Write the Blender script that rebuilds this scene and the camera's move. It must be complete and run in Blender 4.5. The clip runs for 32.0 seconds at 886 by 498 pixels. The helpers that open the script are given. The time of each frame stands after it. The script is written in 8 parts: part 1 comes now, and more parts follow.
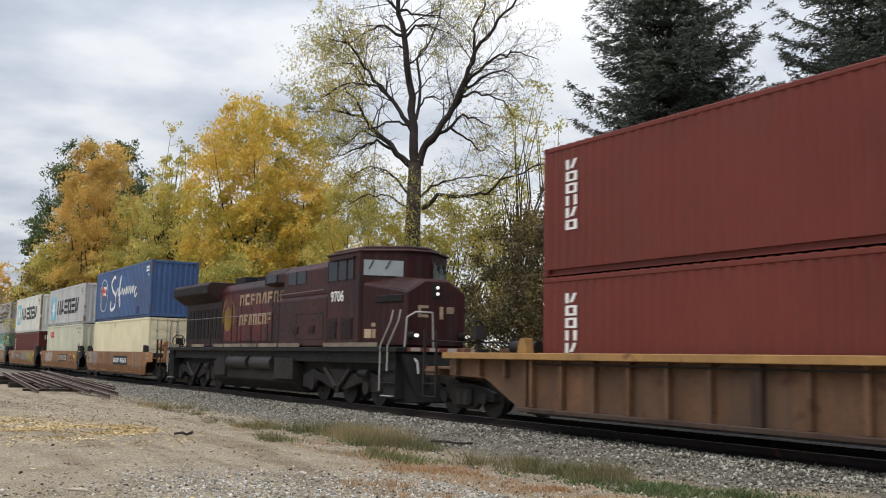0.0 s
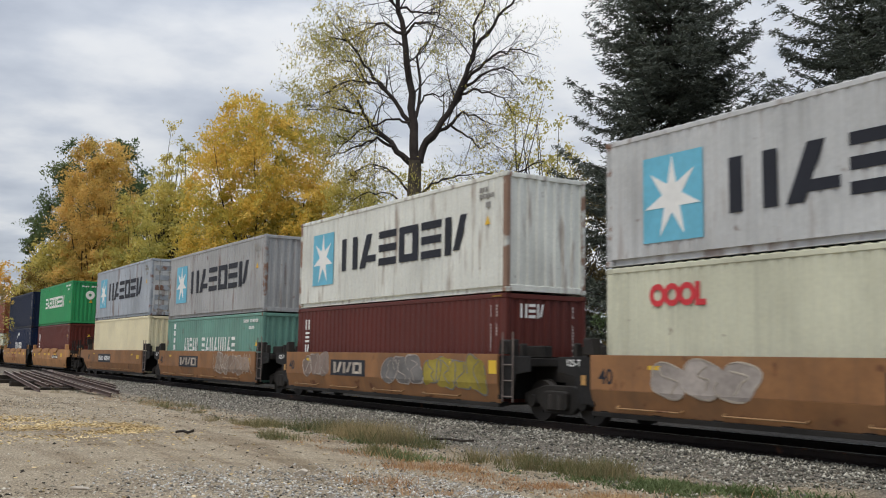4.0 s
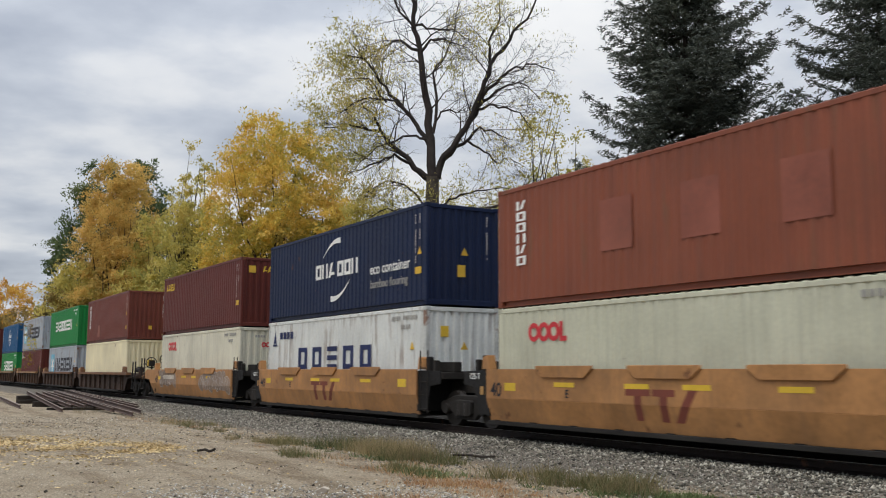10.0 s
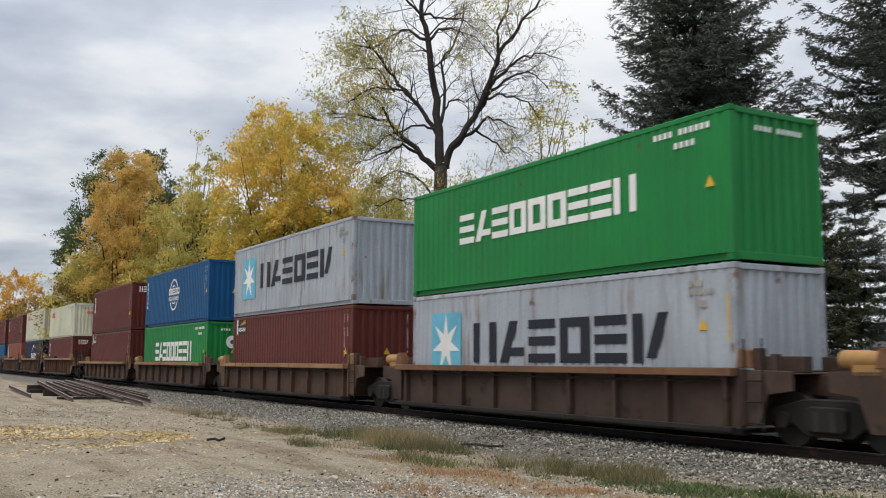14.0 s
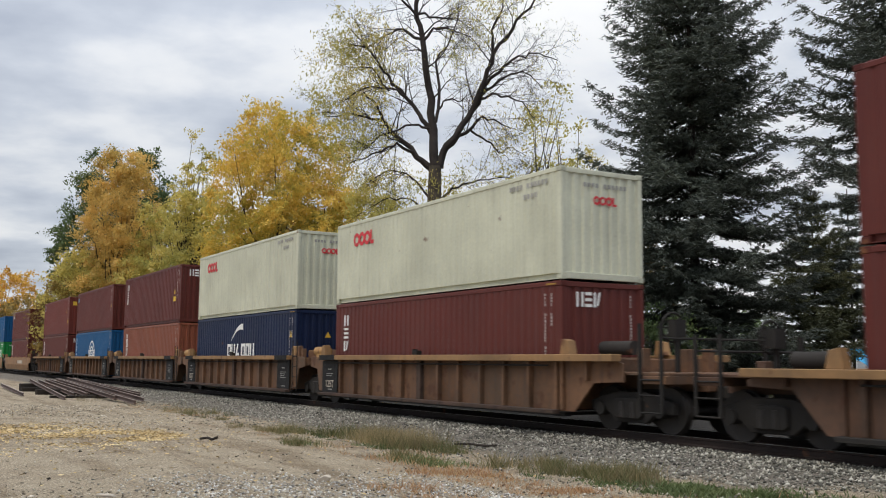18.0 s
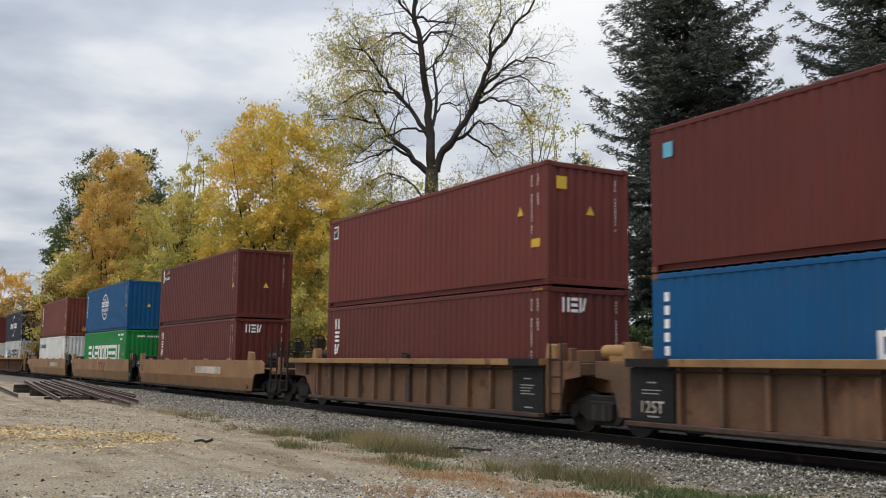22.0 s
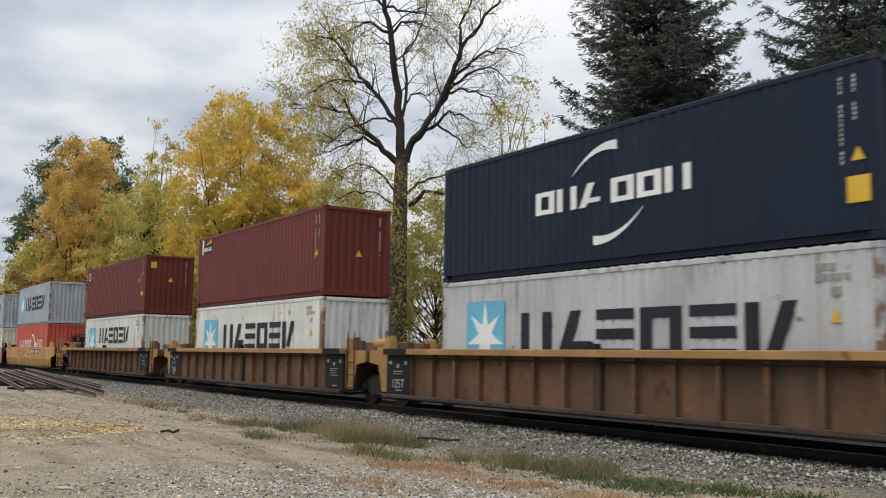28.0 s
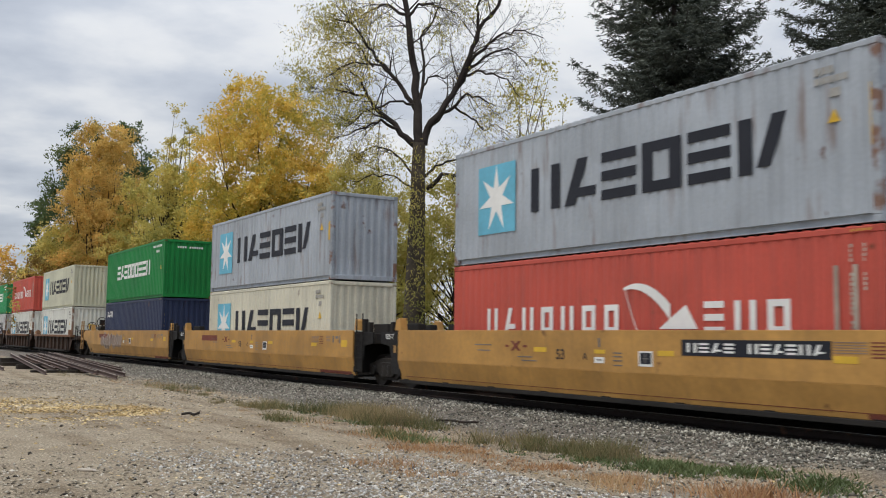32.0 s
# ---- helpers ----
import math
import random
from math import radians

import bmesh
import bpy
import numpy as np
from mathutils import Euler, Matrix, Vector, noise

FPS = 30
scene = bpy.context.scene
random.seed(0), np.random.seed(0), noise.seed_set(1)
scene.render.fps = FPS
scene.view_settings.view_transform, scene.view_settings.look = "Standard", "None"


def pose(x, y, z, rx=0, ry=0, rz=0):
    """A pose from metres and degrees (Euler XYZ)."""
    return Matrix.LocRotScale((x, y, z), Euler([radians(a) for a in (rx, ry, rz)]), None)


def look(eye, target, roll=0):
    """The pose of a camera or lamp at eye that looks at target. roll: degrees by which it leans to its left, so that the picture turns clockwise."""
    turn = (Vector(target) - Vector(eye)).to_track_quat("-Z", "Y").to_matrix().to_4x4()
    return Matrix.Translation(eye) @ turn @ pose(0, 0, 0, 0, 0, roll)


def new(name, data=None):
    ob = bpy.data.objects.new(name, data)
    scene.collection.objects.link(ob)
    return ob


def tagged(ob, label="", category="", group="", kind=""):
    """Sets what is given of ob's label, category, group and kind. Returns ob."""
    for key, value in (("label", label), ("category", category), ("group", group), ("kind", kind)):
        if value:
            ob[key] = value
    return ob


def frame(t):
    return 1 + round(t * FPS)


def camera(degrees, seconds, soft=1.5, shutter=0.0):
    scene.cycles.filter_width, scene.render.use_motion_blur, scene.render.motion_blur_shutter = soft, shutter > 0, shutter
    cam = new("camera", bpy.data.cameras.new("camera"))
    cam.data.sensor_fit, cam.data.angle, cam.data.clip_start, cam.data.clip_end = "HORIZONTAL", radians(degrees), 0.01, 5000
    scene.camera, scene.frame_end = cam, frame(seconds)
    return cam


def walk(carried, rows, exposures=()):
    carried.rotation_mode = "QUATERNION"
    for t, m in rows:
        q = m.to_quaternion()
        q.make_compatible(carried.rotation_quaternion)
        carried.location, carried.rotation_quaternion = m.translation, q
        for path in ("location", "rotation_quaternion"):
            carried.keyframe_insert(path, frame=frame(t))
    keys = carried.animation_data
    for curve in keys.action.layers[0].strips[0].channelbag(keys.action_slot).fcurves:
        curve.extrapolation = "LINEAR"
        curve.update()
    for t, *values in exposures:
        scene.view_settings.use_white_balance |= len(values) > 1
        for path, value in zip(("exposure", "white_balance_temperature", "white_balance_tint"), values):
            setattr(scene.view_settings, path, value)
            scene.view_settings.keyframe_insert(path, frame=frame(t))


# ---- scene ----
# Rail level is z = 0. The track runs along x; the train rolls towards +x. The camera stands beside it at the origin.
EYE = 1.417
cam = camera(48.94, 32.0, soft=1.05, shutter=0.18)


def aim(yaw, pitch, roll):
    """The hand-held camera's pose: it stands still and only turns."""
    return pose(0, 0, EYE, 90 + pitch, roll, yaw)


walk(cam, [
    (0.0, aim(58.15, 6.44, -1.05)),
    (0.5, aim(58.09, 6.30, -1.04)),
    (1.0, aim(57.93, 6.27, -1.02)),
    (1.5, aim(57.84, 6.30, -0.84)),
    (2.0, aim(57.72, 6.22, -0.82)),
    (2.5, aim(57.90, 6.27, -1.00)),
    (3.0, aim(58.06, 6.32, -1.14)),
    (3.5, aim(58.11, 6.30, -0.97)),
    (5.5, aim(58.39, 6.36, -0.68)),
    (6.0, aim(58.41, 6.63, -0.59)),
    (6.5, aim(58.43, 6.72, -0.39)),
    (7.0, aim(58.28, 6.95, -0.27)),
    (7.5, aim(58.34, 7.01, -0.40)),
    (8.0, aim(58.68, 7.04, -0.36)),
    (8.5, aim(58.73, 7.33, -0.20)),
    (9.0, aim(58.82, 7.54, -0.12)),
    (9.5, aim(59.03, 7.43, -0.09)),
    (10.0, aim(59.38, 7.20, -0.21)),
    (10.5, aim(59.67, 7.14, -0.20)),
    (11.0, aim(59.98, 7.25, -0.30)),
    (11.5, aim(60.02, 7.39, -0.31)),
    (12.0, aim(59.92, 7.17, -0.38)),
    (12.5, aim(59.98, 6.83, -0.49)),
    (13.0, aim(60.02, 6.66, -0.47)),
    (13.5, aim(60.00, 6.60, -0.33)),
    (15.5, aim(59.38, 6.44, -0.09)),
    (16.0, aim(59.60, 6.06, -0.25)),
    (16.5, aim(59.73, 6.14, -0.24)),
    (17.0, aim(59.66, 6.45, -0.14)),
    (17.5, aim(59.58, 6.49, -0.22)),
    (18.0, aim(59.49, 6.57, -0.38)),
    (18.5, aim(59.43, 6.78, -0.58)),
    (19.0, aim(59.53, 6.91, -0.63)),
    (19.5, aim(59.59, 6.99, -0.47)),
    (20.0, aim(59.44, 6.67, -0.35)),
    (20.5, aim(59.30, 6.48, -0.44)),
    (21.0, aim(59.16, 6.54, -0.83)),
    (21.5, aim(59.23, 6.68, -0.92)),
    (22.0, aim(59.23, 6.79, -0.74)),
    (22.5, aim(59.08, 6.90, -0.58)),
    (23.0, aim(58.78, 6.92, -0.72)),
    (23.5, aim(58.64, 6.70, -1.09)),
    (24.0, aim(58.70, 6.47, -1.19)),
    (24.5, aim(58.60, 6.37, -0.97)),
    (25.0, aim(58.15, 6.29, -0.89)),
    (25.5, aim(57.63, 6.22, -1.09)),
    (27.5, aim(57.42, 6.42, -0.77)),
    (28.0, aim(57.39, 6.26, -0.84)),
    (28.5, aim(57.56, 6.12, -0.83)),
    (29.0, aim(57.79, 6.06, -0.74)),
    (29.5, aim(58.09, 5.97, -0.69)),
    (30.0, aim(58.54, 6.13, -0.60)),
    (30.5, aim(58.81, 6.02, -0.72)),
    (31.0, aim(58.90, 5.61, -0.82)),
    (31.5, aim(58.80, 5.31, -0.72)),
    (32.0, aim(58.47, 5.24, -0.73)),
], ((0.0, -0.12), (1.0, -0.12), (2.0, -0.06), (2.6, -0.15), (3.5, -0.26), (6.0, -0.30), (8.5, -0.33), (11.0, -0.30), (12.0, -0.26), (13.5, -0.22), (16.0, -0.22), (17.0, -0.13), (18.2, -0.20), (20.0, -0.22), (22.0, -0.25), (25.0, -0.24), (28.0, -0.22), (30.0, -0.24), (32.0, -0.27)))

# ---- world and sun: an overcast autumn noon ----
SUN_ELEVATION, SUN_TURN = radians(66), radians(202)
world = bpy.data.worlds.new("overcast_sky")
scene.world = world
world.use_nodes = True
wt = world.node_tree
for n in list(wt.nodes):
    wt.nodes.remove(n)


def node(tree, kind, data_type="", blend_type="", operation=""):
    n = tree.nodes.new(kind)
    if data_type:
        n.data_type = data_type
    if blend_type:
        n.blend_type = blend_type
    if operation:
        n.operation = operation
    return n


def math_node(tree, op, a, b=None):
    n = tree.nodes.new("ShaderNodeMath")
    n.operation = op
    for k, v in enumerate((a, b)):
        if v is None:
            continue
        if isinstance(v, (int, float)):
            n.inputs[k].default_value = v
        else:
            tree.links.new(v, n.inputs[k])
    return n.outputs[0]


def ramp(tree, factor, stops):
    n = tree.nodes.new("ShaderNodeValToRGB")
    e = n.color_ramp.elements
    while len(e) < len(stops):
        e.new(0.5)
    for k, (pos, col) in enumerate(stops):
        e[k].position = pos
        e[k].color = (*col, 1) if len(col) == 3 else col
    tree.links.new(factor, n.inputs[0])
    return n.outputs[0]


sky = node(wt, "ShaderNodeTexSky")
sky.sky_type, sky.sun_disc, sky.sun_elevation, sky.sun_rotation = "NISHITA", False, SUN_ELEVATION, SUN_TURN
tc = wt.nodes.new("ShaderNodeTexCoord")
sep = wt.nodes.new("ShaderNodeSeparateXYZ")
wt.links.new(tc.outputs["Generated"], sep.inputs[0])
up = math_node(wt, "ADD", math_node(wt, "MAXIMUM", sep.outputs[2], 0.0), 0.13)
com = wt.nodes.new("ShaderNodeCombineXYZ")
wt.links.new(math_node(wt, "DIVIDE", sep.outputs[0], up), com.inputs[0])
wt.links.new(math_node(wt, "DIVIDE", sep.outputs[1], up), com.inputs[1])
cloud = node(wt, "ShaderNodeTexNoise")
cloud.inputs["Scale"].default_value, cloud.inputs["Detail"].default_value, cloud.inputs["Roughness"].default_value = 1.55, 7, 0.5
wt.links.new(com.outputs[0], cloud.inputs["Vector"])
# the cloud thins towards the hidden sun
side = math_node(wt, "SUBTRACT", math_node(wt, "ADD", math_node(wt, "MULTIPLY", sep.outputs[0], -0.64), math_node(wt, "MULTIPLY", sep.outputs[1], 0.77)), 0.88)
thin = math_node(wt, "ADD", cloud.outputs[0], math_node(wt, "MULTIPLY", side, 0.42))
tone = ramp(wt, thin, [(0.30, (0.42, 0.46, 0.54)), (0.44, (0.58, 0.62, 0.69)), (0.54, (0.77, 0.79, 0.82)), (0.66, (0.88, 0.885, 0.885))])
veil = node(wt, "ShaderNodeMix", data_type="RGBA")
veil.inputs[0].default_value = 0.90
faint = node(wt, "ShaderNodeMix", data_type="RGBA", blend_type="MULTIPLY")
faint.inputs[0].default_value = 1.0
wt.links.new(sky.outputs[0], faint.inputs[6])
faint.inputs[7].default_value = (0.1, 0.1, 0.1, 1)
wt.links.new(faint.outputs[2], veil.inputs[6])
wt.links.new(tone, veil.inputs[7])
back = wt.nodes.new("ShaderNodeBackground")
back.inputs[1].default_value = 1.0
# an overcast sky is brighter overhead than at the horizon
high = math_node(wt, "ADD", math_node(wt, "MULTIPLY", math_node(wt, "POWER", math_node(wt, "MAXIMUM", sep.outputs[2], 0.0), 2.2), 2.75), 1.12)
wt.links.new(veil.outputs[2], back.inputs[0])
wt.links.new(high, back.inputs[1])
wout = wt.nodes.new("ShaderNodeOutputWorld")
wt.links.new(back.outputs[0], wout.inputs[0])

sun = new("sun", bpy.data.lights.new("sun", "SUN"))
sun.data.energy, sun.data.angle, sun.data.color = 1.9, radians(48), (1.0, 0.91, 0.77)
sun.matrix_world = look((0, 0, 60), (-9, 27, 0))

# ---- materials ----
def painted(name, rgb, rough=0.55, metal=0.0, var=0.22, grain=9.0, patch=0.9, streak=0.0, rust=0.0, bump=0.05, rust_rgb=(0.13, 0.055, 0.03), dirt=0.0, runs=0.0):
    """A worn surface: fine grain, broad patches, run-down streaks, rust or dirt spots."""
    m = bpy.data.materials.new(name)
    m.use_nodes = True
    t = m.node_tree
    bsdf = t.nodes["Principled BSDF"]
    bsdf.inputs["Roughness"].default_value, bsdf.inputs["Metallic"].default_value, bsdf.inputs["Specular IOR Level"].default_value = rough, metal, 0.28
    co = t.nodes.new("ShaderNodeTexCoord")
    info = t.nodes.new("ShaderNodeObjectInfo")
    shift = node(t, "ShaderNodeVectorMath", operation="ADD")
    t.links.new(co.outputs["Object"], shift.inputs[0])
    t.links.new(math_node(t, "MULTIPLY", info.outputs["Random"], 37.0), shift.inputs[1])

    def fuzz(scale, detail, stretch=None):
        n = t.nodes.new("ShaderNodeTexNoise")
        n.inputs["Scale"].default_value, n.inputs["Detail"].default_value = scale, detail
        src = shift.outputs[0]
        if stretch:
            mp = t.nodes.new("ShaderNodeMapping")
            mp.inputs["Scale"].default_value = stretch
            t.links.new(src, mp.inputs[0])
            src = mp.outputs[0]
        t.links.new(src, n.inputs["Vector"])
        return n.outputs[0]

    broad, fine = fuzz(patch, 4), fuzz(grain, 5)
    both = math_node(t, "ADD", math_node(t, "MULTIPLY", broad, 0.65), math_node(t, "MULTIPLY", fine, 0.35))
    lo, hi = [c * (1 - var) for c in rgb], [min(c * (1 + var), 0.95) for c in rgb]
    col = ramp(t, both, [(0.34, lo), (0.66, hi)])

    def over(base, rgb2, factor):
        x = node(t, "ShaderNodeMix", data_type="RGBA")
        t.links.new(factor, x.inputs[0])
        t.links.new(base, x.inputs[6])
        x.inputs[7].default_value = (*rgb2, 1)
        return x.outputs[2]

    if streak:
        run = ramp(t, fuzz(1.0, 4, (5.5, 5.5, 0.22)), [(0.52, (0, 0, 0)), (0.75, (streak,) * 3)])
        col = over(col, [c * 0.45 + 0.03 for c in rgb], run)
    if runs:
        col = over(col, (0.17, 0.085, 0.045), ramp(t, math_node(t, "MULTIPLY", fuzz(1.0, 6, (4.2, 4.2, 0.5)), math_node(t, "ADD", fuzz(0.5, 3), 0.5)), [(0.58, (0, 0, 0)), (0.74, (runs,) * 3)]))
    if dirt:
        col = over(col, (0.075, 0.06, 0.045), ramp(t, fuzz(0.6, 6), [(0.45, (0, 0, 0)), (0.75, (dirt,) * 3)]))
    if rust:
        col = over(col, rust_rgb, ramp(t, fuzz(2.3, 8), [(0.72 - 0.2 * rust, (0, 0, 0)), (0.78 - 0.18 * rust, (0.85,) * 3)]))
    t.links.new(col, bsdf.inputs["Base Color"])
    t.links.new(ramp(t, fine, [(0.3, (rough * 0.8,) * 3), (0.7, (min(1, rough * 1.2),) * 3)]), bsdf.inputs["Roughness"])
    if bump:
        b = t.nodes.new("ShaderNodeBump")
        b.inputs["Strength"].default_value, b.inputs["Distance"].default_value = bump, 0.02
        t.links.new(fine, b.inputs["Height"])
        t.links.new(b.outputs[0], bsdf.inputs["Normal"])
    return m


def leafy(name, stops, rough=0.7, sheer=0.25, each=0.27, blotch=1.65):
    """Leaves: a colour for each leaf, some light let through."""
    m = bpy.data.materials.new(name)
    m.use_nodes = True
    t = m.node_tree
    bsdf = t.nodes["Principled BSDF"]
    bsdf.inputs["Roughness"].default_value = rough
    geo = t.nodes.new("ShaderNodeNewGeometry")
    co = t.nodes.new("ShaderNodeTexCoord")
    n = t.nodes.new("ShaderNodeTexNoise")
    n.inputs["Scale"].default_value, n.inputs["Detail"].default_value = 0.42, 4
    t.links.new(co.outputs["Object"], n.inputs["Vector"])
    f = math_node(t, "ADD", math_node(t, "MULTIPLY", geo.outputs["Random Per Island"], each), math_node(t, "MULTIPLY", math_node(t, "SUBTRACT", n.outputs[0], 0.27), blotch))
    col = ramp(t, f, stops)
    t.links.new(col, bsdf.inputs["Base Color"])
    tr = t.nodes.new("ShaderNodeBsdfTranslucent")
    t.links.new(col, tr.inputs[0])
    mix = t.nodes.new("ShaderNodeMixShader")
    mix.inputs[0].default_value = sheer
    t.links.new(bsdf.outputs[0], mix.inputs[1])
    t.links.new(tr.outputs[0], mix.inputs[2])
    t.links.new(mix.outputs[0], t.nodes["Material Output"].inputs[0])
    return m


PAINT = {
    "red": ((0.165, 0.035, 0.024), 0.25), "maroon": ((0.115, 0.0255, 0.0185), 0.2), "redmaroon": ((0.152, 0.033, 0.024), 0.2),
    "brownred": ((0.165, 0.045, 0.031), 0.25), "rust": ((0.25, 0.076, 0.041), 0.40),
    "safblue": ((0.070, 0.130, 0.275), 0.6), "navy": ((0.0055, 0.0125, 0.038), 0.1), "navyblue": ((0.0055, 0.0145, 0.050), 0.2),
    "darknavy": ((0.0075, 0.0155, 0.032), 0.15), "slateblue": ((0.03, 0.042, 0.09), 0.3), "skyblue": ((0.004, 0.082, 0.215), 0.2),
    "green": ((0.030, 0.30, 0.105), 0.25), "deepgreen": ((0.014, 0.22, 0.050), 0.2), "teal": ((0.165, 0.335, 0.27), 0.45),
    "grey": ((0.42, 0.46, 0.50), 0.45), "dullgrey": ((0.42, 0.425, 0.42), 0.5), "palegrey": ((0.56, 0.57, 0.56), 0.5), "white": ((0.74, 0.75, 0.68), 0.28), "coolwhite": ((0.71, 0.73, 0.69), 0.28),
    "beige": ((0.61, 0.61, 0.465), 0.3), "cream": ((0.84, 0.755, 0.505), 0.15), "offwhite": ((0.70, 0.67, 0.53), 0.35), "hamred": ((0.56, 0.10, 0.07), 0.35),
}
CONTAINER = {k: painted("container_" + k, c, 0.5, 0, 0.14, 14, 0.5, streak=w, rust=0.10 + 0.5 * max(0, w - 0.3), bump=0.03, dirt=w * 0.5, runs=0.6 if k in ("grey", "dullgrey", "palegrey", "white", "coolwhite", "rust") else 0.0) for k, (c, w) in PAINT.items()}
CASTING = {k: painted("casting_" + k, [x * 0.8 for x in c], 0.7, 0, 0.25, 14, 2, rust=1.5 if k == "white" else 0.95 if k in ("coolwhite", "grey", "dullgrey", "palegrey", "safblue") else 0.7, bump=0.08, rust_rgb=(0.20, 0.085, 0.038)) for k, (c, w) in PAINT.items()}
STEEL_TAN = painted("car_tan", (0.44, 0.218, 0.082), 0.6, var=0.28, streak=0.4, rust=0.3, dirt=0.4)
STEEL_BROWN53 = painted("car_long_brown", (0.285, 0.155, 0.070), 0.6, var=0.22, streak=0.22, rust=0.22, dirt=0.30)
STEEL_BROWN = painted("car_brown", (0.305, 0.150, 0.064), 0.65, streak=0.35, rust=0.4, dirt=0.45)
STEEL_RIB = painted("car_ribbed", (0.175, 0.092, 0.050), 0.7, var=0.4, patch=0.7, streak=0.8, rust=0.6, dirt=0.75, rust_rgb=(0.10, 0.045, 0.026))
STEEL_DARK = painted("car_dark", (0.072, 0.043, 0.031), 0.75, var=0.5, patch=0.8, streak=0.7, rust=0.6, dirt=0.6, rust_rgb=(0.040, 0.026, 0.020))
STEEL_RUSTY = painted("car_rusty", (0.104, 0.057, 0.036), 0.7, var=0.5, patch=0.8, streak=0.6, rust=0.6, dirt=0.5, rust_rgb=(0.080, 0.036, 0.021))
STEEL_YELLOW = painted("car_yellow", (0.50, 0.272, 0.078), 0.55, streak=0.3, rust=0.15, dirt=0.35)
CHORD = painted("chord_orange", (0.40, 0.225, 0.080), 0.6, streak=0.3, rust=0.4, dirt=0.3)
CHORD_DULL = painted("chord_dull", (0.31, 0.178, 0.078), 0.65, streak=0.4, rust=0.5, dirt=0.45)
CHORD_RUST = painted("chord_rust", (0.20, 0.10, 0.052), 0.7, streak=0.3, rust=0.6, dirt=0.4)
BLACK = painted("black_steel", (0.015, 0.0142, 0.0135), 0.75, var=0.4, dirt=0.10)
GRIME = painted("grimy_steel", (0.024, 0.0215, 0.019), 0.85, var=0.45, dirt=0.18, rust=0.1)
WHEEL = painted("wheel_steel", (0.042, 0.037, 0.033), 0.6, 0.2, var=0.3)
RAIL = painted("rail_rust", (0.032, 0.022, 0.018), 0.7, 0.1, var=0.35, grain=20, rust=0.4)
RAILTOP = painted("rail_head", (0.35, 0.34, 0.33), 0.3, 0.9, var=0.15)
WORN_SHEEN = painted("worn_rail_head", (0.26, 0.205, 0.17), 0.5, 0.2, var=0.35, grain=16, rust=0.3)
OLDRAIL = painted("old_rail_rust", (0.085, 0.056, 0.046), 0.7, 0.1, var=0.45, grain=18, rust=0.5)
TIE = painted("tie_wood", (0.075, 0.058, 0.045), 0.9, var=0.4, grain=25, bump=0.5)
TIMBER = painted("dark_timber", (0.035, 0.028, 0.022), 0.9, var=0.4, grain=20, bump=0.5)
INK = {
    "white": painted("ink_white", (0.86, 0.86, 0.82), 0.6, var=0.08, dirt=0.08), "black": painted("ink_black", (0.022, 0.024, 0.032), 0.6, var=0.2),
    "navy": painted("ink_navy", (0.02, 0.03, 0.10), 0.6, var=0.2), "star": painted("ink_lightblue", (0.16, 0.50, 0.66), 0.6, var=0.15, dirt=0.15),
    "red": painted("ink_red", (0.62, 0.05, 0.06), 0.6, var=0.15), "yellow": painted("ink_yellow", (0.75, 0.50, 0.05), 0.6, var=0.15),
    "orange": painted("ink_orange", (0.70, 0.44, 0.05), 0.6, var=0.15), "darkred": painted("ink_darkred", (0.20, 0.06, 0.04), 0.7, var=0.2),
    "gold": painted("ink_gold", (0.55, 0.33, 0.06), 0.6, var=0.25, dirt=0.4), "grey": painted("ink_grey", (0.36, 0.35, 0.32), 0.7, var=0.25, dirt=0.3),
    "dullwhite": painted("ink_dullwhite", (0.50, 0.44, 0.36), 0.7, var=0.3, dirt=0.5), "green": painted("ink_green", (0.03, 0.30, 0.10), 0.6),
    "patch": painted("ink_patch", (0.265, 0.088, 0.058), 0.6, var=0.25, dirt=0.2), "palemark": painted("ink_palemark", (0.55, 0.50, 0.46), 0.6, var=0.2, dirt=0.2), "bubble": painted("graffiti_fill", (0.30, 0.22, 0.165), 0.7, var=0.3, dirt=0.3), "greybubble": painted("graffiti_grey", (0.27, 0.205, 0.17), 0.7, var=0.3, dirt=0.3), "plate": painted("yellowish_panel", (0.46, 0.26, 0.09), 0.65, var=0.25, dirt=0.3),
    "slate": painted("graffiti_slate", (0.20, 0.19, 0.18), 0.7, var=0.35, dirt=0.3), "mustard": painted("graffiti_mustard", (0.34, 0.27, 0.05), 0.7, var=0.35, dirt=0.3),
    "graffiti": painted("graffiti_pale", (0.42, 0.37, 0.33), 0.7, var=0.35, dirt=0.4),
}
FADED = painted("faded_lettering", (0.40, 0.30, 0.195), 0.75, var=0.4, grain=14, dirt=0.4, rust=0.15, rust_rgb=(0.05, 0.02, 0.015))
RESERVOIR = painted("reservoir_steel", (0.030, 0.027, 0.026), 0.55, var=0.4, dirt=0.2)
LOCO_TRUCK = painted("truck_dust", (0.022, 0.019, 0.018), 0.85, var=0.5, patch=1.4, dirt=0.2)
FADED_GOLD = painted("faded_gold", (0.24, 0.145, 0.03), 0.75, var=0.4, dirt=0.6, rust=0.45, rust_rgb=(0.05, 0.02, 0.015))
SILL = painted("sill_cream", (0.23, 0.19, 0.14), 0.7, var=0.4, grain=12, dirt=0.6, streak=0.5)
DULLRAIL = painted("dull_railing", (0.20, 0.16, 0.14), 0.6, var=0.3, dirt=0.3)
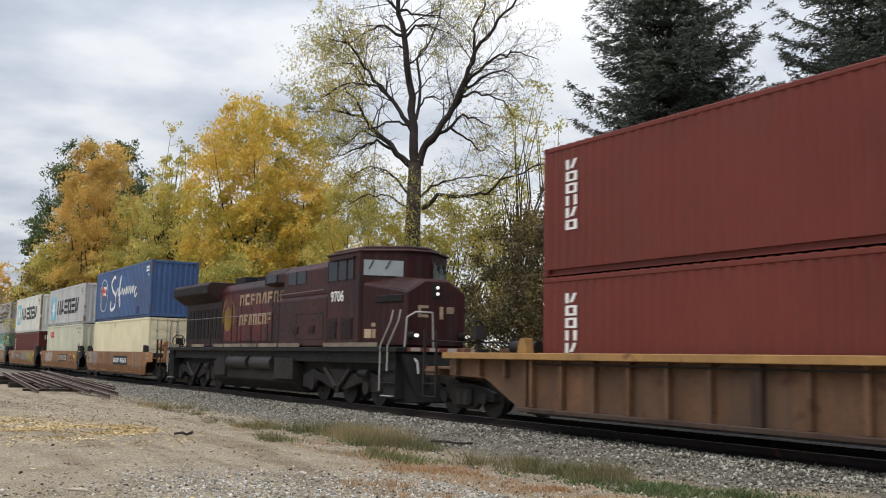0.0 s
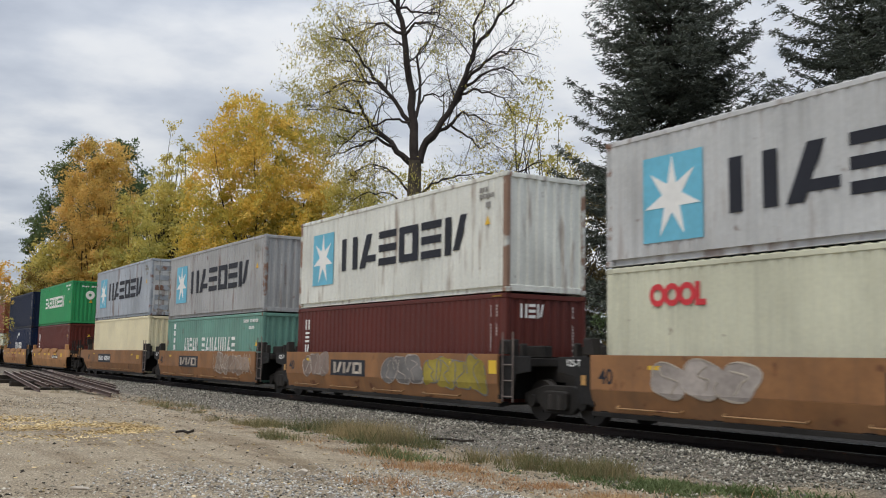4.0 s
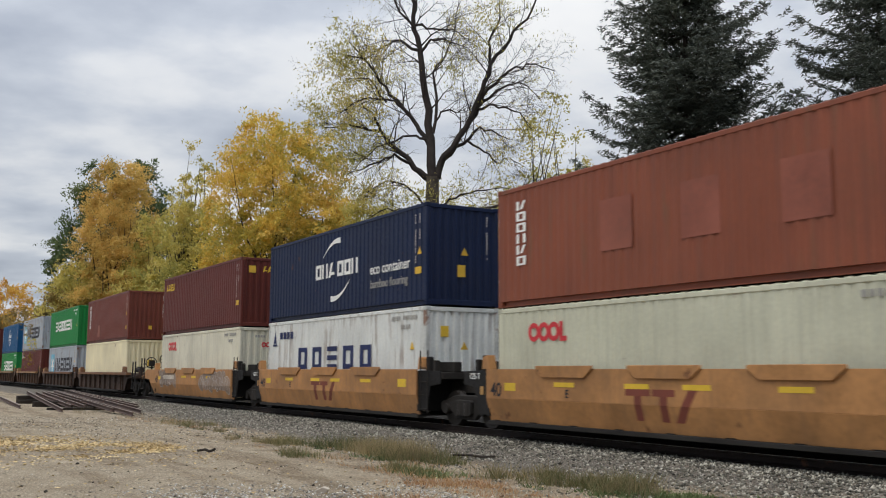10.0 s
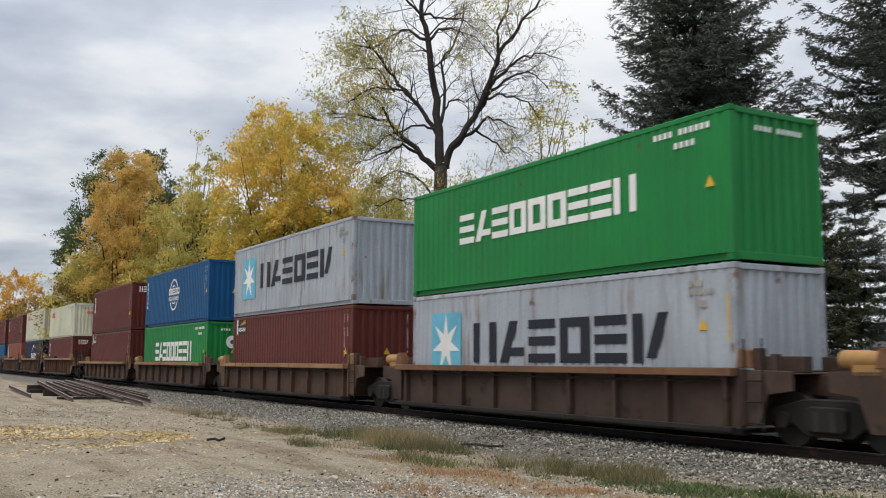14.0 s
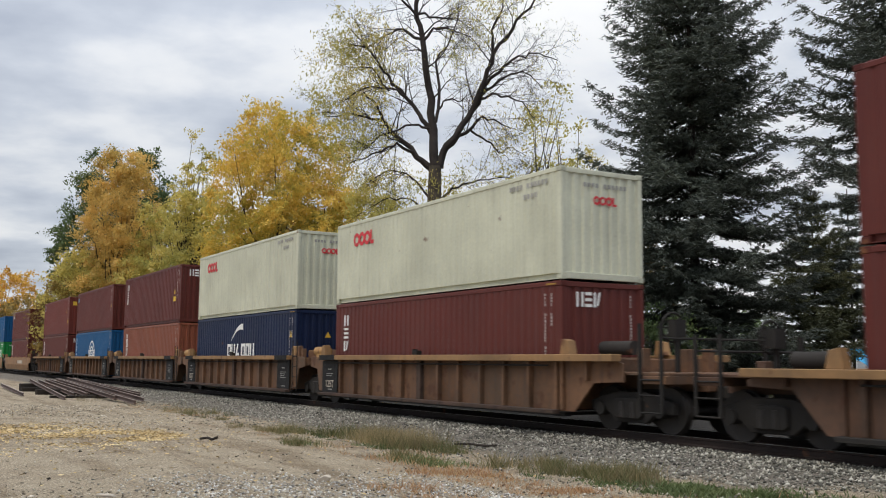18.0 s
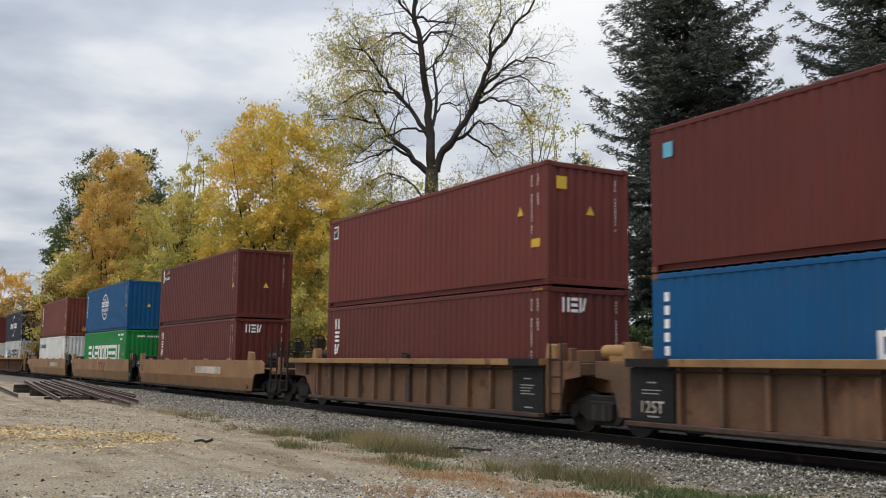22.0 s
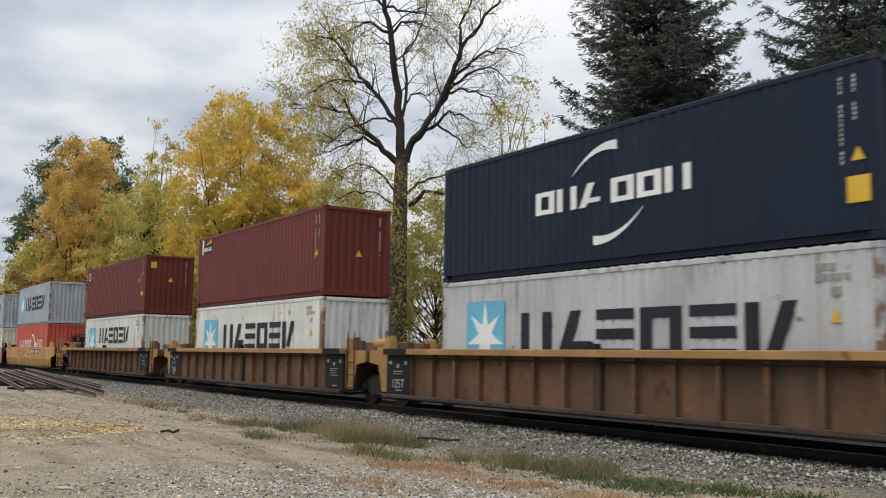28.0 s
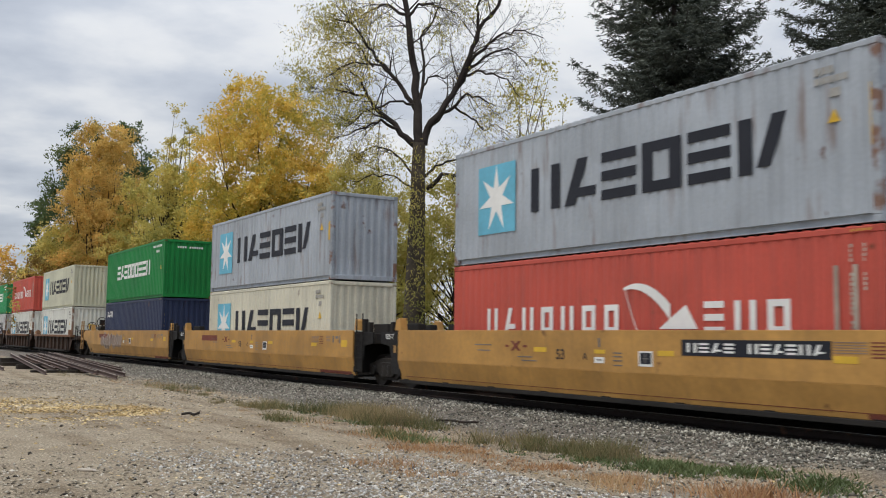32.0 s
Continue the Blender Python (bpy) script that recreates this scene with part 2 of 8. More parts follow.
LOCO_RED = painted("loco_red", (0.038, 0.0072, 0.006), 0.5, var=0.6, patch=0.5, streak=0.75, dirt=0.0, rust_rgb=(0.02, 0.012, 0.010), rust=0.55)
LOCO_RUBBED = painted("loco_rubbed_red", (0.085, 0.011, 0.009), 0.5, var=0.5, patch=0.7, streak=0.5, dirt=0.3, rust_rgb=(0.022, 0.010, 0.009), rust=0.75)
LOCO_DARK = painted("loco_dark", (0.028, 0.0125, 0.011), 0.6, var=0.4, dirt=0.1)
LOCO_ROOF = painted("loco_roof", (0.040, 0.013, 0.011), 0.6, var=0.3, dirt=0.2)
RAILING = painted("railing_white", (0.46, 0.44, 0.40), 0.5, var=0.2, dirt=0.25)
BARK = painted("bark", (0.088, 0.072, 0.054), 0.95, var=0.5, grain=12, patch=2, bump=0.8)
BARK_DARK = painted("bark_dark", (0.042, 0.034, 0.030), 0.95, var=0.45, grain=12, patch=2, bump=0.8)
LEAF_YELLOW = leafy("leaf_yellow", [(0.12, (0.34, 0.32, 0.06)), (0.36, (0.54, 0.45, 0.085)), (0.56, (0.74, 0.53, 0.10)), (0.85, (0.86, 0.62, 0.16))], 0.7, 0.42)
LEAF_GOLD = leafy("leaf_gold", [(0.12, (0.40, 0.31, 0.085)), (0.42, (0.63, 0.44, 0.12)), (0.8, (0.80, 0.55, 0.17))], 0.7, 0.4)
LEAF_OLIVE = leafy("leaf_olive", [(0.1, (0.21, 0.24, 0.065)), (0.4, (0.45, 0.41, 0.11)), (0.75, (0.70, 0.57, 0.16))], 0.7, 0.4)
LEAF_SPARSE = leafy("leaf_sparse", [(0.1, (0.25, 0.26, 0.06)), (0.45, (0.50, 0.45, 0.11)), (0.85, (0.70, 0.56, 0.17))], 0.7, 0.45)
LEAF_GREEN = leafy("leaf_green", [(0.15, (0.06, 0.09, 0.035)), (0.5, (0.10, 0.15, 0.055)), (0.85, (0.18, 0.21, 0.07))], 0.7, 0.3)
LEAF_BROWN = leafy("leaf_brown", [(0.1, (0.10, 0.085, 0.04)), (0.5, (0.25, 0.18, 0.055)), (0.85, (0.42, 0.28, 0.06))], 0.7, 0.35)
LEAF_DUSK = leafy("leaf_dusk", [(0.1, (0.05, 0.045, 0.026)), (0.5, (0.12, 0.095, 0.04)), (0.85, (0.27, 0.19, 0.06))], 0.7, 0.25)
LEAF_ORANGE = leafy("leaf_orange", [(0.1, (0.45, 0.26, 0.06)), (0.5, (0.68, 0.40, 0.07)), (0.85, (0.78, 0.52, 0.10))], 0.7, 0.4)
NEEDLE = leafy("spruce_needles", [(0.1, (0.042, 0.050, 0.039)), (0.5, (0.076, 0.090, 0.069)), (0.9, (0.14, 0.16, 0.122))], 0.7, 0.12)
NEEDLE_OLD = leafy("cedar_needles", [(0.1, (0.035, 0.042, 0.022)), (0.5, (0.075, 0.082, 0.036)), (0.9, (0.13, 0.125, 0.05))], 0.75, 0.15)
GRASS = leafy("grass_blades", [(0.1, (0.055, 0.072, 0.024)), (0.42, (0.115, 0.125, 0.044)), (0.7, (0.22, 0.19, 0.085)), (0.95, (0.40, 0.31, 0.16))], each=0.5, blotch=1.5)
STALK = leafy("dun_stalks", [(0.1, (0.11, 0.085, 0.045)), (0.5, (0.24, 0.19, 0.10)), (0.9, (0.42, 0.34, 0.20))])
DRYWEED = leafy("dry_weeds", [(0.1, (0.22, 0.10, 0.045)), (0.5, (0.44, 0.24, 0.11)), (0.9, (0.56, 0.41, 0.22))], each=0.5, blotch=1.4)
CLOVER = leafy("green_weeds", [(0.1, (0.05, 0.075, 0.022)), (0.5, (0.105, 0.145, 0.05)), (0.9, (0.20, 0.225, 0.09))])
LITTER = leafy("fallen_leaves", [(0.15, (0.26, 0.18, 0.09)), (0.5, (0.58, 0.42, 0.19)), (0.9, (0.78, 0.62, 0.34))], 0.8, 0.05)
STONE = leafy("ballast_stone", [(0.1, (0.032, 0.030, 0.023)), (0.42, (0.118, 0.112, 0.089)), (0.72, (0.240, 0.226, 0.180)), (0.96, (0.47, 0.445, 0.37))], 0.85, 0.0, 0.92, 0.7)
PEBBLE = leafy("lot_pebble", [(0.15, (0.035, 0.028, 0.020)), (0.40, (0.20, 0.165, 0.115)), (0.72, (0.40, 0.35, 0.265)), (0.97, (0.74, 0.68, 0.57))], 0.85, 0.0, 0.92, 0.3)
PALE = leafy("pale_gravel", [(0.1, (0.14, 0.13, 0.115)), (0.45, (0.36, 0.345, 0.31)), (0.8, (0.66, 0.64, 0.59))], 0.85, 0.0, 0.92, 0.3)
GLASS_SKY = painted("cab_glass", (0.30, 0.34, 0.34), 0.08, 0.0, var=0.1, bump=0)
GLASS_DARK = painted("dark_glass", (0.02, 0.022, 0.025), 0.08, 0.0, var=0.1, bump=0)
SIDING = painted("house_siding", (0.52, 0.54, 0.55), 0.7, var=0.12)
SHINGLE = painted("house_shingle", (0.27, 0.27, 0.27), 0.9, var=0.25, grain=18)
TARP = painted("blue_tarp", (0.05, 0.36, 0.62), 0.45, var=0.15)
TRIM = painted("white_trim", (0.72, 0.72, 0.70), 0.6, var=0.08)
STEEL_PALE = painted("galvanised_steel", (0.42, 0.43, 0.43), 0.5, 0.5, var=0.2)


def glow(name, rgb, strength):
    m = bpy.data.materials.new(name)
    m.use_nodes = True
    b = m.node_tree.nodes["Principled BSDF"]
    b.inputs["Emission Color"].default_value, b.inputs["Emission Strength"].default_value = (*rgb, 1), strength
    return m


LAMP = glow("lamp_lit", (1.0, 0.93, 0.82), 1.2)


# ---- mesh helpers ----
class Geo:
    """Gathers plain solids into one mesh."""

    def __init__(self):
        self.v, self.f = [], []

    def add(self, verts, faces):
        k = len(self.v)
        self.v.extend(verts)
        self.f.extend([tuple(i + k for i in face) for face in faces])
        return self

    def box(self, x0, x1, y0, y1, z0, z1):
        v = [(x, y, z) for z in (z0, z1) for y in (y0, y1) for x in (x0, x1)]
        return self.add(v, [(0, 2, 3, 1), (4, 5, 7, 6), (0, 1, 5, 4), (2, 6, 7, 3), (0, 4, 6, 2), (1, 3, 7, 5)])

    def prism(self, pts, y0, y1):
        """A flat outline in x and z, carried from y0 to y1."""
        n = len(pts)
        area = sum(pts[i][0] * pts[(i + 1) % n][1] - pts[(i + 1) % n][0] * pts[i][1] for i in range(n))
        if area < 0:
            pts = pts[::-1]
        v = [(x, y0, z) for x, z in pts] + [(x, y1, z) for x, z in pts]
        return self.add(v, [tuple(range(n)), tuple(range(2 * n - 1, n - 1, -1))] + [(i, i + n, (i + 1) % n + n, (i + 1) % n) for i in range(n)])

    def cross(self, pts, x0, x1):
        """An outline in y and z, carried along x."""
        n = len(pts)
        v = [(x0, y, z) for y, z in pts] + [(x1, y, z) for y, z in pts]
        return self.add(v, [tuple(range(n)), tuple(range(2 * n - 1, n - 1, -1))] + [(i, i + n, (i + 1) % n + n, (i + 1) % n) for i in range(n)])

    def rod(self, a, b, r, seg=8, r2=None):
        a, b = Vector(a), Vector(b)
        q = (b - a).to_track_quat("Z", "Y")
        r2 = r if r2 is None else r2
        ring = [q @ Vector((math.cos(i * math.tau / seg), math.sin(i * math.tau / seg), 0)) for i in range(seg)]
        v = [tuple(a + r * d) for d in ring] + [tuple(b + r2 * d) for d in ring]
        return self.add(v, [tuple(range(seg - 1, -1, -1)), tuple(range(seg, 2 * seg))] + [(i, (i + 1) % seg, (i + 1) % seg + seg, i + seg) for i in range(seg)])

    def pipe(self, pts, r, seg=6):
        for a, b in zip(pts, pts[1:]):
            self.rod(a, b, r, seg)
        return self

    def mesh(self, name, bevel=0.0, smooth=False):
        me = bpy.data.meshes.new(name)
        me.from_pydata(self.v, [], self.f)
        bm = bmesh.new()
        bm.from_mesh(me)
        bmesh.ops.recalc_face_normals(bm, faces=bm.faces)
        if bevel:
            bmesh.ops.bevel(bm, geom=[e for e in bm.edges if len(e.link_faces) == 2 and e.calc_face_angle(0) > 0.6], offset=bevel, segments=1, affect="EDGES", clamp_overlap=True)
        bm.to_mesh(me)
        bm.free()
        if smooth:
            me.shade_smooth()
            me.set_sharp_from_angle(angle=0.7)
        return me


KEPT = {}


def kept(key, make, bevel=0.0, smooth=False):
    """One mesh for all alike pieces."""
    if key not in KEPT:
        KEPT[key] = make().mesh(key if isinstance(key, str) else str(key[0]), bevel, smooth)
    return KEPT[key]


def part(name, shape, material, parent, label="", at=None, bevel=0.0, smooth=False):
    me = shape.mesh(name, bevel, smooth) if isinstance(shape, Geo) else shape
    if not me.materials:
        me.materials.append(None)
    ob = new(name, me)
    ob.material_slots[0].link = "OBJECT"
    ob.material_slots[0].material = material
    if parent is not None:
        ob.parent = parent
    if at is not None:
        ob.matrix_basis = at
    if label:
        tagged(ob, label)
    return ob


def thing(name, label, category, group="", at=None, kind=""):
    ob = new(name)
    if at is not None:
        ob.matrix_basis = at
    return tagged(ob, label, category, group, kind)


MOVING = []  # things that ride with the train, and where they ride


def letters(text, size):
    """Raised lettering as a mesh in the x-z plane, centred."""
    key = ("letters", text, size)
    if key not in KEPT:
        cu = bpy.data.curves.new("lettering", "FONT")
        cu.body, cu.size, cu.align_x, cu.align_y, cu.extrude, cu.offset = text, size, "CENTER", "CENTER", 0.002, size * 0.012
        ob = new("lettering", cu)
        me = bpy.data.meshes.new_from_object(ob.evaluated_get(bpy.context.evaluated_depsgraph_get()))
        bpy.data.objects.remove(ob)
        me.transform(Matrix.Rotation(radians(90), 4, "X"))
        KEPT[key] = me
    return KEPT[key]

# ---- shipping containers ----
TRACK_Y = 14.54  # the track's middle
BOX_L, BOX_W, HIGH, LOW = 12.192, 2.438, 2.896, 2.591
HL, HW = BOX_L / 2, BOX_W / 2


def corrugated(length, z0, z1, y, depth, pitch):
    """A pressed sheet standing in the x-z plane: flat crests at y, troughs behind them."""
    g = Geo()
    n = int(length / pitch)
    prof = []
    for i in range(n):
        x = -length / 2 + i * length / n
        p = length / n
        prof += [(x, y), (x + 0.36 * p, y), (x + 0.5 * p, y + depth), (x + 0.86 * p, y + depth)]
    prof.append((length / 2, y))
    v = [(x, yy, z) for x, yy in prof for z in (z0, z1)]
    g.add(v, [(2 * i, 2 * i + 2, 2 * i + 3, 2 * i + 1) for i in range(len(prof) - 1)])
    return g


def container(colour, height, end, tags, label, at):
    """One 40-foot box: x along it, its near side towards -y, its foot at z = 0."""
    c = thing("shipping_container", label, "container", "containers on the train", at)
    m, k = CONTAINER[colour], CASTING[colour]
    h = height
    side = kept(("side_panel", h), lambda: corrugated(BOX_L - 0.3, 0.15, h - 0.1, -HW + 0.014, 0.022, 0.278))
    part("side_panel", side, m, c)
    part("side_panel", side, m, c, at=pose(0, 0, 0, 0, 0, 180))
    part("roof", kept(("roof", h), lambda: _roof(h)), m, c)
    part("underframe", kept("underframe", lambda: Geo().box(-HL + 0.1, HL - 0.1, -HW + 0.12, HW - 0.12, 0.08, 0.15)), BLACK, c)
    for sy in (-1, 1):
        y = sy * (HW - 0.04)
        part("top_rail", kept(("top_rail", h, sy), lambda: Geo().box(-HL + 0.17, HL - 0.17, y - 0.036, y + 0.036, h - 0.11, h - 0.008), 0.012), m, c)
        part("bottom_rail", kept(("bottom_rail", sy), lambda: _bottom_rail(sy)), m, c)
        for sx in (-1, 1):
            x = sx * (HL - 0.085)
            part("corner_post", kept(("corner_post", h, sx, sy), lambda: Geo().box(x - 0.083, x + 0.083, y - sy * 0.09, y + sy * 0.037, 0.11, h - 0.11), 0.02), k if colour in ("white", "coolwhite", "grey", "dullgrey", "palegrey", "safblue", "teal") else m, c)
            for z in (0, h - 0.118):
                part("corner_casting", kept(("corner_casting", sx, sy, z), lambda: Geo().box(x - 0.089, x + 0.089, y - sy * 0.12, y + sy * 0.04, z, z + 0.118), 0.012), k, c)
    press = kept(("end_panel", h), lambda: corrugated(BOX_W - 0.28, 0.15, h - 0.12, -HL + 0.03, 0.045, 0.25))
    for sx in (1, -1):
        turn = pose(0, 0, 0, 0, 0, 90 * sx)
        part("end_sill", kept("end_sill", lambda: Geo().box(-HW + 0.12, HW - 0.12, -HL + 0.01, -HL + 0.09, 0.02, 0.17), 0.01), m, c, at=turn)
        part("end_header", kept(("end_header", h), lambda: Geo().box(-HW + 0.12, HW - 0.12, -HL + 0.01, -HL + 0.09, h - 0.13, h - 0.015), 0.01), m, c, at=turn)
        if (sx > 0) == (end == "doors"):
            for sy in (-1, 1):
                leaf = kept(("door", h, sy), lambda: Geo().box(min(0.012 * sy, 1.09 * sy), max(0.012 * sy, 1.09 * sy), -HL + 0.03, -HL + 0.075, 0.18, h - 0.14), 0.008)
                d = part("door", leaf, CONTAINER["palegrey"] if colour == "grey" else m, c, at=turn)
                part("door_ribs", kept(("door_ribs", h, sy), lambda: _ribs(sy, h), 0.006), k if colour == "grey" else m, d)
                for off in (0.28, 0.78):
                    part("locking_rod", kept(("locking_rod", h, sy, off), lambda: _rod(sy * off, h), 0.0, True), INK["grey"], d)
        else:
            part("end_panel", press, m, c, at=turn)
    for kind, args in tags:
        kind(c, h, *args)
    return c


def _bottom_rail(sy):
    """An outward-facing channel: lips above and below, the web set back between them."""
    g = Geo()
    for a, b, z0, z1 in ((0.10, 0.14, 0.014, 0.172), (0.028, 0.12, 0.014, 0.030), (0.040, 0.12, 0.150, 0.172)):
        g.box(-HL + 0.17, HL - 0.17, min(sy * (HW - a), sy * (HW - b)), max(sy * (HW - a), sy * (HW - b)), z0, z1)
    return g


def _roof(h):
    """A roof sheet with pressed ribs across it."""
    g = Geo().box(-HL + 0.1, HL - 0.1, -HW + 0.06, HW - 0.06, h - 0.06, h - 0.03)
    n = 42
    for i in range(n):
        x = -HL + 0.3 + (BOX_L - 0.6) * i / (n - 1)
        g.box(x - 0.07, x + 0.07, -HW + 0.035, HW - 0.035, h - 0.05, h + 0.012)
    return g


def _ribs(sy, h):
    g = Geo()
    for i in range(5):
        z = 0.42 + i * (h - 0.9) / 4
        g.box(min(0.1 * sy, 1.0 * sy), max(0.1 * sy, 1.0 * sy), -HL + 0.012, -HL + 0.034, z - 0.13, z + 0.13)
    return g


def _rod(x, h):
    g = Geo().rod((x, -HL + 0.0, 0.1), (x, -HL + 0.0, h - 0.06), 0.02, 8)
    for z in (0.25, 0.9, 1.5, 2.2):
        g.box(x - 0.05, x + 0.05, -HL - 0.02, -HL + 0.03, z - 0.04, z + 0.04)
    return g.box(x - 0.03, x + 0.24, -HL - 0.03, -HL - 0.01, 1.05, 1.10)


# ---- painted marks: thin plates on a face that looks to -y, or on the end that looks to +x ----
FACE, PLATE = -HW + 0.010, 0.005
END = pose(0, 0, 0, 0, 0, 90)  # carries a mark from the near side to the right-hand end


def plates(c, name, polys, ink, end=False, y=None):
    if name == "lettering_blocks":  # large letters are parts of their own
        tall = polys[0][0][2][1] - polys[0][0][0][1] if isinstance(polys[0][0][0], tuple) else 0
        if tall > 0.3:
            for group in polys:
                plates(c, "letter_block", group, ink, end, y)
            return None
        return plates(c, "lettering", flat(polys), ink, end, y)
    if name in ("emblem_swoosh", "repaint_patch") and len(polys) > 1:
        for q in polys:
            plates(c, name, [q], ink, end, y)
        return None
    g = Geo()
    d = (-HL + 0.026 if end else FACE) if y is None else y
    for p in polys:
        g.prism(p, d - PLATE, d)
    ob = part(name, g, INK[ink], c, at=END if end else None)
    if len(polys) > 3:
        ob["kind"] = "stuff"
    return ob


def rect(x0, x1, z0, z1, lean=0.0):
    return [(x0, z0), (x1, z0), (x1 + lean, z1), (x0 + lean, z1)]


def blocks(x0, x1, z0, z1, count, lean=0.0, fill=0.80, pattern="abcbac"):
    """A name as a row of plain bar groups, one group a letter: two upright bars (a), three level bars (b), a leaning slab (c), a hollow frame (d), an upright with a leaning slab (e)."""
    groups, w = [], (x1 - x0) / (count - 1 + fill)
    for i in range(count):
        a, b, h = x0 + i * w, x0 + i * w + w * fill, z1 - z0
        q, s, k = pattern[i % len(pattern)], (w * fill) * 0.29, h * 0.21
        if q == "a":
            groups.append([rect(a, a + s, z0, z1), rect(b - s, b, z0, z1)])
        elif q == "b":
            groups.append([rect(a, b, z0, z0 + k), rect(a, b, z0 + h * 0.395, z0 + h * 0.605), rect(a, b, z1 - k, z1)])
        elif q == "d":
            groups.append([rect(a, a + s, z0, z1), rect(b - s, b, z0, z1), rect(a + s, b - s, z0, z0 + k), rect(a + s, b - s, z1 - k, z1)])
        elif q == "e":
            groups.append([rect(a, a + s, z0, z1), rect(a + s * 1.3, a + s * 2.3, z0 + h * 0.1, z1, w * fill - s * 2.3)])
        else:
            groups.append([rect(a, a + s * 1.15, z0, z1, (w * fill - s * 1.15) * 0.62), rect(a + s * 1.3, b, z0 + h * 0.16, z0 + h * 0.36)])
    return groups


def flat(groups):
    return [p for g in groups for p in g]


def ring(x, z, r, width, n=28, a0=0.0, a1=math.tau):
    """A hoop, or a piece of one, as one outline."""
    t = [a0 + (a1 - a0) * i / n for i in range(n + 1)]
    return [[(x + r * math.cos(a), z + r * math.sin(a)) for a in t] + [(x + (r - width) * math.cos(a), z + (r - width) * math.sin(a)) for a in t[::-1]]]


def arc(x0, z0, x1, z1, bow, w0, w1, n=10):
    """A swoosh from one point to another, bowed, of changing width."""
    top, foot = [], []
    for i in range(n + 1):
        t = i / n
        x, z, w = x0 + (x1 - x0) * t, z0 + (z1 - z0) * t + bow * 4 * t * (1 - t), (w0 + (w1 - w0) * t) / 2
        top.append((x, z + w))
        foot.append((x, z - w))
    return [foot + top[::-1]]


def numbers(c, h, x=5.45, end=True, ink="palemark"):
    """Columns of unreadable small marks near the right-hand edge."""
    rnd = random.Random(int(h * 1000) + len(c.name))
    g = [rect(x + k * 0.24, x + k * 0.24 + rnd.uniform(0.022, 0.045), h - 0.33 - i * 0.075, h - 0.275 - i * 0.075) for k in (0, 1) for i in range(19 - 9 * k) if i not in (4, 5, 15)]
    plates(c, "number_strip", g, ink)
    if end:
        plates(c, "number_strip", [rect(0.80, 0.80 + rnd.uniform(0.022, 0.045), h - 0.33 - i * 0.075, h - 0.275 - i * 0.075) for i in range(17) if i not in (4, 5, 15)], ink, True)


def rownumbers(c, h, ink="white", end=True):
    plates(c, "number_strip", [rect(4.05 + i * 0.143, 4.14 + i * 0.143, h - 0.34, h - 0.22) for i in range(11) if i != 4] + [rect(4.63 + i * 0.15, 4.72 + i * 0.15, h - 0.60, h - 0.48) for i in range(4)], ink)
    if end:
        plates(c, "number_strip", [rect(-0.55 + i * 0.12, -0.475 + i * 0.12, h - 0.42, h - 0.32) for i in range(11) if i != 4], ink, True)


def triangle(c, h, x=5.55, z=1.45, end=False):
    for e in ((False, True) if end else (False,)):
        xx = x if not e else 0.05
        plates(c, "warning_triangle", [[(xx - 0.12, z), (xx + 0.12, z), (xx, z + 0.22)]], "orange", e)


def decal(c, h, x, z, w, t, ink="orange", end=False):
    plates(c, "sticker", [rect(x - w / 2, x + w / 2, z - t / 2, z + t / 2)], ink, end)


def square_badge(c, h):
    plates(c, "sticker", [rect(-5.74, -5.40, 2.24, 2.66)], "white")
    plates(c, "sticker", [rect(-5.70, -5.44, 2.29, 2.61)], "navy", y=FACE - PLATE - 0.001)
    plates(c, "sticker_bar", [[(-5.68, 2.42), (-5.46, 2.50), (-5.46, 2.57), (-5.68, 2.49)]], "yellow", y=FACE - PLATE - 0.003)


def hazard(c, h):
    for e, x in ((False, 5.75), (True, -0.85), (True, 0.85)):
        plates(c, "hazard_stripe", [rect(x - 0.22 + i * 0.1, x - 0.17 + i * 0.1, h - 0.085, h - 0.045, 0.03) for i in range(4)], "gold", e, None if e else -HW - 0.007 + 0.001)


def star_name(c, h, right=4.36, up=0.0):
    z0, z1 = h - 2.2, h - 0.52
    cx, cz, r = -4.22, (z0 + z1) / 2, 0.74
    plates(c, "emblem_square", [rect(-5.0, -3.44, z0, z1)], "star")
    pts = []
    for i in range(14):
        a = math.pi / 2 + i * math.pi / 7
        q = r if i % 2 == 0 else r * 0.36
        pts.append((cx + q * math.cos(a), cz + q * math.sin(a) * 1.1))
    plates(c, "emblem_star", [pts], "white", y=FACE - PLATE - 0.002)
    plates(c, "lettering_blocks", blocks(-2.82 + up, right, h - 1.84 + up * 1.6, h - 0.84 + up, 6, fill=0.86, pattern="acbdbe"), "black")
    plates(c, "number_strip", [rect(4.92 + i * 0.13, 5.02 + i * 0.13, h - 0.40, h - 0.28) for i in range(3)] + [rect(4.92 + i * 0.13, 5.02 + i * 0.13, h - 0.56, h - 0.45) for i in range(5)] + [rect(5.2, 5.4, h - 0.8, h - 0.66)], "grey")
    triangle(c, h, 5.28, h - 1.22)


def wide_name(c, h, low=False, half=3.5):
    z = (1.06, 2.03) if low else (h * 0.426, h * 0.695)
    plates(c, "lettering_blocks", blocks(-half, half, z[0], z[1], 9, fill=0.90, pattern="bcbdddbba"), "white")
    rownumbers(c, h)
    triangle(c, h, 5.55, 1.42)


def flower_end(c, h):
    plates(c, "emblem_ring", ring(0, h - 0.95, 0.30, 0.20), "white", True)
    triangle(c, h, 5.55, 1.42, True)


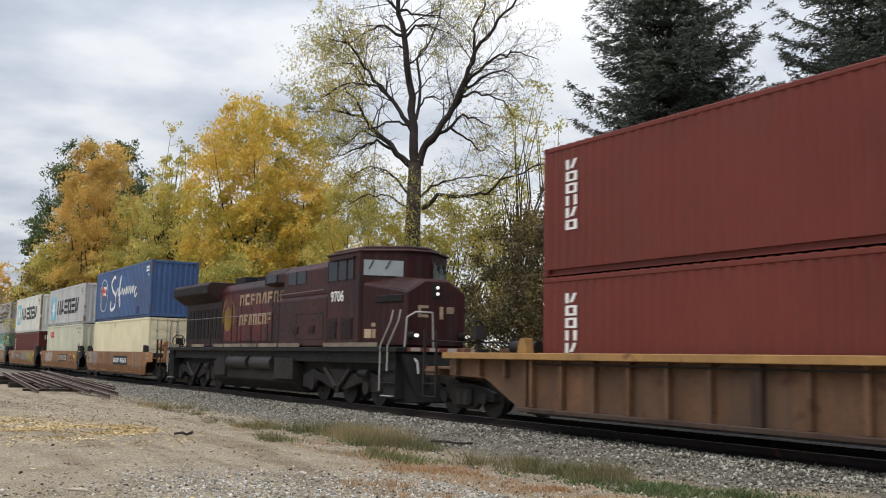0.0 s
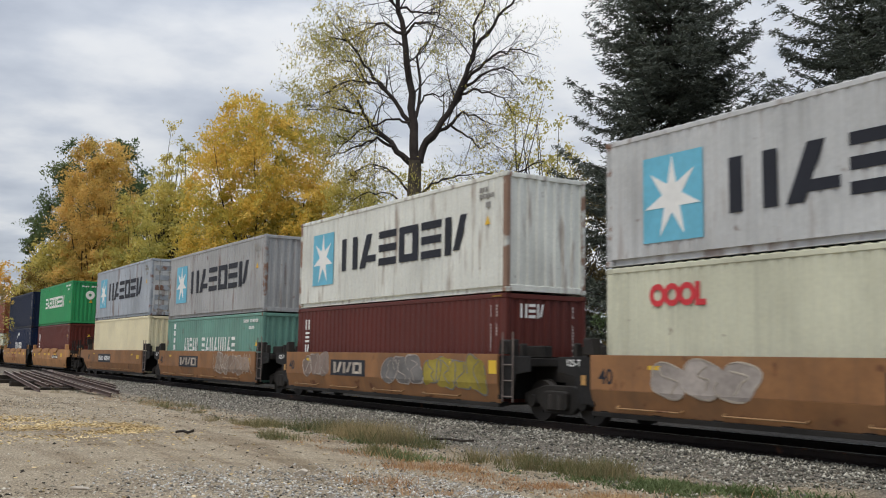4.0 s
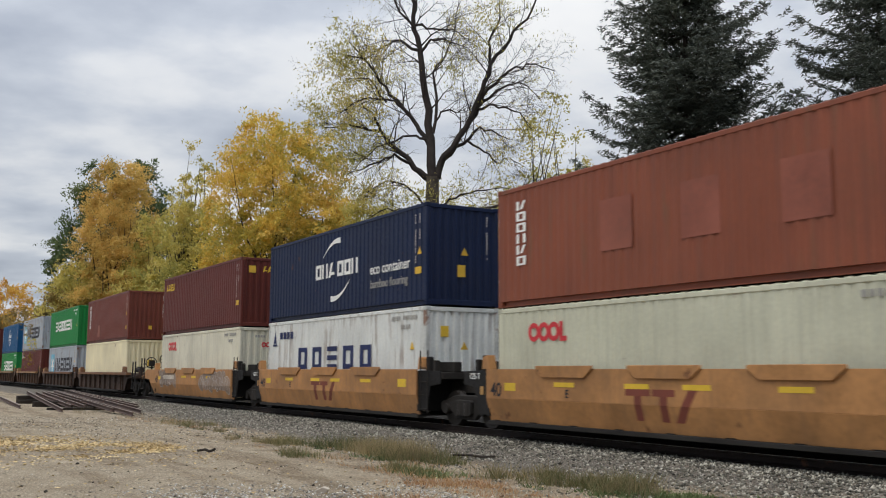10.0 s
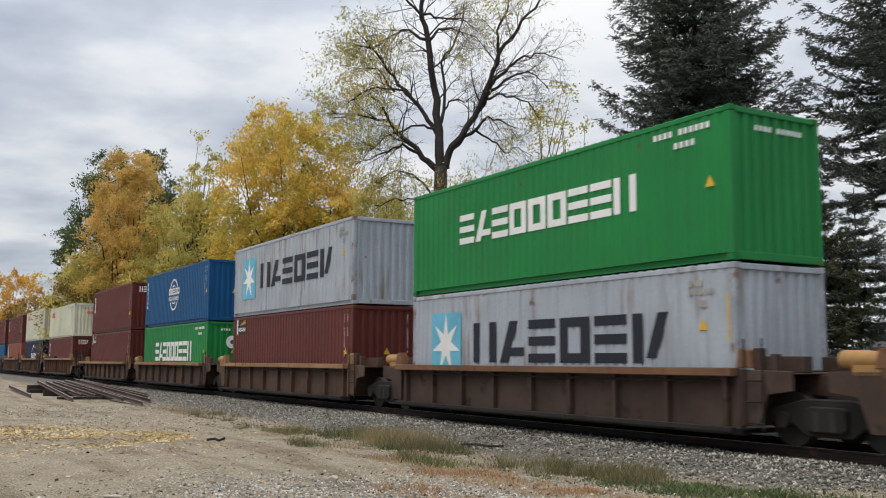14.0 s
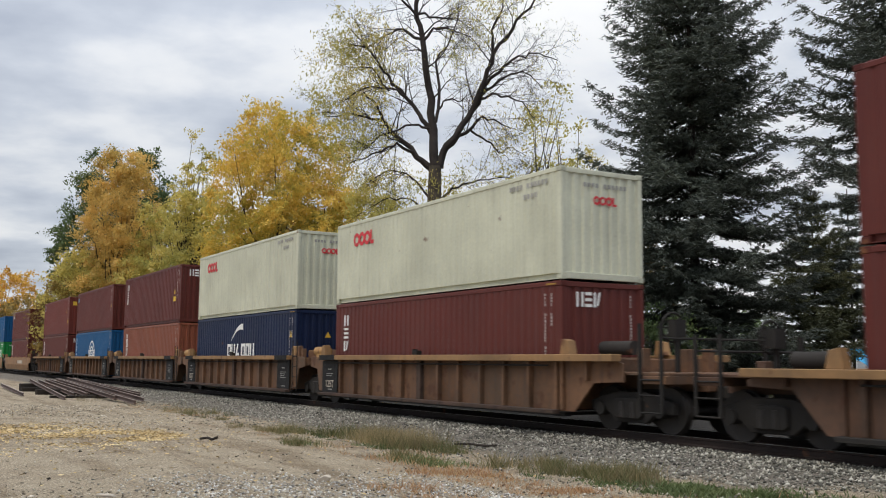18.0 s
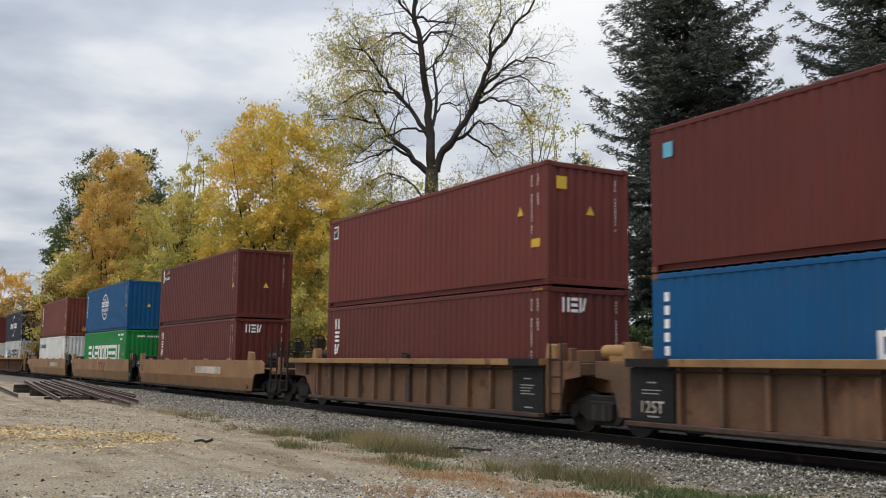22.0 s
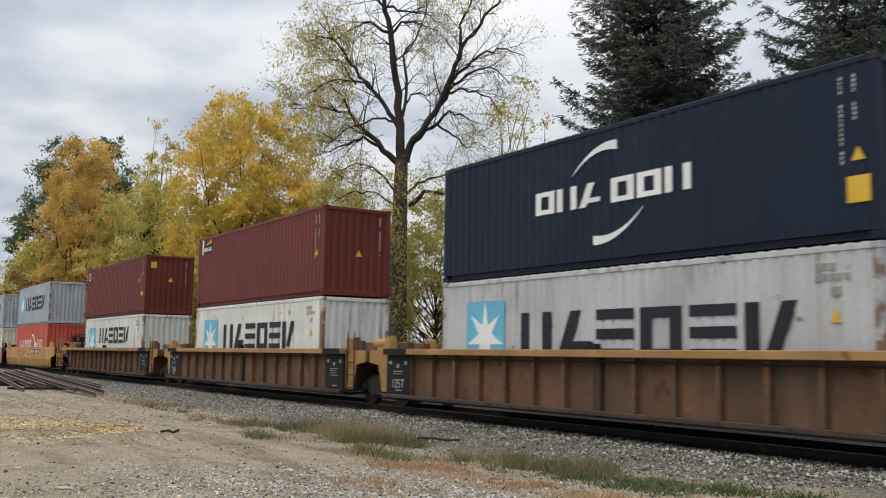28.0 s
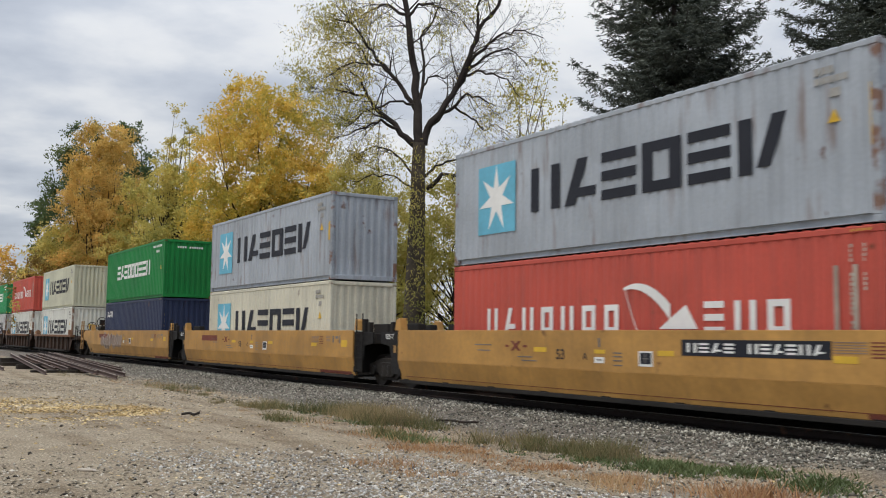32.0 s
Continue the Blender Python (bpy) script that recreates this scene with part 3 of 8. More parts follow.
def swoosh_name(c, h, low=False, eco=False, w=1.0):
    z = 1.16 if low else h * 0.44
    s = 1.15 if low else 1.0
    plates(c, "lettering_blocks", blocks(-1.66 * w, -0.12 * w, z, z + 0.5 * s, 3, fill=0.88, pattern="dac") + blocks(0.12 * w, 1.68 * w, z, z + 0.5 * s, 3, fill=0.88, pattern="dda"), "white")
    if low:
        plates(c, "emblem_swoosh", arc(-1.15, z + 0.72, 0.29, z + 1.26, 0.18, 0.03, 0.26), "white")
    else:
        plates(c, "emblem_swoosh", arc(-1.04, z + 0.72, 0.34, z + 1.18, 0.18, 0.02, 0.2) + arc(-0.37, z - 0.72, 1.08, z - 0.18, -0.18, 0.2, 0.02), "white")
    if eco:
        part("lettering", letters("eco container", 0.46), INK["white"], c, at=pose(3.85, FACE - 0.002, 1.26))
        part("lettering", letters("bamboo flooring", 0.36), INK["grey"], c, at=pose(3.80, FACE - 0.002, 0.80))


def square_name(c, h):
    plates(c, "lettering_blocks", blocks(-3.09, 2.7, 1.16, 1.90, 5, fill=0.62, pattern="ddbdd"), "navy")
    plates(c, "number_strip", [rect(-4.9 + i * 0.34, -4.65 + i * 0.34, 2.25, 2.5) for i in range(4)] + [rect(-5.6, -5.2, 2.0, 2.08), [(-5.55, 2.1), (-5.25, 2.1), (-5.4, 2.6)]], "navy")
    rownumbers(c, h, "grey", False)
    triangle(c, h, 5.3, 1.7, True)


def column_name(c, h, count, x=-5.12, top=0.32, size=0.266, w=0.38, ink="white", kinds="eddaeda"):
    """A name that runs down the left-hand edge."""
    polys = []
    for i in range(count):
        polys += [[[(a + x - w / 2, b + h - top - (i + 1) * size) for a, b in p] for p in g] for g in blocks(0, w, 0, size * 0.82, 1, fill=1.0, pattern=kinds[i % len(kinds)])]
    plates(c, "lettering_blocks", polys, ink)


def end_name(c, h):
    plates(c, "lettering_blocks", blocks(-0.78, -0.08, h - 0.58, h - 0.24, 3, pattern="abe"), "white", True)


def small_name(c, h, x0, x1, z0, z1, count, ink, end=False):
    plates(c, "lettering_blocks", blocks(x0, x1, h - z0, h - z1, count, fill=0.9, pattern="ccab"), ink, end)


def chain_name(c, h, end=True):
    for e, x, z, r in ((False, -4.63, 0.60, 0.22),) + (((True, -0.16, 0.72, 0.105),) if end else ()):
        for i in range(3):
            plates(c, "emblem_ring", ring(x + i * r * 1.72, h - z, r, r * 0.5, 14), "red", e)
        x2 = x + 3 * r * 1.72 - r * 0.75
        plates(c, "emblem_bar", [[(x2, h - z - r), (x2 + r * 1.2, h - z - r), (x2 + r * 1.2, h - z - r * 0.5), (x2 + r * 0.5, h - z - r * 0.5), (x2 + r * 0.5, h - z + r), (x2, h - z + r)]], "red", e)
    rownumbers(c, h, "grey", True)


def globe(c, h, low=False):
    z, r = (h * 0.42 if low else h * 0.54), 0.82
    if low:
        plates(c, "emblem_ring", ring(-0.1, 1.35, 0.95, 0.10, 20, 0.35, math.pi - 0.35) + ring(-0.1, 1.35, 0.6, 0.10, 16, 0.5, math.pi - 0.5), "white")
        plates(c, "lettering_blocks", blocks(-1.15, 0.95, 1.22, 1.68, 5, pattern="ddbdd") + blocks(-0.95, 0.75, 0.9, 1.1, 8), "white")
    else:
        plates(c, "emblem_ring", ring(-0.1, z, r, 0.08, 20, 0.5, math.pi - 0.5) + ring(-0.1, z, r, 0.08, 20, math.pi + 0.5, math.tau - 0.5)
               + ring(-0.1, z, 0.5, 0.07, 12, 1.0, math.pi - 1.0) + ring(-0.1, z, 0.5, 0.07, 12, math.pi + 1.0, math.tau - 1.0), "white")
        plates(c, "lettering_blocks", blocks(-1.1, 0.95, z, z + 0.34, 5, pattern="ddbdd") + blocks(-1.05, 0.85, z - 0.30, z - 0.10, 8), "white")
    plates(c, "number_strip", [rect(-5.75, -5.62, h - 0.55 - i * 0.26, h - 0.37 - i * 0.26) for i in range(6)], "white")
    numbers(c, h)
    triangle(c, h, 5.74, 1.05 if low else 1.35, True)


def flag_badge(c, h, x=-5.0, z=0.4):
    z = h - z
    plates(c, "badge", [rect(x - 0.55, x + 0.55, z - 0.28, z + 0.05), [(x - 0.2, z + 0.05), (x + 0.55, z + 0.05), (x + 0.55, z + 0.33)]], "black")
    plates(c, "badge_stripe", [[(x - 0.25, z + 0.05), (x + 0.5, z + 0.1), (x + 0.5, z + 0.3)]], "gold", y=FACE - PLATE - 0.002)
    plates(c, "badge_lettering", [rect(x - 0.6, x - 0.45, z - 0.32, z + 0.3)] + flat(blocks(x - 0.35, x + 0.5, z - 0.2, z - 0.05, 5)), "white", y=FACE - PLATE - 0.002)


def ribbon(width, *way):
    """A painted stroke of even width that flows through its way-points."""
    pts = []
    n = len(way)
    for i in range(n - 1):
        p0, p1, p2, p3 = way[max(0, i - 1)], way[i], way[i + 1], way[min(n - 1, i + 2)]
        for k in range(5):
            t = k / 5
            pts.append(tuple(0.5 * (2 * b + (c - a) * t + (2 * a - 5 * b + 4 * c - d) * t * t + (3 * b - a - 3 * c + d) * t ** 3) for a, b, c, d in zip(p0, p1, p2, p3)))
    pts.append(way[-1])
    sides = []
    for i, (x, z) in enumerate(pts):
        (ax, az), (bx, bz) = pts[max(0, i - 1)], pts[min(len(pts) - 1, i + 1)]
        q = max(1e-6, math.hypot(bx - ax, bz - az))
        nx, nz = -(bz - az) / q * width / 2, (bx - ax) / q * width / 2
        sides.append(((x + nx, z + nz), (x - nx, z - nz)))
    return [[a[0], a[1], b[1], b[0]] for a, b in zip(sides, sides[1:])]


def script_name(c, h):
    cx, cz = -4.12, 1.50
    t = [i * math.tau / 36 for i in range(37)]
    plates(c, "emblem_ring", [[(cx + 0.97 * math.cos(a), cz + 0.96 * math.sin(a)) for a in t] + [(cx + 0.93 * math.cos(a), cz + 0.92 * math.sin(a)) for a in t[::-1]]], "white")
    plates(c, "emblem_pole", [rect(cx - 0.64, cx - 0.44, cz - 0.72, cz + 0.62)], "grey")
    plates(c, "emblem_flag", [[(cx - 0.42, cz - 0.02), (cx + 0.1, cz + 0.02), (cx + 0.62, cz - 0.06), (cx + 0.45, cz + 0.18), (cx + 0.68, cz + 0.48), (cx + 0.1, cz + 0.52), (cx - 0.42, cz + 0.58)]], "white")
    plates(c, "emblem_cross", [rect(cx - 0.38, cx - 0.1, cz - 0.04, cz + 0.58), [(cx - 0.42, cz + 0.16), (cx + 0.42, cz + 0.12), (cx + 0.42, cz + 0.36), (cx - 0.42, cz + 0.42)]], "red", y=FACE - PLATE - 0.002)
    polys = ribbon(0.17, (-1.38, 2.36), (-1.72, 2.46), (-2.28, 2.12), (-1.9, 1.68), (-1.2, 1.35), (-1.35, 0.76), (-2.0, 0.58), (-2.36, 0.76), (-2.2, 1.08))
    polys += ribbon(0.11, (-1.2, 1.35), (-0.95, 1.62), (-0.72, 1.74), (-0.62, 1.40), (-0.42, 1.48), (-0.12, 2.38), (-0.3, 2.2), (-0.42, 1.5), (-0.26, 0.80), (-0.12, 0.84), (-0.30, 1.5), (-0.02, 1.42))
    polys += ribbon(0.10, (-0.02, 1.42), (0.26, 1.70), (0.46, 1.38), (0.72, 1.66), (0.93, 1.36), (1.16, 1.74), (1.26, 1.38), (1.48, 1.78), (1.62, 1.36), (1.9, 1.74), (2.08, 1.36), (2.36, 1.72), (2.48, 1.38), (2.68, 1.72), (2.84, 1.40), (3.22, 1.68), (2.92, 1.46), (3.04, 1.14), (3.44, 1.32))
    plates(c, "script_mark", polys, "white")
    plates(c, "repaint_patch", [rect(3.5, 3.95, 0.22, 0.6), rect(-1.38, -1.12, 0.95, 1.3)], "navy")
    plates(c, "number_strip", [rect(5.1 + i * 0.14, 5.22 + i * 0.14, 2.5 - 0.16 * k, 2.62 - 0.16 * k) for k in range(2) for i in range(4)] + [rect(5.5, 5.62, 2.1, 2.24)], "white")


def bird_name(c, h):
    plates(c, "lettering_blocks", blocks(-4.56, 0.15, 1.22, 1.80, 7, fill=0.6, pattern="acadadd") + blocks(2.45, 4.36, 1.22, 1.80, 3, fill=0.66, pattern="bad"), "white")
    plates(c, "emblem_bird", arc(0.3, 2.1, 1.6, 1.62, 0.22, 0.05, 0.3) + arc(0.35, 2.1, 0.75, 1.2, -0.1, 0.04, 0.04, 5) + [[(1.3, 1.3), (2.3, 1.3), (2.0, 1.75), (1.6, 1.5)]], "white")
    plates(c, "number_strip", [rect(5.2 + 0.35 * k, 5.28 + 0.35 * k, 1.2, 2.3) for k in (0, 1)], "dullwhite")
    numbers(c, h, 5.5, True, "dullwhite")


def ship_name(c, h):
    plates(c, "lettering_blocks", blocks(-3.44, -1.55, 1.08, 1.72, 5, fill=0.72, pattern="cabca") + blocks(-0.95, 3.15, 1.08, 1.72, 8, fill=0.72, pattern="bcacaacb"), "white")
    plates(c, "number_strip", [rect(-5.1, -4.85, 2.15 - i * 0.32, 2.38 - i * 0.32) for i in range(4)], "white")
    rownumbers(c, h, "white", False)
    triangle(c, h, 5.45, 1.35)


def patches(c, h):
    plates(c, "repaint_patch", [rect(-2.2 + i * 2.4, -1.2 + i * 2.4, 1.0, 2.1) for i in range(3)], "patch")


# which boxes ride where: place of the unit, then for the upper and the lower box: paint, height, right-hand end, marks, label
TXT = {
    "red": "faded red steel shipping container with plain ribs", "maroon": "dark maroon corrugated shipping container", "redmaroon": "reddish maroon corrugated shipping container",
    "brownred": "brownish red corrugated shipping container", "rust": "rusty orange corrugated shipping container with faded patches", "safblue": "weathered blue container with white script and ringed flag",
    "navy": "dark navy blue corrugated shipping container", "navyblue": "navy blue container with white swoosh emblem", "darknavy": "very dark navy container with white swoosh emblem",
    "slateblue": "dull slate blue corrugated shipping container", "skyblue": "bright blue container with white globe emblem", "green": "bright green container with white block name",
    "deepgreen": "deep green container with white block name", "teal": "pale teal container with white block name", "grey": "grey container with light blue star square, rust streaked",
    "dullgrey": "dull grey container with blue star square, rusty",
    "palegrey": "weathered pale grey container with star square", "coolwhite": "dirty cool white corrugated shipping container", "white": "dirty white corrugated shipping container, rusty posts", "beige": "pale beige container with small red chain mark",
    "cream": "plain cream corrugated shipping container", "offwhite": "off-white corrugated container with stains", "hamred": "brick red container with white bird emblem",
}
TRIO = [(column_name, (6,)), (numbers, ()), (triangle, ())]
TEX = [(column_name, (3, -5.3, 0.3, 0.41, 0.32, "white", "abe")), (numbers, ()), (end_name, ()), (hazard, ())]
BADGE = [(flag_badge, ()), (numbers, ()), (triangle, (5.55, 1.3, True))]
YEL = (decal, (5.62, 1.0, 0.34, 0.20))
STAR, EVER, CHAIN, GLOBE = [(star_name, ())], [(wide_name, ())], [(chain_name, ())], [(globe, ())]
RIDES = {}


def ride(u, place, car, upper, lower):
    """One unit of the train: where it stands, its car, and its two boxes (paint, height, right-hand end, marks)."""
    RIDES[u] = (place, car, upper, lower)


ride(0, -17.47, "lead", ("red", HIGH, "", TRIO), ("red", HIGH, "", TRIO))
ride(2, -61.95, "brown", ("safblue", HIGH, "", [(script_name, ())]), ("cream", HIGH, "doors", []))
ride(3, -77.43, "brown", ("palegrey", LOW, "", STAR), ("beige", HIGH, "", CHAIN))
ride(4, -93.15, "brown", ("white", HIGH, "", STAR), ("maroon", LOW, "", TEX))
ride(5, -108.57, "brown", ("dullgrey", HIGH, "", STAR), ("teal", LOW, "", [(ship_name, ())]))
ride(6, -124.16, "brown", ("grey", HIGH, "doors", STAR), ("cream", HIGH, "", []))
ride(7, -143.87, "tan", ("green", HIGH, "", EVER + [(flower_end, ())]), ("maroon", HIGH, "", [(column_name, (2, -5.22, 0.45, 0.69, 0.42, "white", "ab")), (numbers, ()), (triangle, (5.3, 2.0, True)), (hazard, ())]))
ride(8, -159.44, "tan", ("navy", HIGH, "", [(small_name, (-5.6, -4.2, 0.65, 0.3, 5, "yellow")), (numbers, ()), (triangle, (5.6, 0.7, True))]), ("navyblue", HIGH, "", [(swoosh_name, (True,)), (numbers, ()), (hazard, ()), (triangle, (5.6, 1.3, True))]))
ride(9, -175.12, "tan", ("rust", HIGH, "", TRIO + [(patches, ()), (decal, (0.55, 0.55, 0.3, 0.34, "orange", True))]), ("beige", LOW, "", CHAIN))
ride(10, -190.90, "tan", ("navyblue", HIGH, "", [(swoosh_name, (False, True)), (numbers, ()), YEL, (decal, (-0.05, 1.0, 0.26, 0.34, "orange", True)), (triangle, (5.7, 1.45, True))]), ("coolwhite", HIGH, "", [(square_name, ()), (decal, (-0.6, 2.2, 0.26, 0.3, "yellow", True))]))
ride(11, -206.44, "tan", ("maroon", HIGH, "", [(small_name, (-5.6, -4.1, 0.7, 0.36, 5, "yellow")), (small_name, (-0.3, 0.8, 0.6, 0.35, 5, "yellow", True)), (numbers, ()), (decal, (-0.75, 2.4, 0.3, 0.3, "orange", True)), YEL]), ("offwhite", HIGH, "", CHAIN))
ride(12, -226.55, "dark", ("brownred", HIGH, "", TRIO + [(decal, (-2.2, 0.75, 0.75, 0.75, "patch")), (decal, (5.6, 0.72, 0.2, 0.22)), (decal, (0.1, 0.72, 0.2, 0.22, "orange", True))]), ("cream", HIGH, "", []))
ride(13, -242.25, "dark", ("deepgreen", HIGH, "", EVER), ("grey", HIGH, "", STAR + [(decal, (5.95, 1.9, 0.1, 0.9, "orange"))]))
ride(14, -258.56, "dark", ("grey", HIGH, "", STAR), ("maroon", HIGH, "", BADGE))
ride(15, -274.58, "dark", ("skyblue", HIGH, "", GLOBE), ("deepgreen", HIGH, "", [(wide_name, (True,)), (flower_end, ())]))
ride(16, -290.43, "dark", ("maroon", HIGH, "", TEX + [YEL, (decal, (0.65, 0.75, 0.35, 0.25, "orange", True))]), ("maroon", HIGH, "", BADGE + [(hazard, ())]))
ride(17, -310.28, "rib", ("beige", LOW, "", CHAIN), ("maroon", HIGH, "", TEX))
ride(18, -325.96, "rib", ("beige", HIGH, "", CHAIN), ("navyblue", HIGH, "", [(swoosh_name, (True,)), (numbers, ()), (hazard, ()), (triangle, (5.6, 1.9, True))]))
ride(19, -341.32, "rib", ("maroon", HIGH, "", TEX + [(decal, (5.0, 1.2, 0.42, 0.24, "yellow")), (triangle, (5.0, 1.45))]), ("rust", HIGH, "", TRIO))
ride(20, -356.88, "rib", ("maroon", HIGH, "", [(decal, (-5.6, 2.4, 0.25, 0.3, "star")), (numbers, ()), (triangle, ())]), ("skyblue", HIGH, "", [(globe, (True,)), (hazard, ())]))
ride(21, -372.47, "rib", ("redmaroon", HIGH, "", [(square_badge, ()), (numbers, ()), YEL, (triangle, (5.0, 1.7, True)), (decal, (-0.8, 2.4, 0.3, 0.30, "orange", True))]), ("maroon", HIGH, "", TEX))
ride(22, -393.95, "brown53", ("maroon", HIGH, "", BADGE), ("maroon", HIGH, "", TEX))
ride(23, -413.51, "brown53", ("skyblue", HIGH, "", GLOBE), ("deepgreen", HIGH, "", [(wide_name, (True, 4.55))]))
ride(24, -433.26, "brown53", ("brownred", HIGH, "", TRIO + [(decal, (0.1, 0.5, 0.22, 0.24, "orange", True)), (triangle, (5.6, 0.5, True))]), ("coolwhite", HIGH, "", [(small_name, (-5.6, -2.6, 0.85, 0.55, 9, "navy"))]))
ride(25, -457.16, "rib53", ("darknavy", HIGH, "", [(swoosh_name, (False, False, 1.38)), (numbers, ()), (decal, (5.75, 0.8, 0.42, 0.42)), (triangle, (5.75, 1.25, True)), (decal, (0.0, 0.8, 0.4, 0.42, "orange", True))]), ("palegrey", HIGH, "", [(star_name, (4.58,))]))
ride(26, -476.42, "rib53", ("redmaroon", HIGH, "", BADGE), ("white", HIGH, "", [(star_name, (3.98, 0.10))]))
ride(27, -496.54, "rib53", ("redmaroon", HIGH, "", [(square_badge, ()), (numbers, ()), YEL, (triangle, (5.0, 1.6, True)), (decal, (-0.8, 2.4, 0.3, 0.30, "orange", True))]), ("white", HIGH, "", [(star_name, (3.52, 0.27))]))
ride(28, -520.03, "yellow53", ("grey", HIGH, "", STAR + [(decal, (5.98, 1.7, 0.1, 1.0, "orange"))]), ("hamred", HIGH, "", [(bird_name, ()), (hazard, ())]))
ride(29, -539.72, "yellow53", ("grey", HIGH, "", STAR + [(decal, (5.9, 1.6, 0.16, 0.6, "orange"))]), ("offwhite", HIGH, "", STAR))
ride(30, -559.26, "yellow53", ("deepgreen", HIGH, "", EVER), ("slateblue", HIGH, "", [(small_name, (-5.6, -4.3, 0.85, 0.5, 3, "white")), (hazard, ())]))
ride(31, -581.50, "dark", ("beige", HIGH, "", STAR), ("white", HIGH, "", [(star_name, ())]))
ride(32, -598.00, "dark", ("hamred", HIGH, "", [(bird_name, ())]), ("white", HIGH, "", [(star_name, ())]))
ride(33, -614.00, "dark", ("green", HIGH, "", EVER), ("palegrey", HIGH, "", STAR))
FLOOR = 0.345  # the foot of the lower boxes
for u, (place, car, upper, lower) in RIDES.items():
    z = FLOOR
    for paint, height, end, tags, where in ((*lower, "in the well"), (*upper, "stacked on top")):
        ob = container(paint, height, end, tags, TXT[paint] + ", " + where, pose(place + HL, TRACK_Y, z))
        MOVING.append((ob, place + HL, z))
        z += height + 0.03

# ---- well cars ----
SY = 1.54  # half the width over the side sills
KIND = {  # half the well's length, side paint, chord paint, top, foot, ribs a side
    "brown": (6.22, STEEL_BROWN, STEEL_BROWN, 1.49, 0.36, 0), "tan": (6.15, STEEL_TAN, STEEL_TAN, 1.49, 0.27, 0), "dark": (6.35, STEEL_DARK, CHORD_RUST, 1.33, 0.22, 9),
    "rib": (6.40, STEEL_RIB, CHORD_DULL, 1.58, 0.30, 10), "lead": (6.40, STEEL_RIB, CHORD, 1.58, 0.30, 10), "brown53": (8.45, STEEL_BROWN53, STEEL_BROWN53, 1.50, 0.30, 0), "rib53": (8.35, STEEL_RIB, CHORD, 1.58, 0.30, 14),
    "yellow53": (8.45, STEEL_YELLOW, STEEL_YELLOW, 1.62, 0.28, 0),
}
CAR_TEXT = {
    "brown": "rusty brown smooth-sided well car with faded graffiti", "tan": "tan smooth-sided well car with hinged guides", "dark": "dark grimy ribbed well car with rusty top chord",
    "rib": "dirty tan ribbed well car with orange top chord", "lead": "dirty tan ribbed single well car with long end platforms", "brown53": "dull brown smooth-sided long well car", "rib53": "dirty ribbed long well car with black end panels", "yellow53": "golden yellow smooth-sided long well car",
}


def truck_parts(car, x, r=0.46, base=0.89):
    """A two-axle truck under the car's end."""
    tr = part("truck", kept("truck", lambda: Geo().box(-0.22, 0.22, -1.05, 1.05, 0.36, 0.78).box(-0.5, 0.5, -0.45, 0.45, 0.55, 0.9), 0.03), GRIME, car, at=pose(x, 0, 0))
    for sy in (-1, 1):
        part("side_frame", kept(("side_frame", sy), lambda: Geo()
             .prism([(-1.25, 0.40), (-1.25, 0.62), (-0.95, 0.70), (-0.45, 0.82), (0.45, 0.82), (0.95, 0.70), (1.25, 0.62), (1.25, 0.40), (0.72, 0.40), (0.45, 0.20), (-0.45, 0.20), (-0.72, 0.40)], sy * 0.98 - 0.07, sy * 0.98 + 0.07)
             .prism([(-0.40, 0.34), (-0.40, 0.66), (-0.30, 0.70), (0.30, 0.70), (0.40, 0.66), (0.40, 0.34), (0.30, 0.28), (-0.30, 0.28)], sy * 1.08 - 0.06, sy * 1.08 + 0.06), 0.02), GRIME, tr)
        for dx in (-base, base):
            part("bearing", kept(("bearing", sy, dx), lambda: Geo().rod((dx, sy * 0.9, r), (dx, sy * 1.13, r), 0.14, 12), 0.0, True), GRIME, tr)
        part("spring_nest", kept(("spring_nest", sy), lambda: Geo().rod((-0.16, sy * 1.1, 0.30), (-0.16, sy * 1.1, 0.62), 0.085, 8).rod((0.16, sy * 1.1, 0.30), (0.16, sy * 1.1, 0.62), 0.085, 8), 0.0, True), WHEEL, tr)
    for dx in (-base, base):
        w = part("wheelset", kept("wheelset", wheelset_shape, 0.0, True), WHEEL, tr, at=pose(dx, 0, r))
        WHEELS.append((w, dx, r))
    return tr


WHEELS = []


def wheelset_shape(r=0.46):
    g = Geo().rod((0, -0.95, 0), (0, 0.95, 0), 0.085, 10)
    for sy in (-1, 1):
        g.rod((0, sy * 0.68, 0), (0, sy * 0.82, 0), r, 24)
        g.rod((0, sy * 0.66, 0), (0, sy * 0.68, 0), r + 0.03, 24)
        for i in range(3):
            a = i * math.tau / 3
            g.rod((0.24 * math.cos(a), sy * 0.82, 0.24 * math.sin(a)), (0.24 * math.cos(a), sy * 0.835, 0.24 * math.sin(a)), 0.05, 8)
    return g


def side_outline(a, z0, z1, left, right, far=0.0):
    """The side sill seen flat: square at a joint, cut up over the truck at a coupler end."""
    p = [(-a, z0), (-a, z1)] if left == "joint" else [(-a - 0.35, z0), (-a - 1.0 - far * 0.5, 0.98), (-a - 1.95 - far, 1.02), (-a - 1.95 - far, z1 - 0.12), (-a - 1.6 - far, z1)]
    q = [(a, z1), (a, z0)] if right == "joint" else [(a + 1.6 + far, z1), (a + 1.95 + far, z1 - 0.12), (a + 1.95 + far, 1.02), (a + 1.0 + far * 0.5, 0.98), (a + 0.35, z0)]
    return p + q


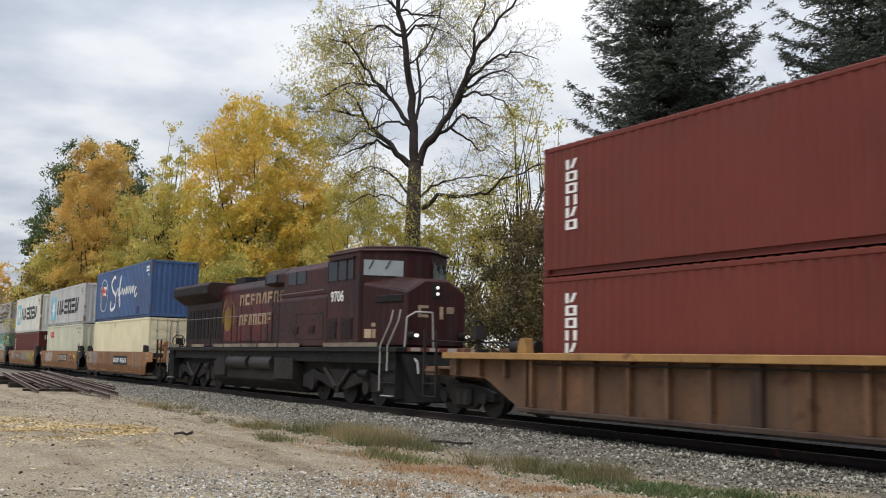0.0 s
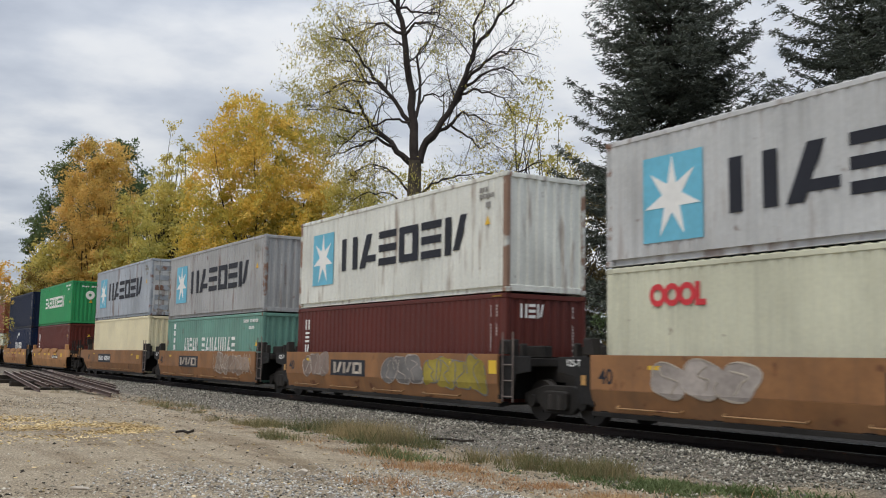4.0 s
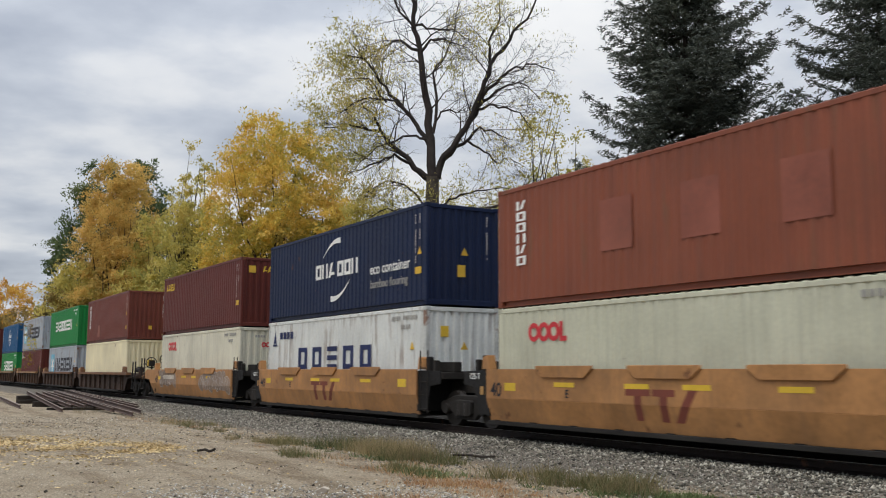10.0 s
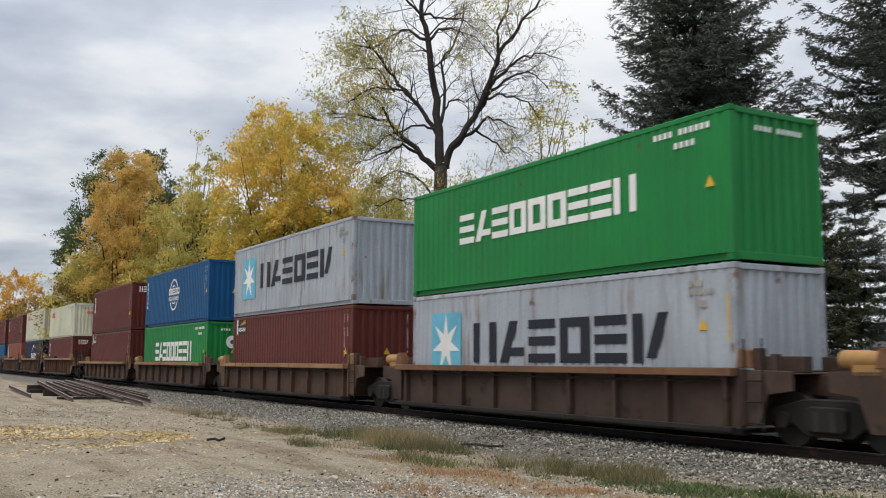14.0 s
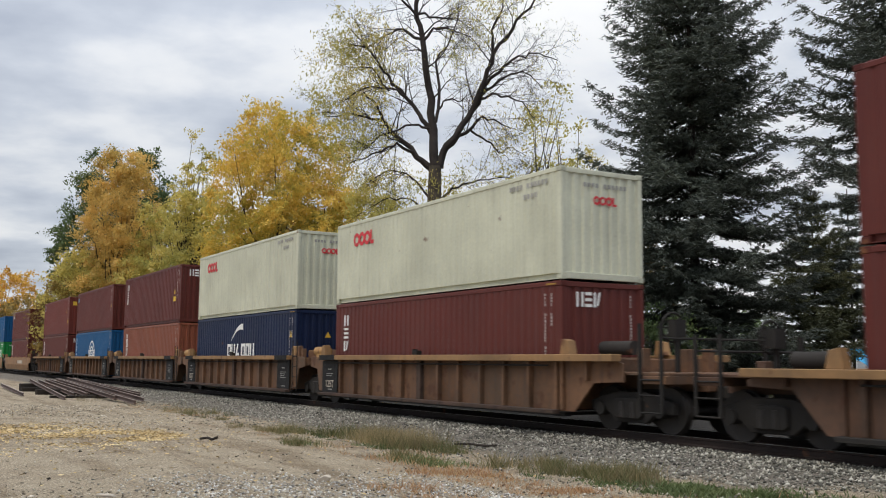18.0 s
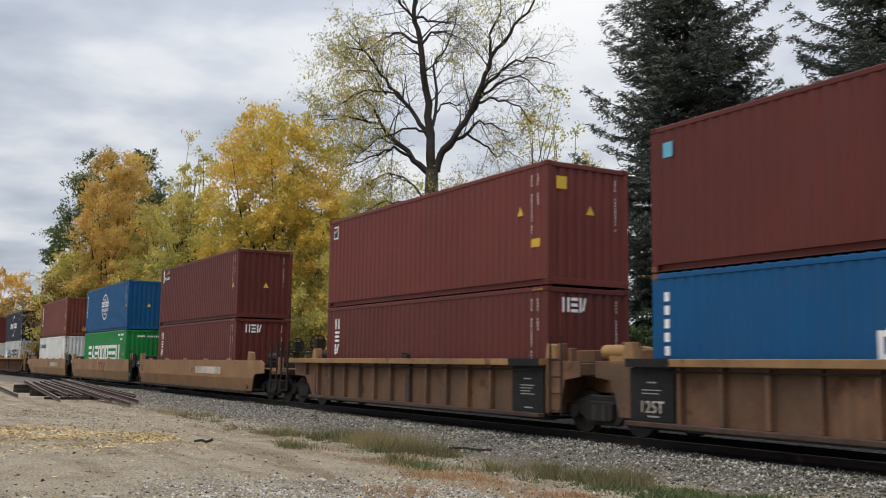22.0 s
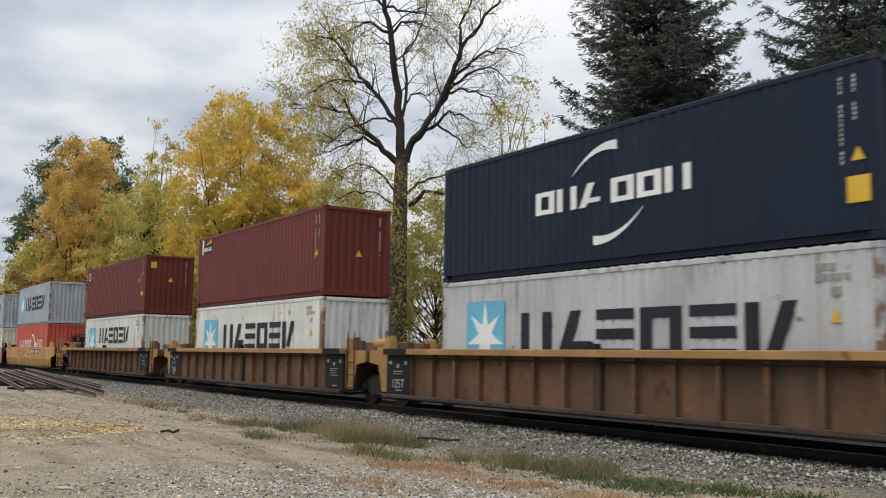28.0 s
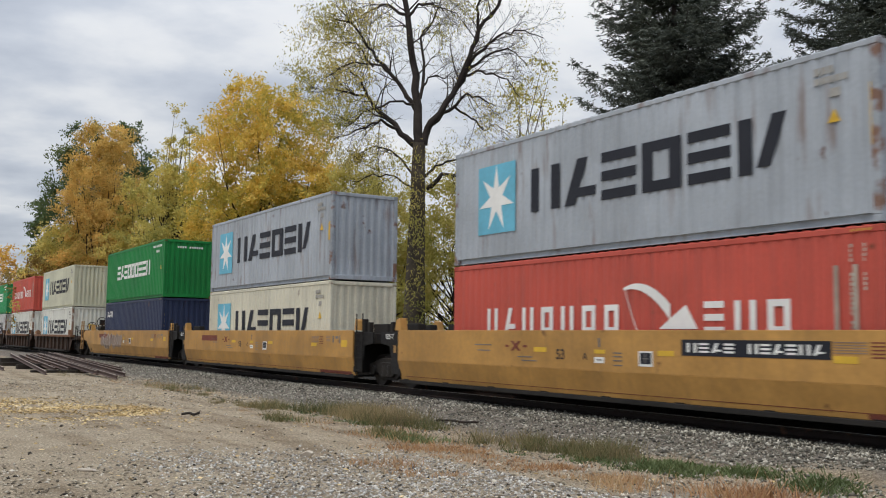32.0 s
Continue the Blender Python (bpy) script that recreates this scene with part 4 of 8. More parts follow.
def cut_flat(poly, z, keep_up):
    """The piece of an outline above or below a height."""
    out = []
    for (x0, z0), (x1, z1) in zip(poly, poly[1:] + poly[:1]):
        if (z0 >= z) == keep_up or z0 == z:
            out.append((x0, z0))
        if (z0 - z) * (z1 - z) < 0:
            out.append((x0 + (x1 - x0) * (z - z0) / (z1 - z0), z))
    return out


KNEE = 0.80


def upper_side(a, z0, z1, left, right, sy):
    return Geo().prism(cut_flat(side_outline(a, z0, z1, left, right), KNEE, True), sy * SY, sy * (SY - 0.05))


def lower_side(a, z0, z1, left, right, sy):
    """The skirt below the knee leans inwards."""
    g = Geo()
    low = cut_flat(side_outline(a, z0, z1, left, right), KNEE, False)
    n = len(low)
    lean = [(KNEE - z) * 0.25 for x, z in low]
    return g.add([(x, sy * (SY - l), z) for (x, z), l in zip(low, lean)] + [(x, sy * (SY - 0.05 - l), z) for (x, z), l in zip(low, lean)],
                 [tuple(range(n)), tuple(range(2 * n - 1, n - 1, -1))] + [(i, i + n, (i + 1) % n + n, (i + 1) % n) for i in range(n)])


def on_side(g, poly, y, thick=0.004):
    """A painted patch that follows the side over its knee and down the skirt."""
    for up in (True, False):
        q = cut_flat(poly, KNEE, up)
        if len(q) > 2 and max(z for x, z in q) - min(z for x, z in q) > 0.004:
            k = len(g.v)
            g.prism(q, y - thick, y)
            g.v[k:] = [(a, b + max(0.0, KNEE - c) * 0.25, c) for a, b, c in g.v[k:]]
    return g


def car_marks(car, name, polys, ink, y=-SY - 0.001):
    draw = (lambda g, p: g.prism(p, y - 0.004, y)) if name == "stencil_line" else (lambda g, p: on_side(g, p, y))
    if name in ("emblem_bar", "reflector", "number_board", "stencil_line"):
        for p in polys:
            ob = part(name, draw(Geo(), p), INK[ink], car)
        return ob
    g = Geo()
    for p in polys:
        draw(g, p)
    ob = part(name, g, INK[ink], car)
    if len(polys) > 3:
        ob["kind"] = "stuff"
    return ob


def bubbles(car, x0, x1, z0, z1, count, fill, seed, line="graffiti"):
    """Sprayed graffiti: overlapping rounded fills, worn outlines and a few loose strokes."""
    rnd = random.Random(seed)
    g, rim = Geo(), Geo()
    w = (x1 - x0) / count
    for i in range(count):
        cx, cz = x0 + w * (i + 0.5), (z0 + z1) / 2 + rnd.uniform(-0.06, 0.06)
        rx, rz = w * rnd.uniform(0.50, 0.64), (z1 - z0) / 2 * rnd.uniform(0.75, 1.05)
        lean, p1, p2 = rnd.uniform(-0.3, 0.3), rnd.uniform(0, 6), rnd.uniform(0, 6)
        pts = []
        for k in range(26):
            a = k * math.tau / 26
            q = (abs(math.cos(a)) ** 3 + abs(math.sin(a)) ** 3) ** (-1 / 3) * (1 + 0.10 * math.sin(2 * a + p1) + 0.07 * math.sin(4 * a + p2))
            pts.append((cx + rx * q * math.cos(a) + lean * math.sin(a) * rz, cz + rz * q * math.sin(a)))
        on_side(g, pts, -SY - 0.001, 0.003 + 0.0008 * i)
        for k in range(26):
            n = (k + 1) % 26
            if math.sin(k * 0.55 + p1) > -0.55:
                (ax, az), (bx, bz) = pts[k], pts[n]
                d = 0.93 + 0.03 * math.sin(k * 0.9 + p2)
                on_side(rim, [(ax, az), (bx, bz), (cx + (bx - cx) * d, cz + (bz - cz) * d), (cx + (ax - cx) * d, cz + (az - cz) * d)], -SY - 0.001, 0.012)
        way = [(cx + rx * rnd.uniform(-0.5, 0.5), cz + rz * (0.7 - 0.35 * k) + rnd.uniform(-0.05, 0.05)) for k in range(5)]
        for q in ribbon(0.025, *way):
            on_side(rim, q, -SY - 0.001, 0.012)
    part("graffiti", g, INK[fill], car, "faded spray-painted letters")["kind"] = "stuff"
    part("graffiti_outline", rim, INK[line], car)["kind"] = "stuff"


def scrawl(car, x0, x1, z0, z1, seed, ink="graffiti", width=0.022):
    """Thin looping spray lines with no fill."""
    rnd = random.Random(seed)
    g = Geo()
    for row in range(2):
        n = int((x1 - x0) / 0.14)
        zc = z0 + (z1 - z0) * (0.28 + 0.45 * row)
        way = [(x0 + (x1 - x0) * k / n + rnd.uniform(-0.1, 0.1), zc + (0.5 - k % 2) * (z1 - z0) * rnd.uniform(0.3, 0.55)) for k in range(n + 1)]
        for q in ribbon(width, *way):
            on_side(g, q, -SY - 0.001)
    part("graffiti_scrawl", g, INK[ink], car, "thin pale spray scrawl")["kind"] = "stuff"


def well_car(u, kind, left, right, gap_left, gap_right):
    """One unit of a well car, centred on its boxes. left, right: 'joint' (shares a truck with the next unit) or 'coupler'."""
    a, paint, chord, z1, z0, ribs = KIND[kind]
    if u in (14, 15, 16):  # the cleaner end of the dark set
        paint, chord = STEEL_RUSTY, CHORD_DULL
    far = 1.3 if kind == "lead" else 0.0
    ea = a + far
    car = thing("well_car", CAR_TEXT[kind], "freight car", "well cars of the train")
    for sy in (-1, 1):
        if not ribs:
            part("side_sill", kept(("side_sill", kind, left, right, sy), lambda: upper_side(a, z0, z1, left, right, sy), 0.006), paint, car)
            part("side_skirt", kept(("side_skirt", kind, left, right, sy), lambda: lower_side(a, z0, z1, left, right, sy), 0.006), paint, car)
            part("bottom_flange", kept(("bottom_flange", kind, sy), lambda: Geo().box(-a, a, min(sy * (SY - 0.22), sy * (SY - 0.05)), max(sy * (SY - 0.22), sy * (SY - 0.05)), z0 - 0.09, z0 - 0.002), 0.006), GRIME, car)
        else:
            o = side_outline(a, z0 + 0.06, z1 - 0.08, left, right, far)
            part("side_web", kept(("side_web", kind, left, right, sy), lambda: Geo().prism(o, sy * (SY - 0.14), sy * (SY - 0.18))), paint, car)
            e0, e1 = (a if left == "joint" else ea + 1.9), (a if right == "joint" else ea + 1.9)
            part("top_chord", kept(("top_chord", kind, left, right, sy), lambda: Geo().box(-e0, e1, sy * SY - 0.13, sy * SY + 0.13, z1 - 0.15, z1), 0.012), chord, car)
            part("bottom_chord", kept(("bottom_chord", kind, sy), lambda: Geo().box(-a, a, sy * SY - 0.16, sy * SY + 0.02, z0, z0 + 0.09), 0.01), STEEL_DARK if kind != "dark" else GRIME, car)
            part("brake_pipe", kept(("brake_pipe", kind, sy), lambda: Geo().rod((-a + 0.4, sy * SY, z1 - 0.24), (a - 0.4, sy * SY, z1 - 0.24), 0.022, 6), 0, True), GRIME, car)
            rib = kept(("rib", kind, sy), lambda: Geo().prism([(-0.05, z0 + 0.09), (0.05, z0 + 0.09), (0.05, z1 - 0.15), (-0.05, z1 - 0.15)], sy * (SY - 0.15), sy * (SY - 0.01)), 0.008)
            post = kept(("post", kind, sy), lambda: Geo().prism([(-0.11, z0 + 0.09), (0.11, z0 + 0.09), (0.11, z1 - 0.15), (-0.11, z1 - 0.15)], sy * (SY - 0.15), sy * (SY - 0.02)), 0.008)
            stub = kept(("stub", kind, sy), lambda: Geo().prism([(-0.05, 1.03), (0.05, 1.03), (0.05, z1 - 0.15), (-0.05, z1 - 0.15)], sy * (SY - 0.15), sy * (SY - 0.01)), 0.008)
            step = 1.03 if kind != "dark" else 1.5
            for i in range(-9, 10):
                x = i * step + 0.06
                if -e0 + 0.2 < x < e1 - 0.2:
                    short = x < -a - 0.1 or x > a + 0.1
                    part("rib", stub if short else rib if i else post, paint if i else STEEL_DARK, car, at=pose(x, 0, 0))
    part("well_floor", kept(("well_floor", kind), lambda: _floor(a, z0)), BLACK, car)
    for sx, end, gap in ((-1, left, gap_left), (1, right, gap_right)):
        part("end_bulkhead", kept(("end_bulkhead", kind, sx), lambda: Geo().box(sx * a - 0.05, sx * a + 0.05, -SY + 0.06, SY - 0.06, z0 + 0.1, z1 - 0.05)), paint if ribs else BLACK, car)
        for sy in (-1, 1):
            part("corner_guide", kept(("corner_guide", kind, sx, sy), lambda: Geo().prism([(sx * (a - 0.05), z1), (sx * (a + 0.30), z1), (sx * (a + 0.22), z1 + 0.30), (sx * (a + 0.02), z1 + 0.34)], sy * (SY - 0.28), sy * (SY - 0.06)), 0.01), chord if kind != "brown" else GRIME, car)
        reach = gap / 2 - 0.08 if end == "joint" else 3.3 + far
        part("end_beam", kept(("end_beam", kind, sx, round(reach, 1)), lambda: _end_beam(sx, a, reach, z1, end), 0.02), GRIME if not ribs else paint, car)
        if end == "joint":
            panel = CHORD if kind == "rib53" else paint if ribs else BLACK
            for sy in (-1, 1):
                part("end_panel", kept(("joint_panel", kind, sx, sy), lambda: _joint_panel(sx, sy, a, z0, z1), 0.01), panel, car)
            if sx > 0:
                part("ladder", kept(("ladder", kind), lambda: _ladder(a + 0.15, z0 + 0.05, z1 + 0.5), 0, True), DULLRAIL if kind == "brown" else GRIME, car)
                truck_parts(car, a + gap / 2)
            if sx < 0 and ribs:
                part("stacking_guide", kept(("stacking_guide", kind), lambda: Geo().rod((-a - 0.95, -SY + 0.22, z1 + 0.14), (-a - 0.05, -SY + 0.22, z1 + 0.14), 0.15, 12).box(-a - 0.7, -a - 0.2, -SY + 0.08, -SY + 0.36, z1 - 0.1, z1 + 0.06), 0.0, True), CHORD, car)
            elif sx < 0 and not ribs:
                part("sticker", Geo().box(-a - 0.36, -a - 0.22, -SY + 0.060, -SY + 0.067, z1 - 0.62, z1 - 0.42), INK["plate"], car, "small yellow sticker")
                part("lettering", letters("125-T", 0.20), INK["white"], car, at=pose(-a - 0.62, -SY + 0.068, z1 - 0.18))
        else:
            truck_parts(car, sx * (ea + 1.75))
            part("end_platform", kept(("end_platform", kind, sx), lambda: _platform(sx, ea, z1), 0.01), paint, car)
            part("end_ladder", kept(("end_ladder", kind, sx), lambda: _end_ladder(sx, ea, z1), 0, True), CHORD if kind in ("rib53", "yellow53") else GRIME, car)
            part("brake_wheel", kept(("brake_wheel", kind, sx), lambda: _wheel(sx, ea, z1), 0, True), GRIME, car)
            if kind == "dark" and sx > 0:
                part("brake_housing", kept(("brake_housing", sx), lambda: Geo().box(sx * (a + 2.12) - 0.11, sx * (a + 2.12) + 0.11, -0.55, -0.25, z1 + 0.36, z1 + 0.72), 0.02), INK["yellow"], car, "yellow brake gear housing")
            part("air_reservoir", kept(("air_reservoir", kind, sx), lambda: Geo().rod((sx * (a + 0.5), -0.7, z1 + (0.30 if kind == "brown" else 0.14)), (sx * (a + 1.5), -0.7, z1 + (0.30 if kind == "brown" else 0.14)), 0.24 if kind == "brown" else 0.15, 16), 0.0, True), STEEL_BROWN if kind == "brown" else GRIME, car)
            part("coupler", kept(("coupler", kind, sx), lambda: Geo().box(min(sx * (ea + 2.9), sx * (ea + 3.95)), max(sx * (ea + 2.9), sx * (ea + 3.95)), -0.14, 0.14, 0.72, 0.98).box(min(sx * (ea + 3.7), sx * (ea + 4.1)), max(sx * (ea + 3.7), sx * (ea + 4.1)), -0.2, 0.2, 0.68, 1.02), 0.03), GRIME, car)
    rnd = random.Random(u)
    if kind == "tan":
        for x in (-3.1, -0.05, 3.0):
            part("hinged_guide", kept("hinged_guide", lambda: Geo().prism([(-1.0, 1.50), (-0.72, 1.30), (0.72, 1.30), (1.0, 1.50), (0.98, 1.56), (-0.98, 1.56)], -SY - 0.05, -SY - 0.002), 0.01), STEEL_TAN, car, at=pose(x, 0, 0))
        car_marks(car, "reflector", [rect(x - 0.35, x + 0.35, 1.10, 1.20) for x in (-3.1, -0.8, 0.8, 3.0)] + [rect(5.08, 5.56, 1.0, 1.22), rect(-5.36, -4.92, 0.99, 1.17)], "yellow")
        part("lettering", letters("40", 0.46), INK["black"], car, at=pose(-5.72, -SY - 0.004, 0.99))
        if u == 7:
            car_marks(car, "number_board", [rect(1.93, 4.11, 0.86, 1.08)], "black")
            car_marks(car, "number_lettering", flat(blocks(2.0, 2.9, 0.90, 1.04, 4) + blocks(3.05, 4.05, 0.90, 1.04, 6)), "white", -SY - 0.006)
            part("lettering", letters("A", 0.25), INK["black"], car, at=pose(1.6, -SY - 0.004, 0.97))
        elif u != 11:
            car_marks(car, "emblem_bar", [rect(-1.12, -0.42, 0.97, 1.10), rect(-0.87, -0.67, 0.49, 0.97), rect(-0.36, 0.24, 0.97, 1.10), rect(-0.16, 0.04, 0.49, 0.97), rect(0.20, 0.42, 0.49, 1.10, 0.40)], "darkred")
            part("lettering", letters("E", 0.25), INK["black"], car, at=pose(-3.0, -SY - 0.004, 0.95))
    if kind == "brown":
        b0, b1 = {2: (0.39, 3.42), 3: (0.35, 3.23), 4: (-2.72, -0.43), 5: (-3.05, -0.40), 6: (-3.26, -0.30)}[u]
        car_marks(car, "number_board", [rect(b0, b1, 0.80, 1.27)], "black")
        if u in (3, 4, 5):
            car_marks(car, "emblem_bar", flat(blocks(b0 + 0.2, b1 - 0.2, 0.87, 1.20, 3, fill=0.9, pattern="eed")), "dullwhite", -SY - 0.006)
        else:
            m = b0 + (b1 - b0) * 0.42
            car_marks(car, "number_lettering", flat(blocks(b0 + 0.12, m, 0.91, 1.15, 4, pattern="daae") + blocks(m + 0.25, b1 - 0.12, 0.91, 1.15, 6, pattern="abaaae")), "white", -SY - 0.006)
        car_marks(car, "reflector", [rect(x - 0.16, x + 0.16, 1.22, 1.30) for x in ((-4.4, 4.3) if u != 2 else (-3.9,))] + ([rect(5.2, 5.7, 1.05, 1.25) if u != 4 else rect(5.86, 6.18, 1.03, 1.34)] if u != 2 else []), "orange" if u != 4 else "yellow")
        part("lettering", letters("40", 0.42), INK["black"], car, at=pose(-5.75, -SY - 0.004, 1.05))
        for x in (-4.6, -1.9, 0.9, 3.7):
            part("grab_rail", kept("grab_rail", lambda: Geo().pipe([(-0.85, -SY + 0.08, 0.50), (-0.85, -SY + 0.0, 0.46), (0.85, -SY + 0.0, 0.46), (0.85, -SY + 0.08, 0.50)], 0.02, 6), 0, True), CHORD_DULL, car, at=pose(x, 0, 0))
        if u == 2:
            car_marks(car, "plate", [rect(-6.1, -5.65, 0.82, 1.44)], "plate", -SY)
            bubbles(car, -5.6, -3.5, 0.70, 1.46, 4, "greybubble", 2)
            scrawl(car, 4.5, 6.1, 0.62, 1.46, 8)
            car_marks(car, "placard", [rect(7.06, 7.5, 1.40, 1.44), rect(7.06, 7.5, 1.16, 1.20), rect(7.06, 7.10, 1.20, 1.40), rect(7.46, 7.50, 1.20, 1.40)], "dullwhite")
        elif u == 3:
            bubbles(car, -4.45, -2.0, 0.70, 1.42, 3, "graffiti", 3, "dullwhite")
            scrawl(car, 3.9, 5.4, 0.6, 1.2, 9, "black", 0.03)
        elif u == 4:
            bubbles(car, -4.8, -2.9, 0.70, 1.45, 3, "greybubble", 4)
            bubbles(car, 0.7, 2.75, 0.66, 1.46, 3, "slate", 14)
            bubbles(car, 2.95, 5.7, 0.56, 1.44, 4, "mustard", 24, "slate")
        elif u == 5:
            bubbles(car, 2.0, 5.6, 0.62, 1.42, 5, "bubble", 5)
            scrawl(car, 1.6, 5.8, 0.6, 1.45, 10, "dullwhite")
    if kind == "tan" and u == 11:
        bubbles(car, -5.1, -2.1, 0.62, 1.46, 5, "bubble", 11)
        bubbles(car, 1.7, 5.9, 0.55, 1.22, 7, "bubble", 12)
        bubbles(car, 2.3, 5.4, 1.0, 1.46, 5, "bubble", 13)
        car_marks(car, "faded_plate", [rect(-4.3, -2.4, 1.02, 1.22)], "dullwhite", -SY - 0.014)
    if kind == "brown53":
        car_marks(car, "number_board", [rect(1.75, 5.3, 0.92, 1.22)] if u != 23 else [rect(0.41, 1.08, 1.19, 1.31), rect(0.64, 0.85, 0.71, 1.19), rect(1.14, 1.72, 1.19, 1.31), rect(1.33, 1.54, 0.71, 1.19), rect(1.75, 1.98, 0.71, 1.31, 0.38)], "dullwhite" if u != 23 else "darkred")
        part("lettering", letters("53", 0.42), INK["black"], car, at=pose(-7.9, -SY - 0.004, 1.05))
        part("lettering", letters({22: "B", 23: "C", 24: "A"}[u], 0.25), INK["black"], car, at=pose(1.22 if u != 23 else -1.38, -SY - 0.004, 1.06))
        for i in range(5):
            part("hinged_guide", kept("small_guide", lambda: Geo().prism([(-0.12, z1 - 0.01), (0.12, z1 - 0.01), (0.10, z1 + 0.07), (-0.10, z1 + 0.07)], -SY - 0.02, -SY + 0.12), 0.01), STEEL_TAN, car, at=pose(-6.3 + i * 3.12, 0, 0))
    if u == 23:
        part("green_sheet", Geo().prism([(8.46, 1.02), (8.54, 0.98), (8.64, 0.80), (8.80, 0.60), (8.62, 0.52), (8.44, 0.58), (8.50, 0.80)], -SY + 0.04, -SY + 0.07), INK["green"], car, "torn bright green plastic sheet caught on the car's end")
    if kind == "yellow53":
        part("lettering", letters("53", 0.30), INK["black"], car, at=pose(-1.31, -SY - 0.004, 1.10))
        part("lettering", letters({28: "A", 29: "C", 30: "B"}[u], 0.2), INK["black"], car, at=pose(-0.5, -SY - 0.004, 1.08))
        car_marks(car, "number_board", [rect(2.21, 5.38, 1.16, 1.45)] if u == 28 else [rect(-6.0, -4.0, 1.2, 1.42)], "black" if u == 28 else "darkred")
        if u == 28:
            car_marks(car, "number_lettering", flat(blocks(2.35, 3.45, 1.22, 1.39, 4) + blocks(3.75, 5.25, 1.22, 1.39, 6)), "white", -SY - 0.006)
        if u == 30:
            bubbles(car, -5.5, -0.6, 0.6, 1.45, 7, "bubble", 30)
        over = -SY - 0.006
        car_marks(car, "placard", [rect(-0.21, 0.09, 0.96, 1.08)], "white")
        car_marks(car, "placard_text", [rect(-0.14, 0.03, 1.01, 1.04)], "grey", over)
        car_marks(car, "test_plate", [rect(1.09, 1.47, 0.93, 1.22)], "white")
        car_marks(car, "test_plate_field", [rect(1.13, 1.43, 0.98, 1.19)], "black", over)
        car_marks(car, "test_plate_text", [rect(1.26, 1.29, 1.0, 1.17), rect(1.17, 1.39, 1.07, 1.085)], "slate", -SY - 0.011)
        car_marks(car, "reflector", [rect(-2.24, -1.80, 1.15, 1.25), rect(-0.21, 0.12, 1.15, 1.23), rect(1.60, 2.02, 1.14, 1.24), rect(5.41, 5.84, 1.11, 1.22), rect(7.66, 8.05, 1.12, 1.32)], "orange")
        car_marks(car, "small_print", [rect(x0, x1, z - 0.012, z + 0.012) for x0, x1, z in ((-4.6, -3.9, 1.28), (-4.5, -3.95, 1.15), (-2.86, -2.3, 1.03), (-2.7, -2.14, 0.95), (0.36, 0.62, 1.17), (0.36, 0.62, 1.10), (0.36, 0.62, 1.02), (0.36, 0.62, 0.93))], "slate")
        car_marks(car, "small_print", [rect(5.42, 6.0, 1.42 - 0.04 * i, 1.435 - 0.04 * i) for i in range(5)] + [rect(6.57, 6.85, 1.43 - 0.05 * i, 1.45 - 0.05 * i) for i in range(4)], "greybubble")
        car_marks(car, "small_print", [rect(6.06, 6.32, 1.42 - 0.055 * i, 1.44 - 0.055 * i) for i in range(5)], "darkred")
        car_marks(car, "small_print", [rect(-0.09, -0.03, 1.28, 1.46), rect(7.03, 7.12, 1.24, 1.45), rect(7.51, 7.58, 1.23, 1.46), rect(7.25, 7.42, 1.36, 1.44)], "slate")
        car_marks(car, "cross_mark", [[(-3.13, 1.38), (-3.02, 1.38), (-2.73, 1.16), (-2.84, 1.16)], rect(-3.34, -3.2, 1.24, 1.29), rect(-2.66, -2.5, 1.24, 1.29)], "darkred")
        car_marks(car, "cross_mark", [[(-2.84, 1.38), (-2.73, 1.38), (-3.02, 1.16), (-3.13, 1.16)]], "darkred", over)
        car_marks(car, "seam", [rect(-8.2, 8.2, 0.372, 0.384)], "darkred")
        car_marks(car, "primer_patch", [rect(5.91, 8.2, 0.290, 0.368)], "darkred")
    if kind in ("rib", "rib53") and u:
        yb = -SY - 0.012
        for sx in [s for s, e in ((-1, left), (1, right)) if e == "joint"]:
            x = sx * (a - 0.62)
            part("stencil_panel", kept(("stencil_panel", kind, sx), lambda: Geo().box(x - 0.6, x + 0.6, -SY - 0.008, -SY + 0.0, z0 + 0.1, z1 - 0.17).box(x - 0.6, x + 0.6, -SY - 0.136, -SY + 0.136, z1 - 0.156, z1 + 0.006)), BLACK, car)
            car_marks(car, "stencil_line", [rect(x - 0.26, x + 0.26 - 0.07 * (i % 3), 0.98 - i * 0.065, 1.0 - i * 0.065) for i in range(2 if sx < 0 else 4)] + ([rect(x + q - 0.07, x + q + 0.07, 1.17, 1.26) for q in (-0.4, 0.4)] + [rect(x - 0.06, x + 0.06, 1.08, 1.18)] if kind == "rib53" else [rect(x - 0.12, x + 0.14, 1.12, 1.15)]) + [rect(x - 0.1 + 0.02 * i, x + 0.2, 0.48, 0.51) for i in range(1)], "grey", yb)
        if left == "joint":
            part("lettering", letters("125T", 0.32), INK["dullwhite"], car, at=pose(-(a - 0.62), yb, 0.66))
        if kind == "rib53":
            part("lettering", letters("53", 0.42), INK["darkred"], car, at=pose(a - 2.0, -SY + 0.135, 0.85))
        part("chord_lug", kept("chord_lug", lambda: Geo().box(-0.12, 0.12, -SY - 0.06, -SY + 0.1, z1, z1 + 0.12).box(-0.16, -0.10, -SY - 0.06, -SY + 0.1, z1, z1 + 0.16), 0.01), GRIME, car)
    return car


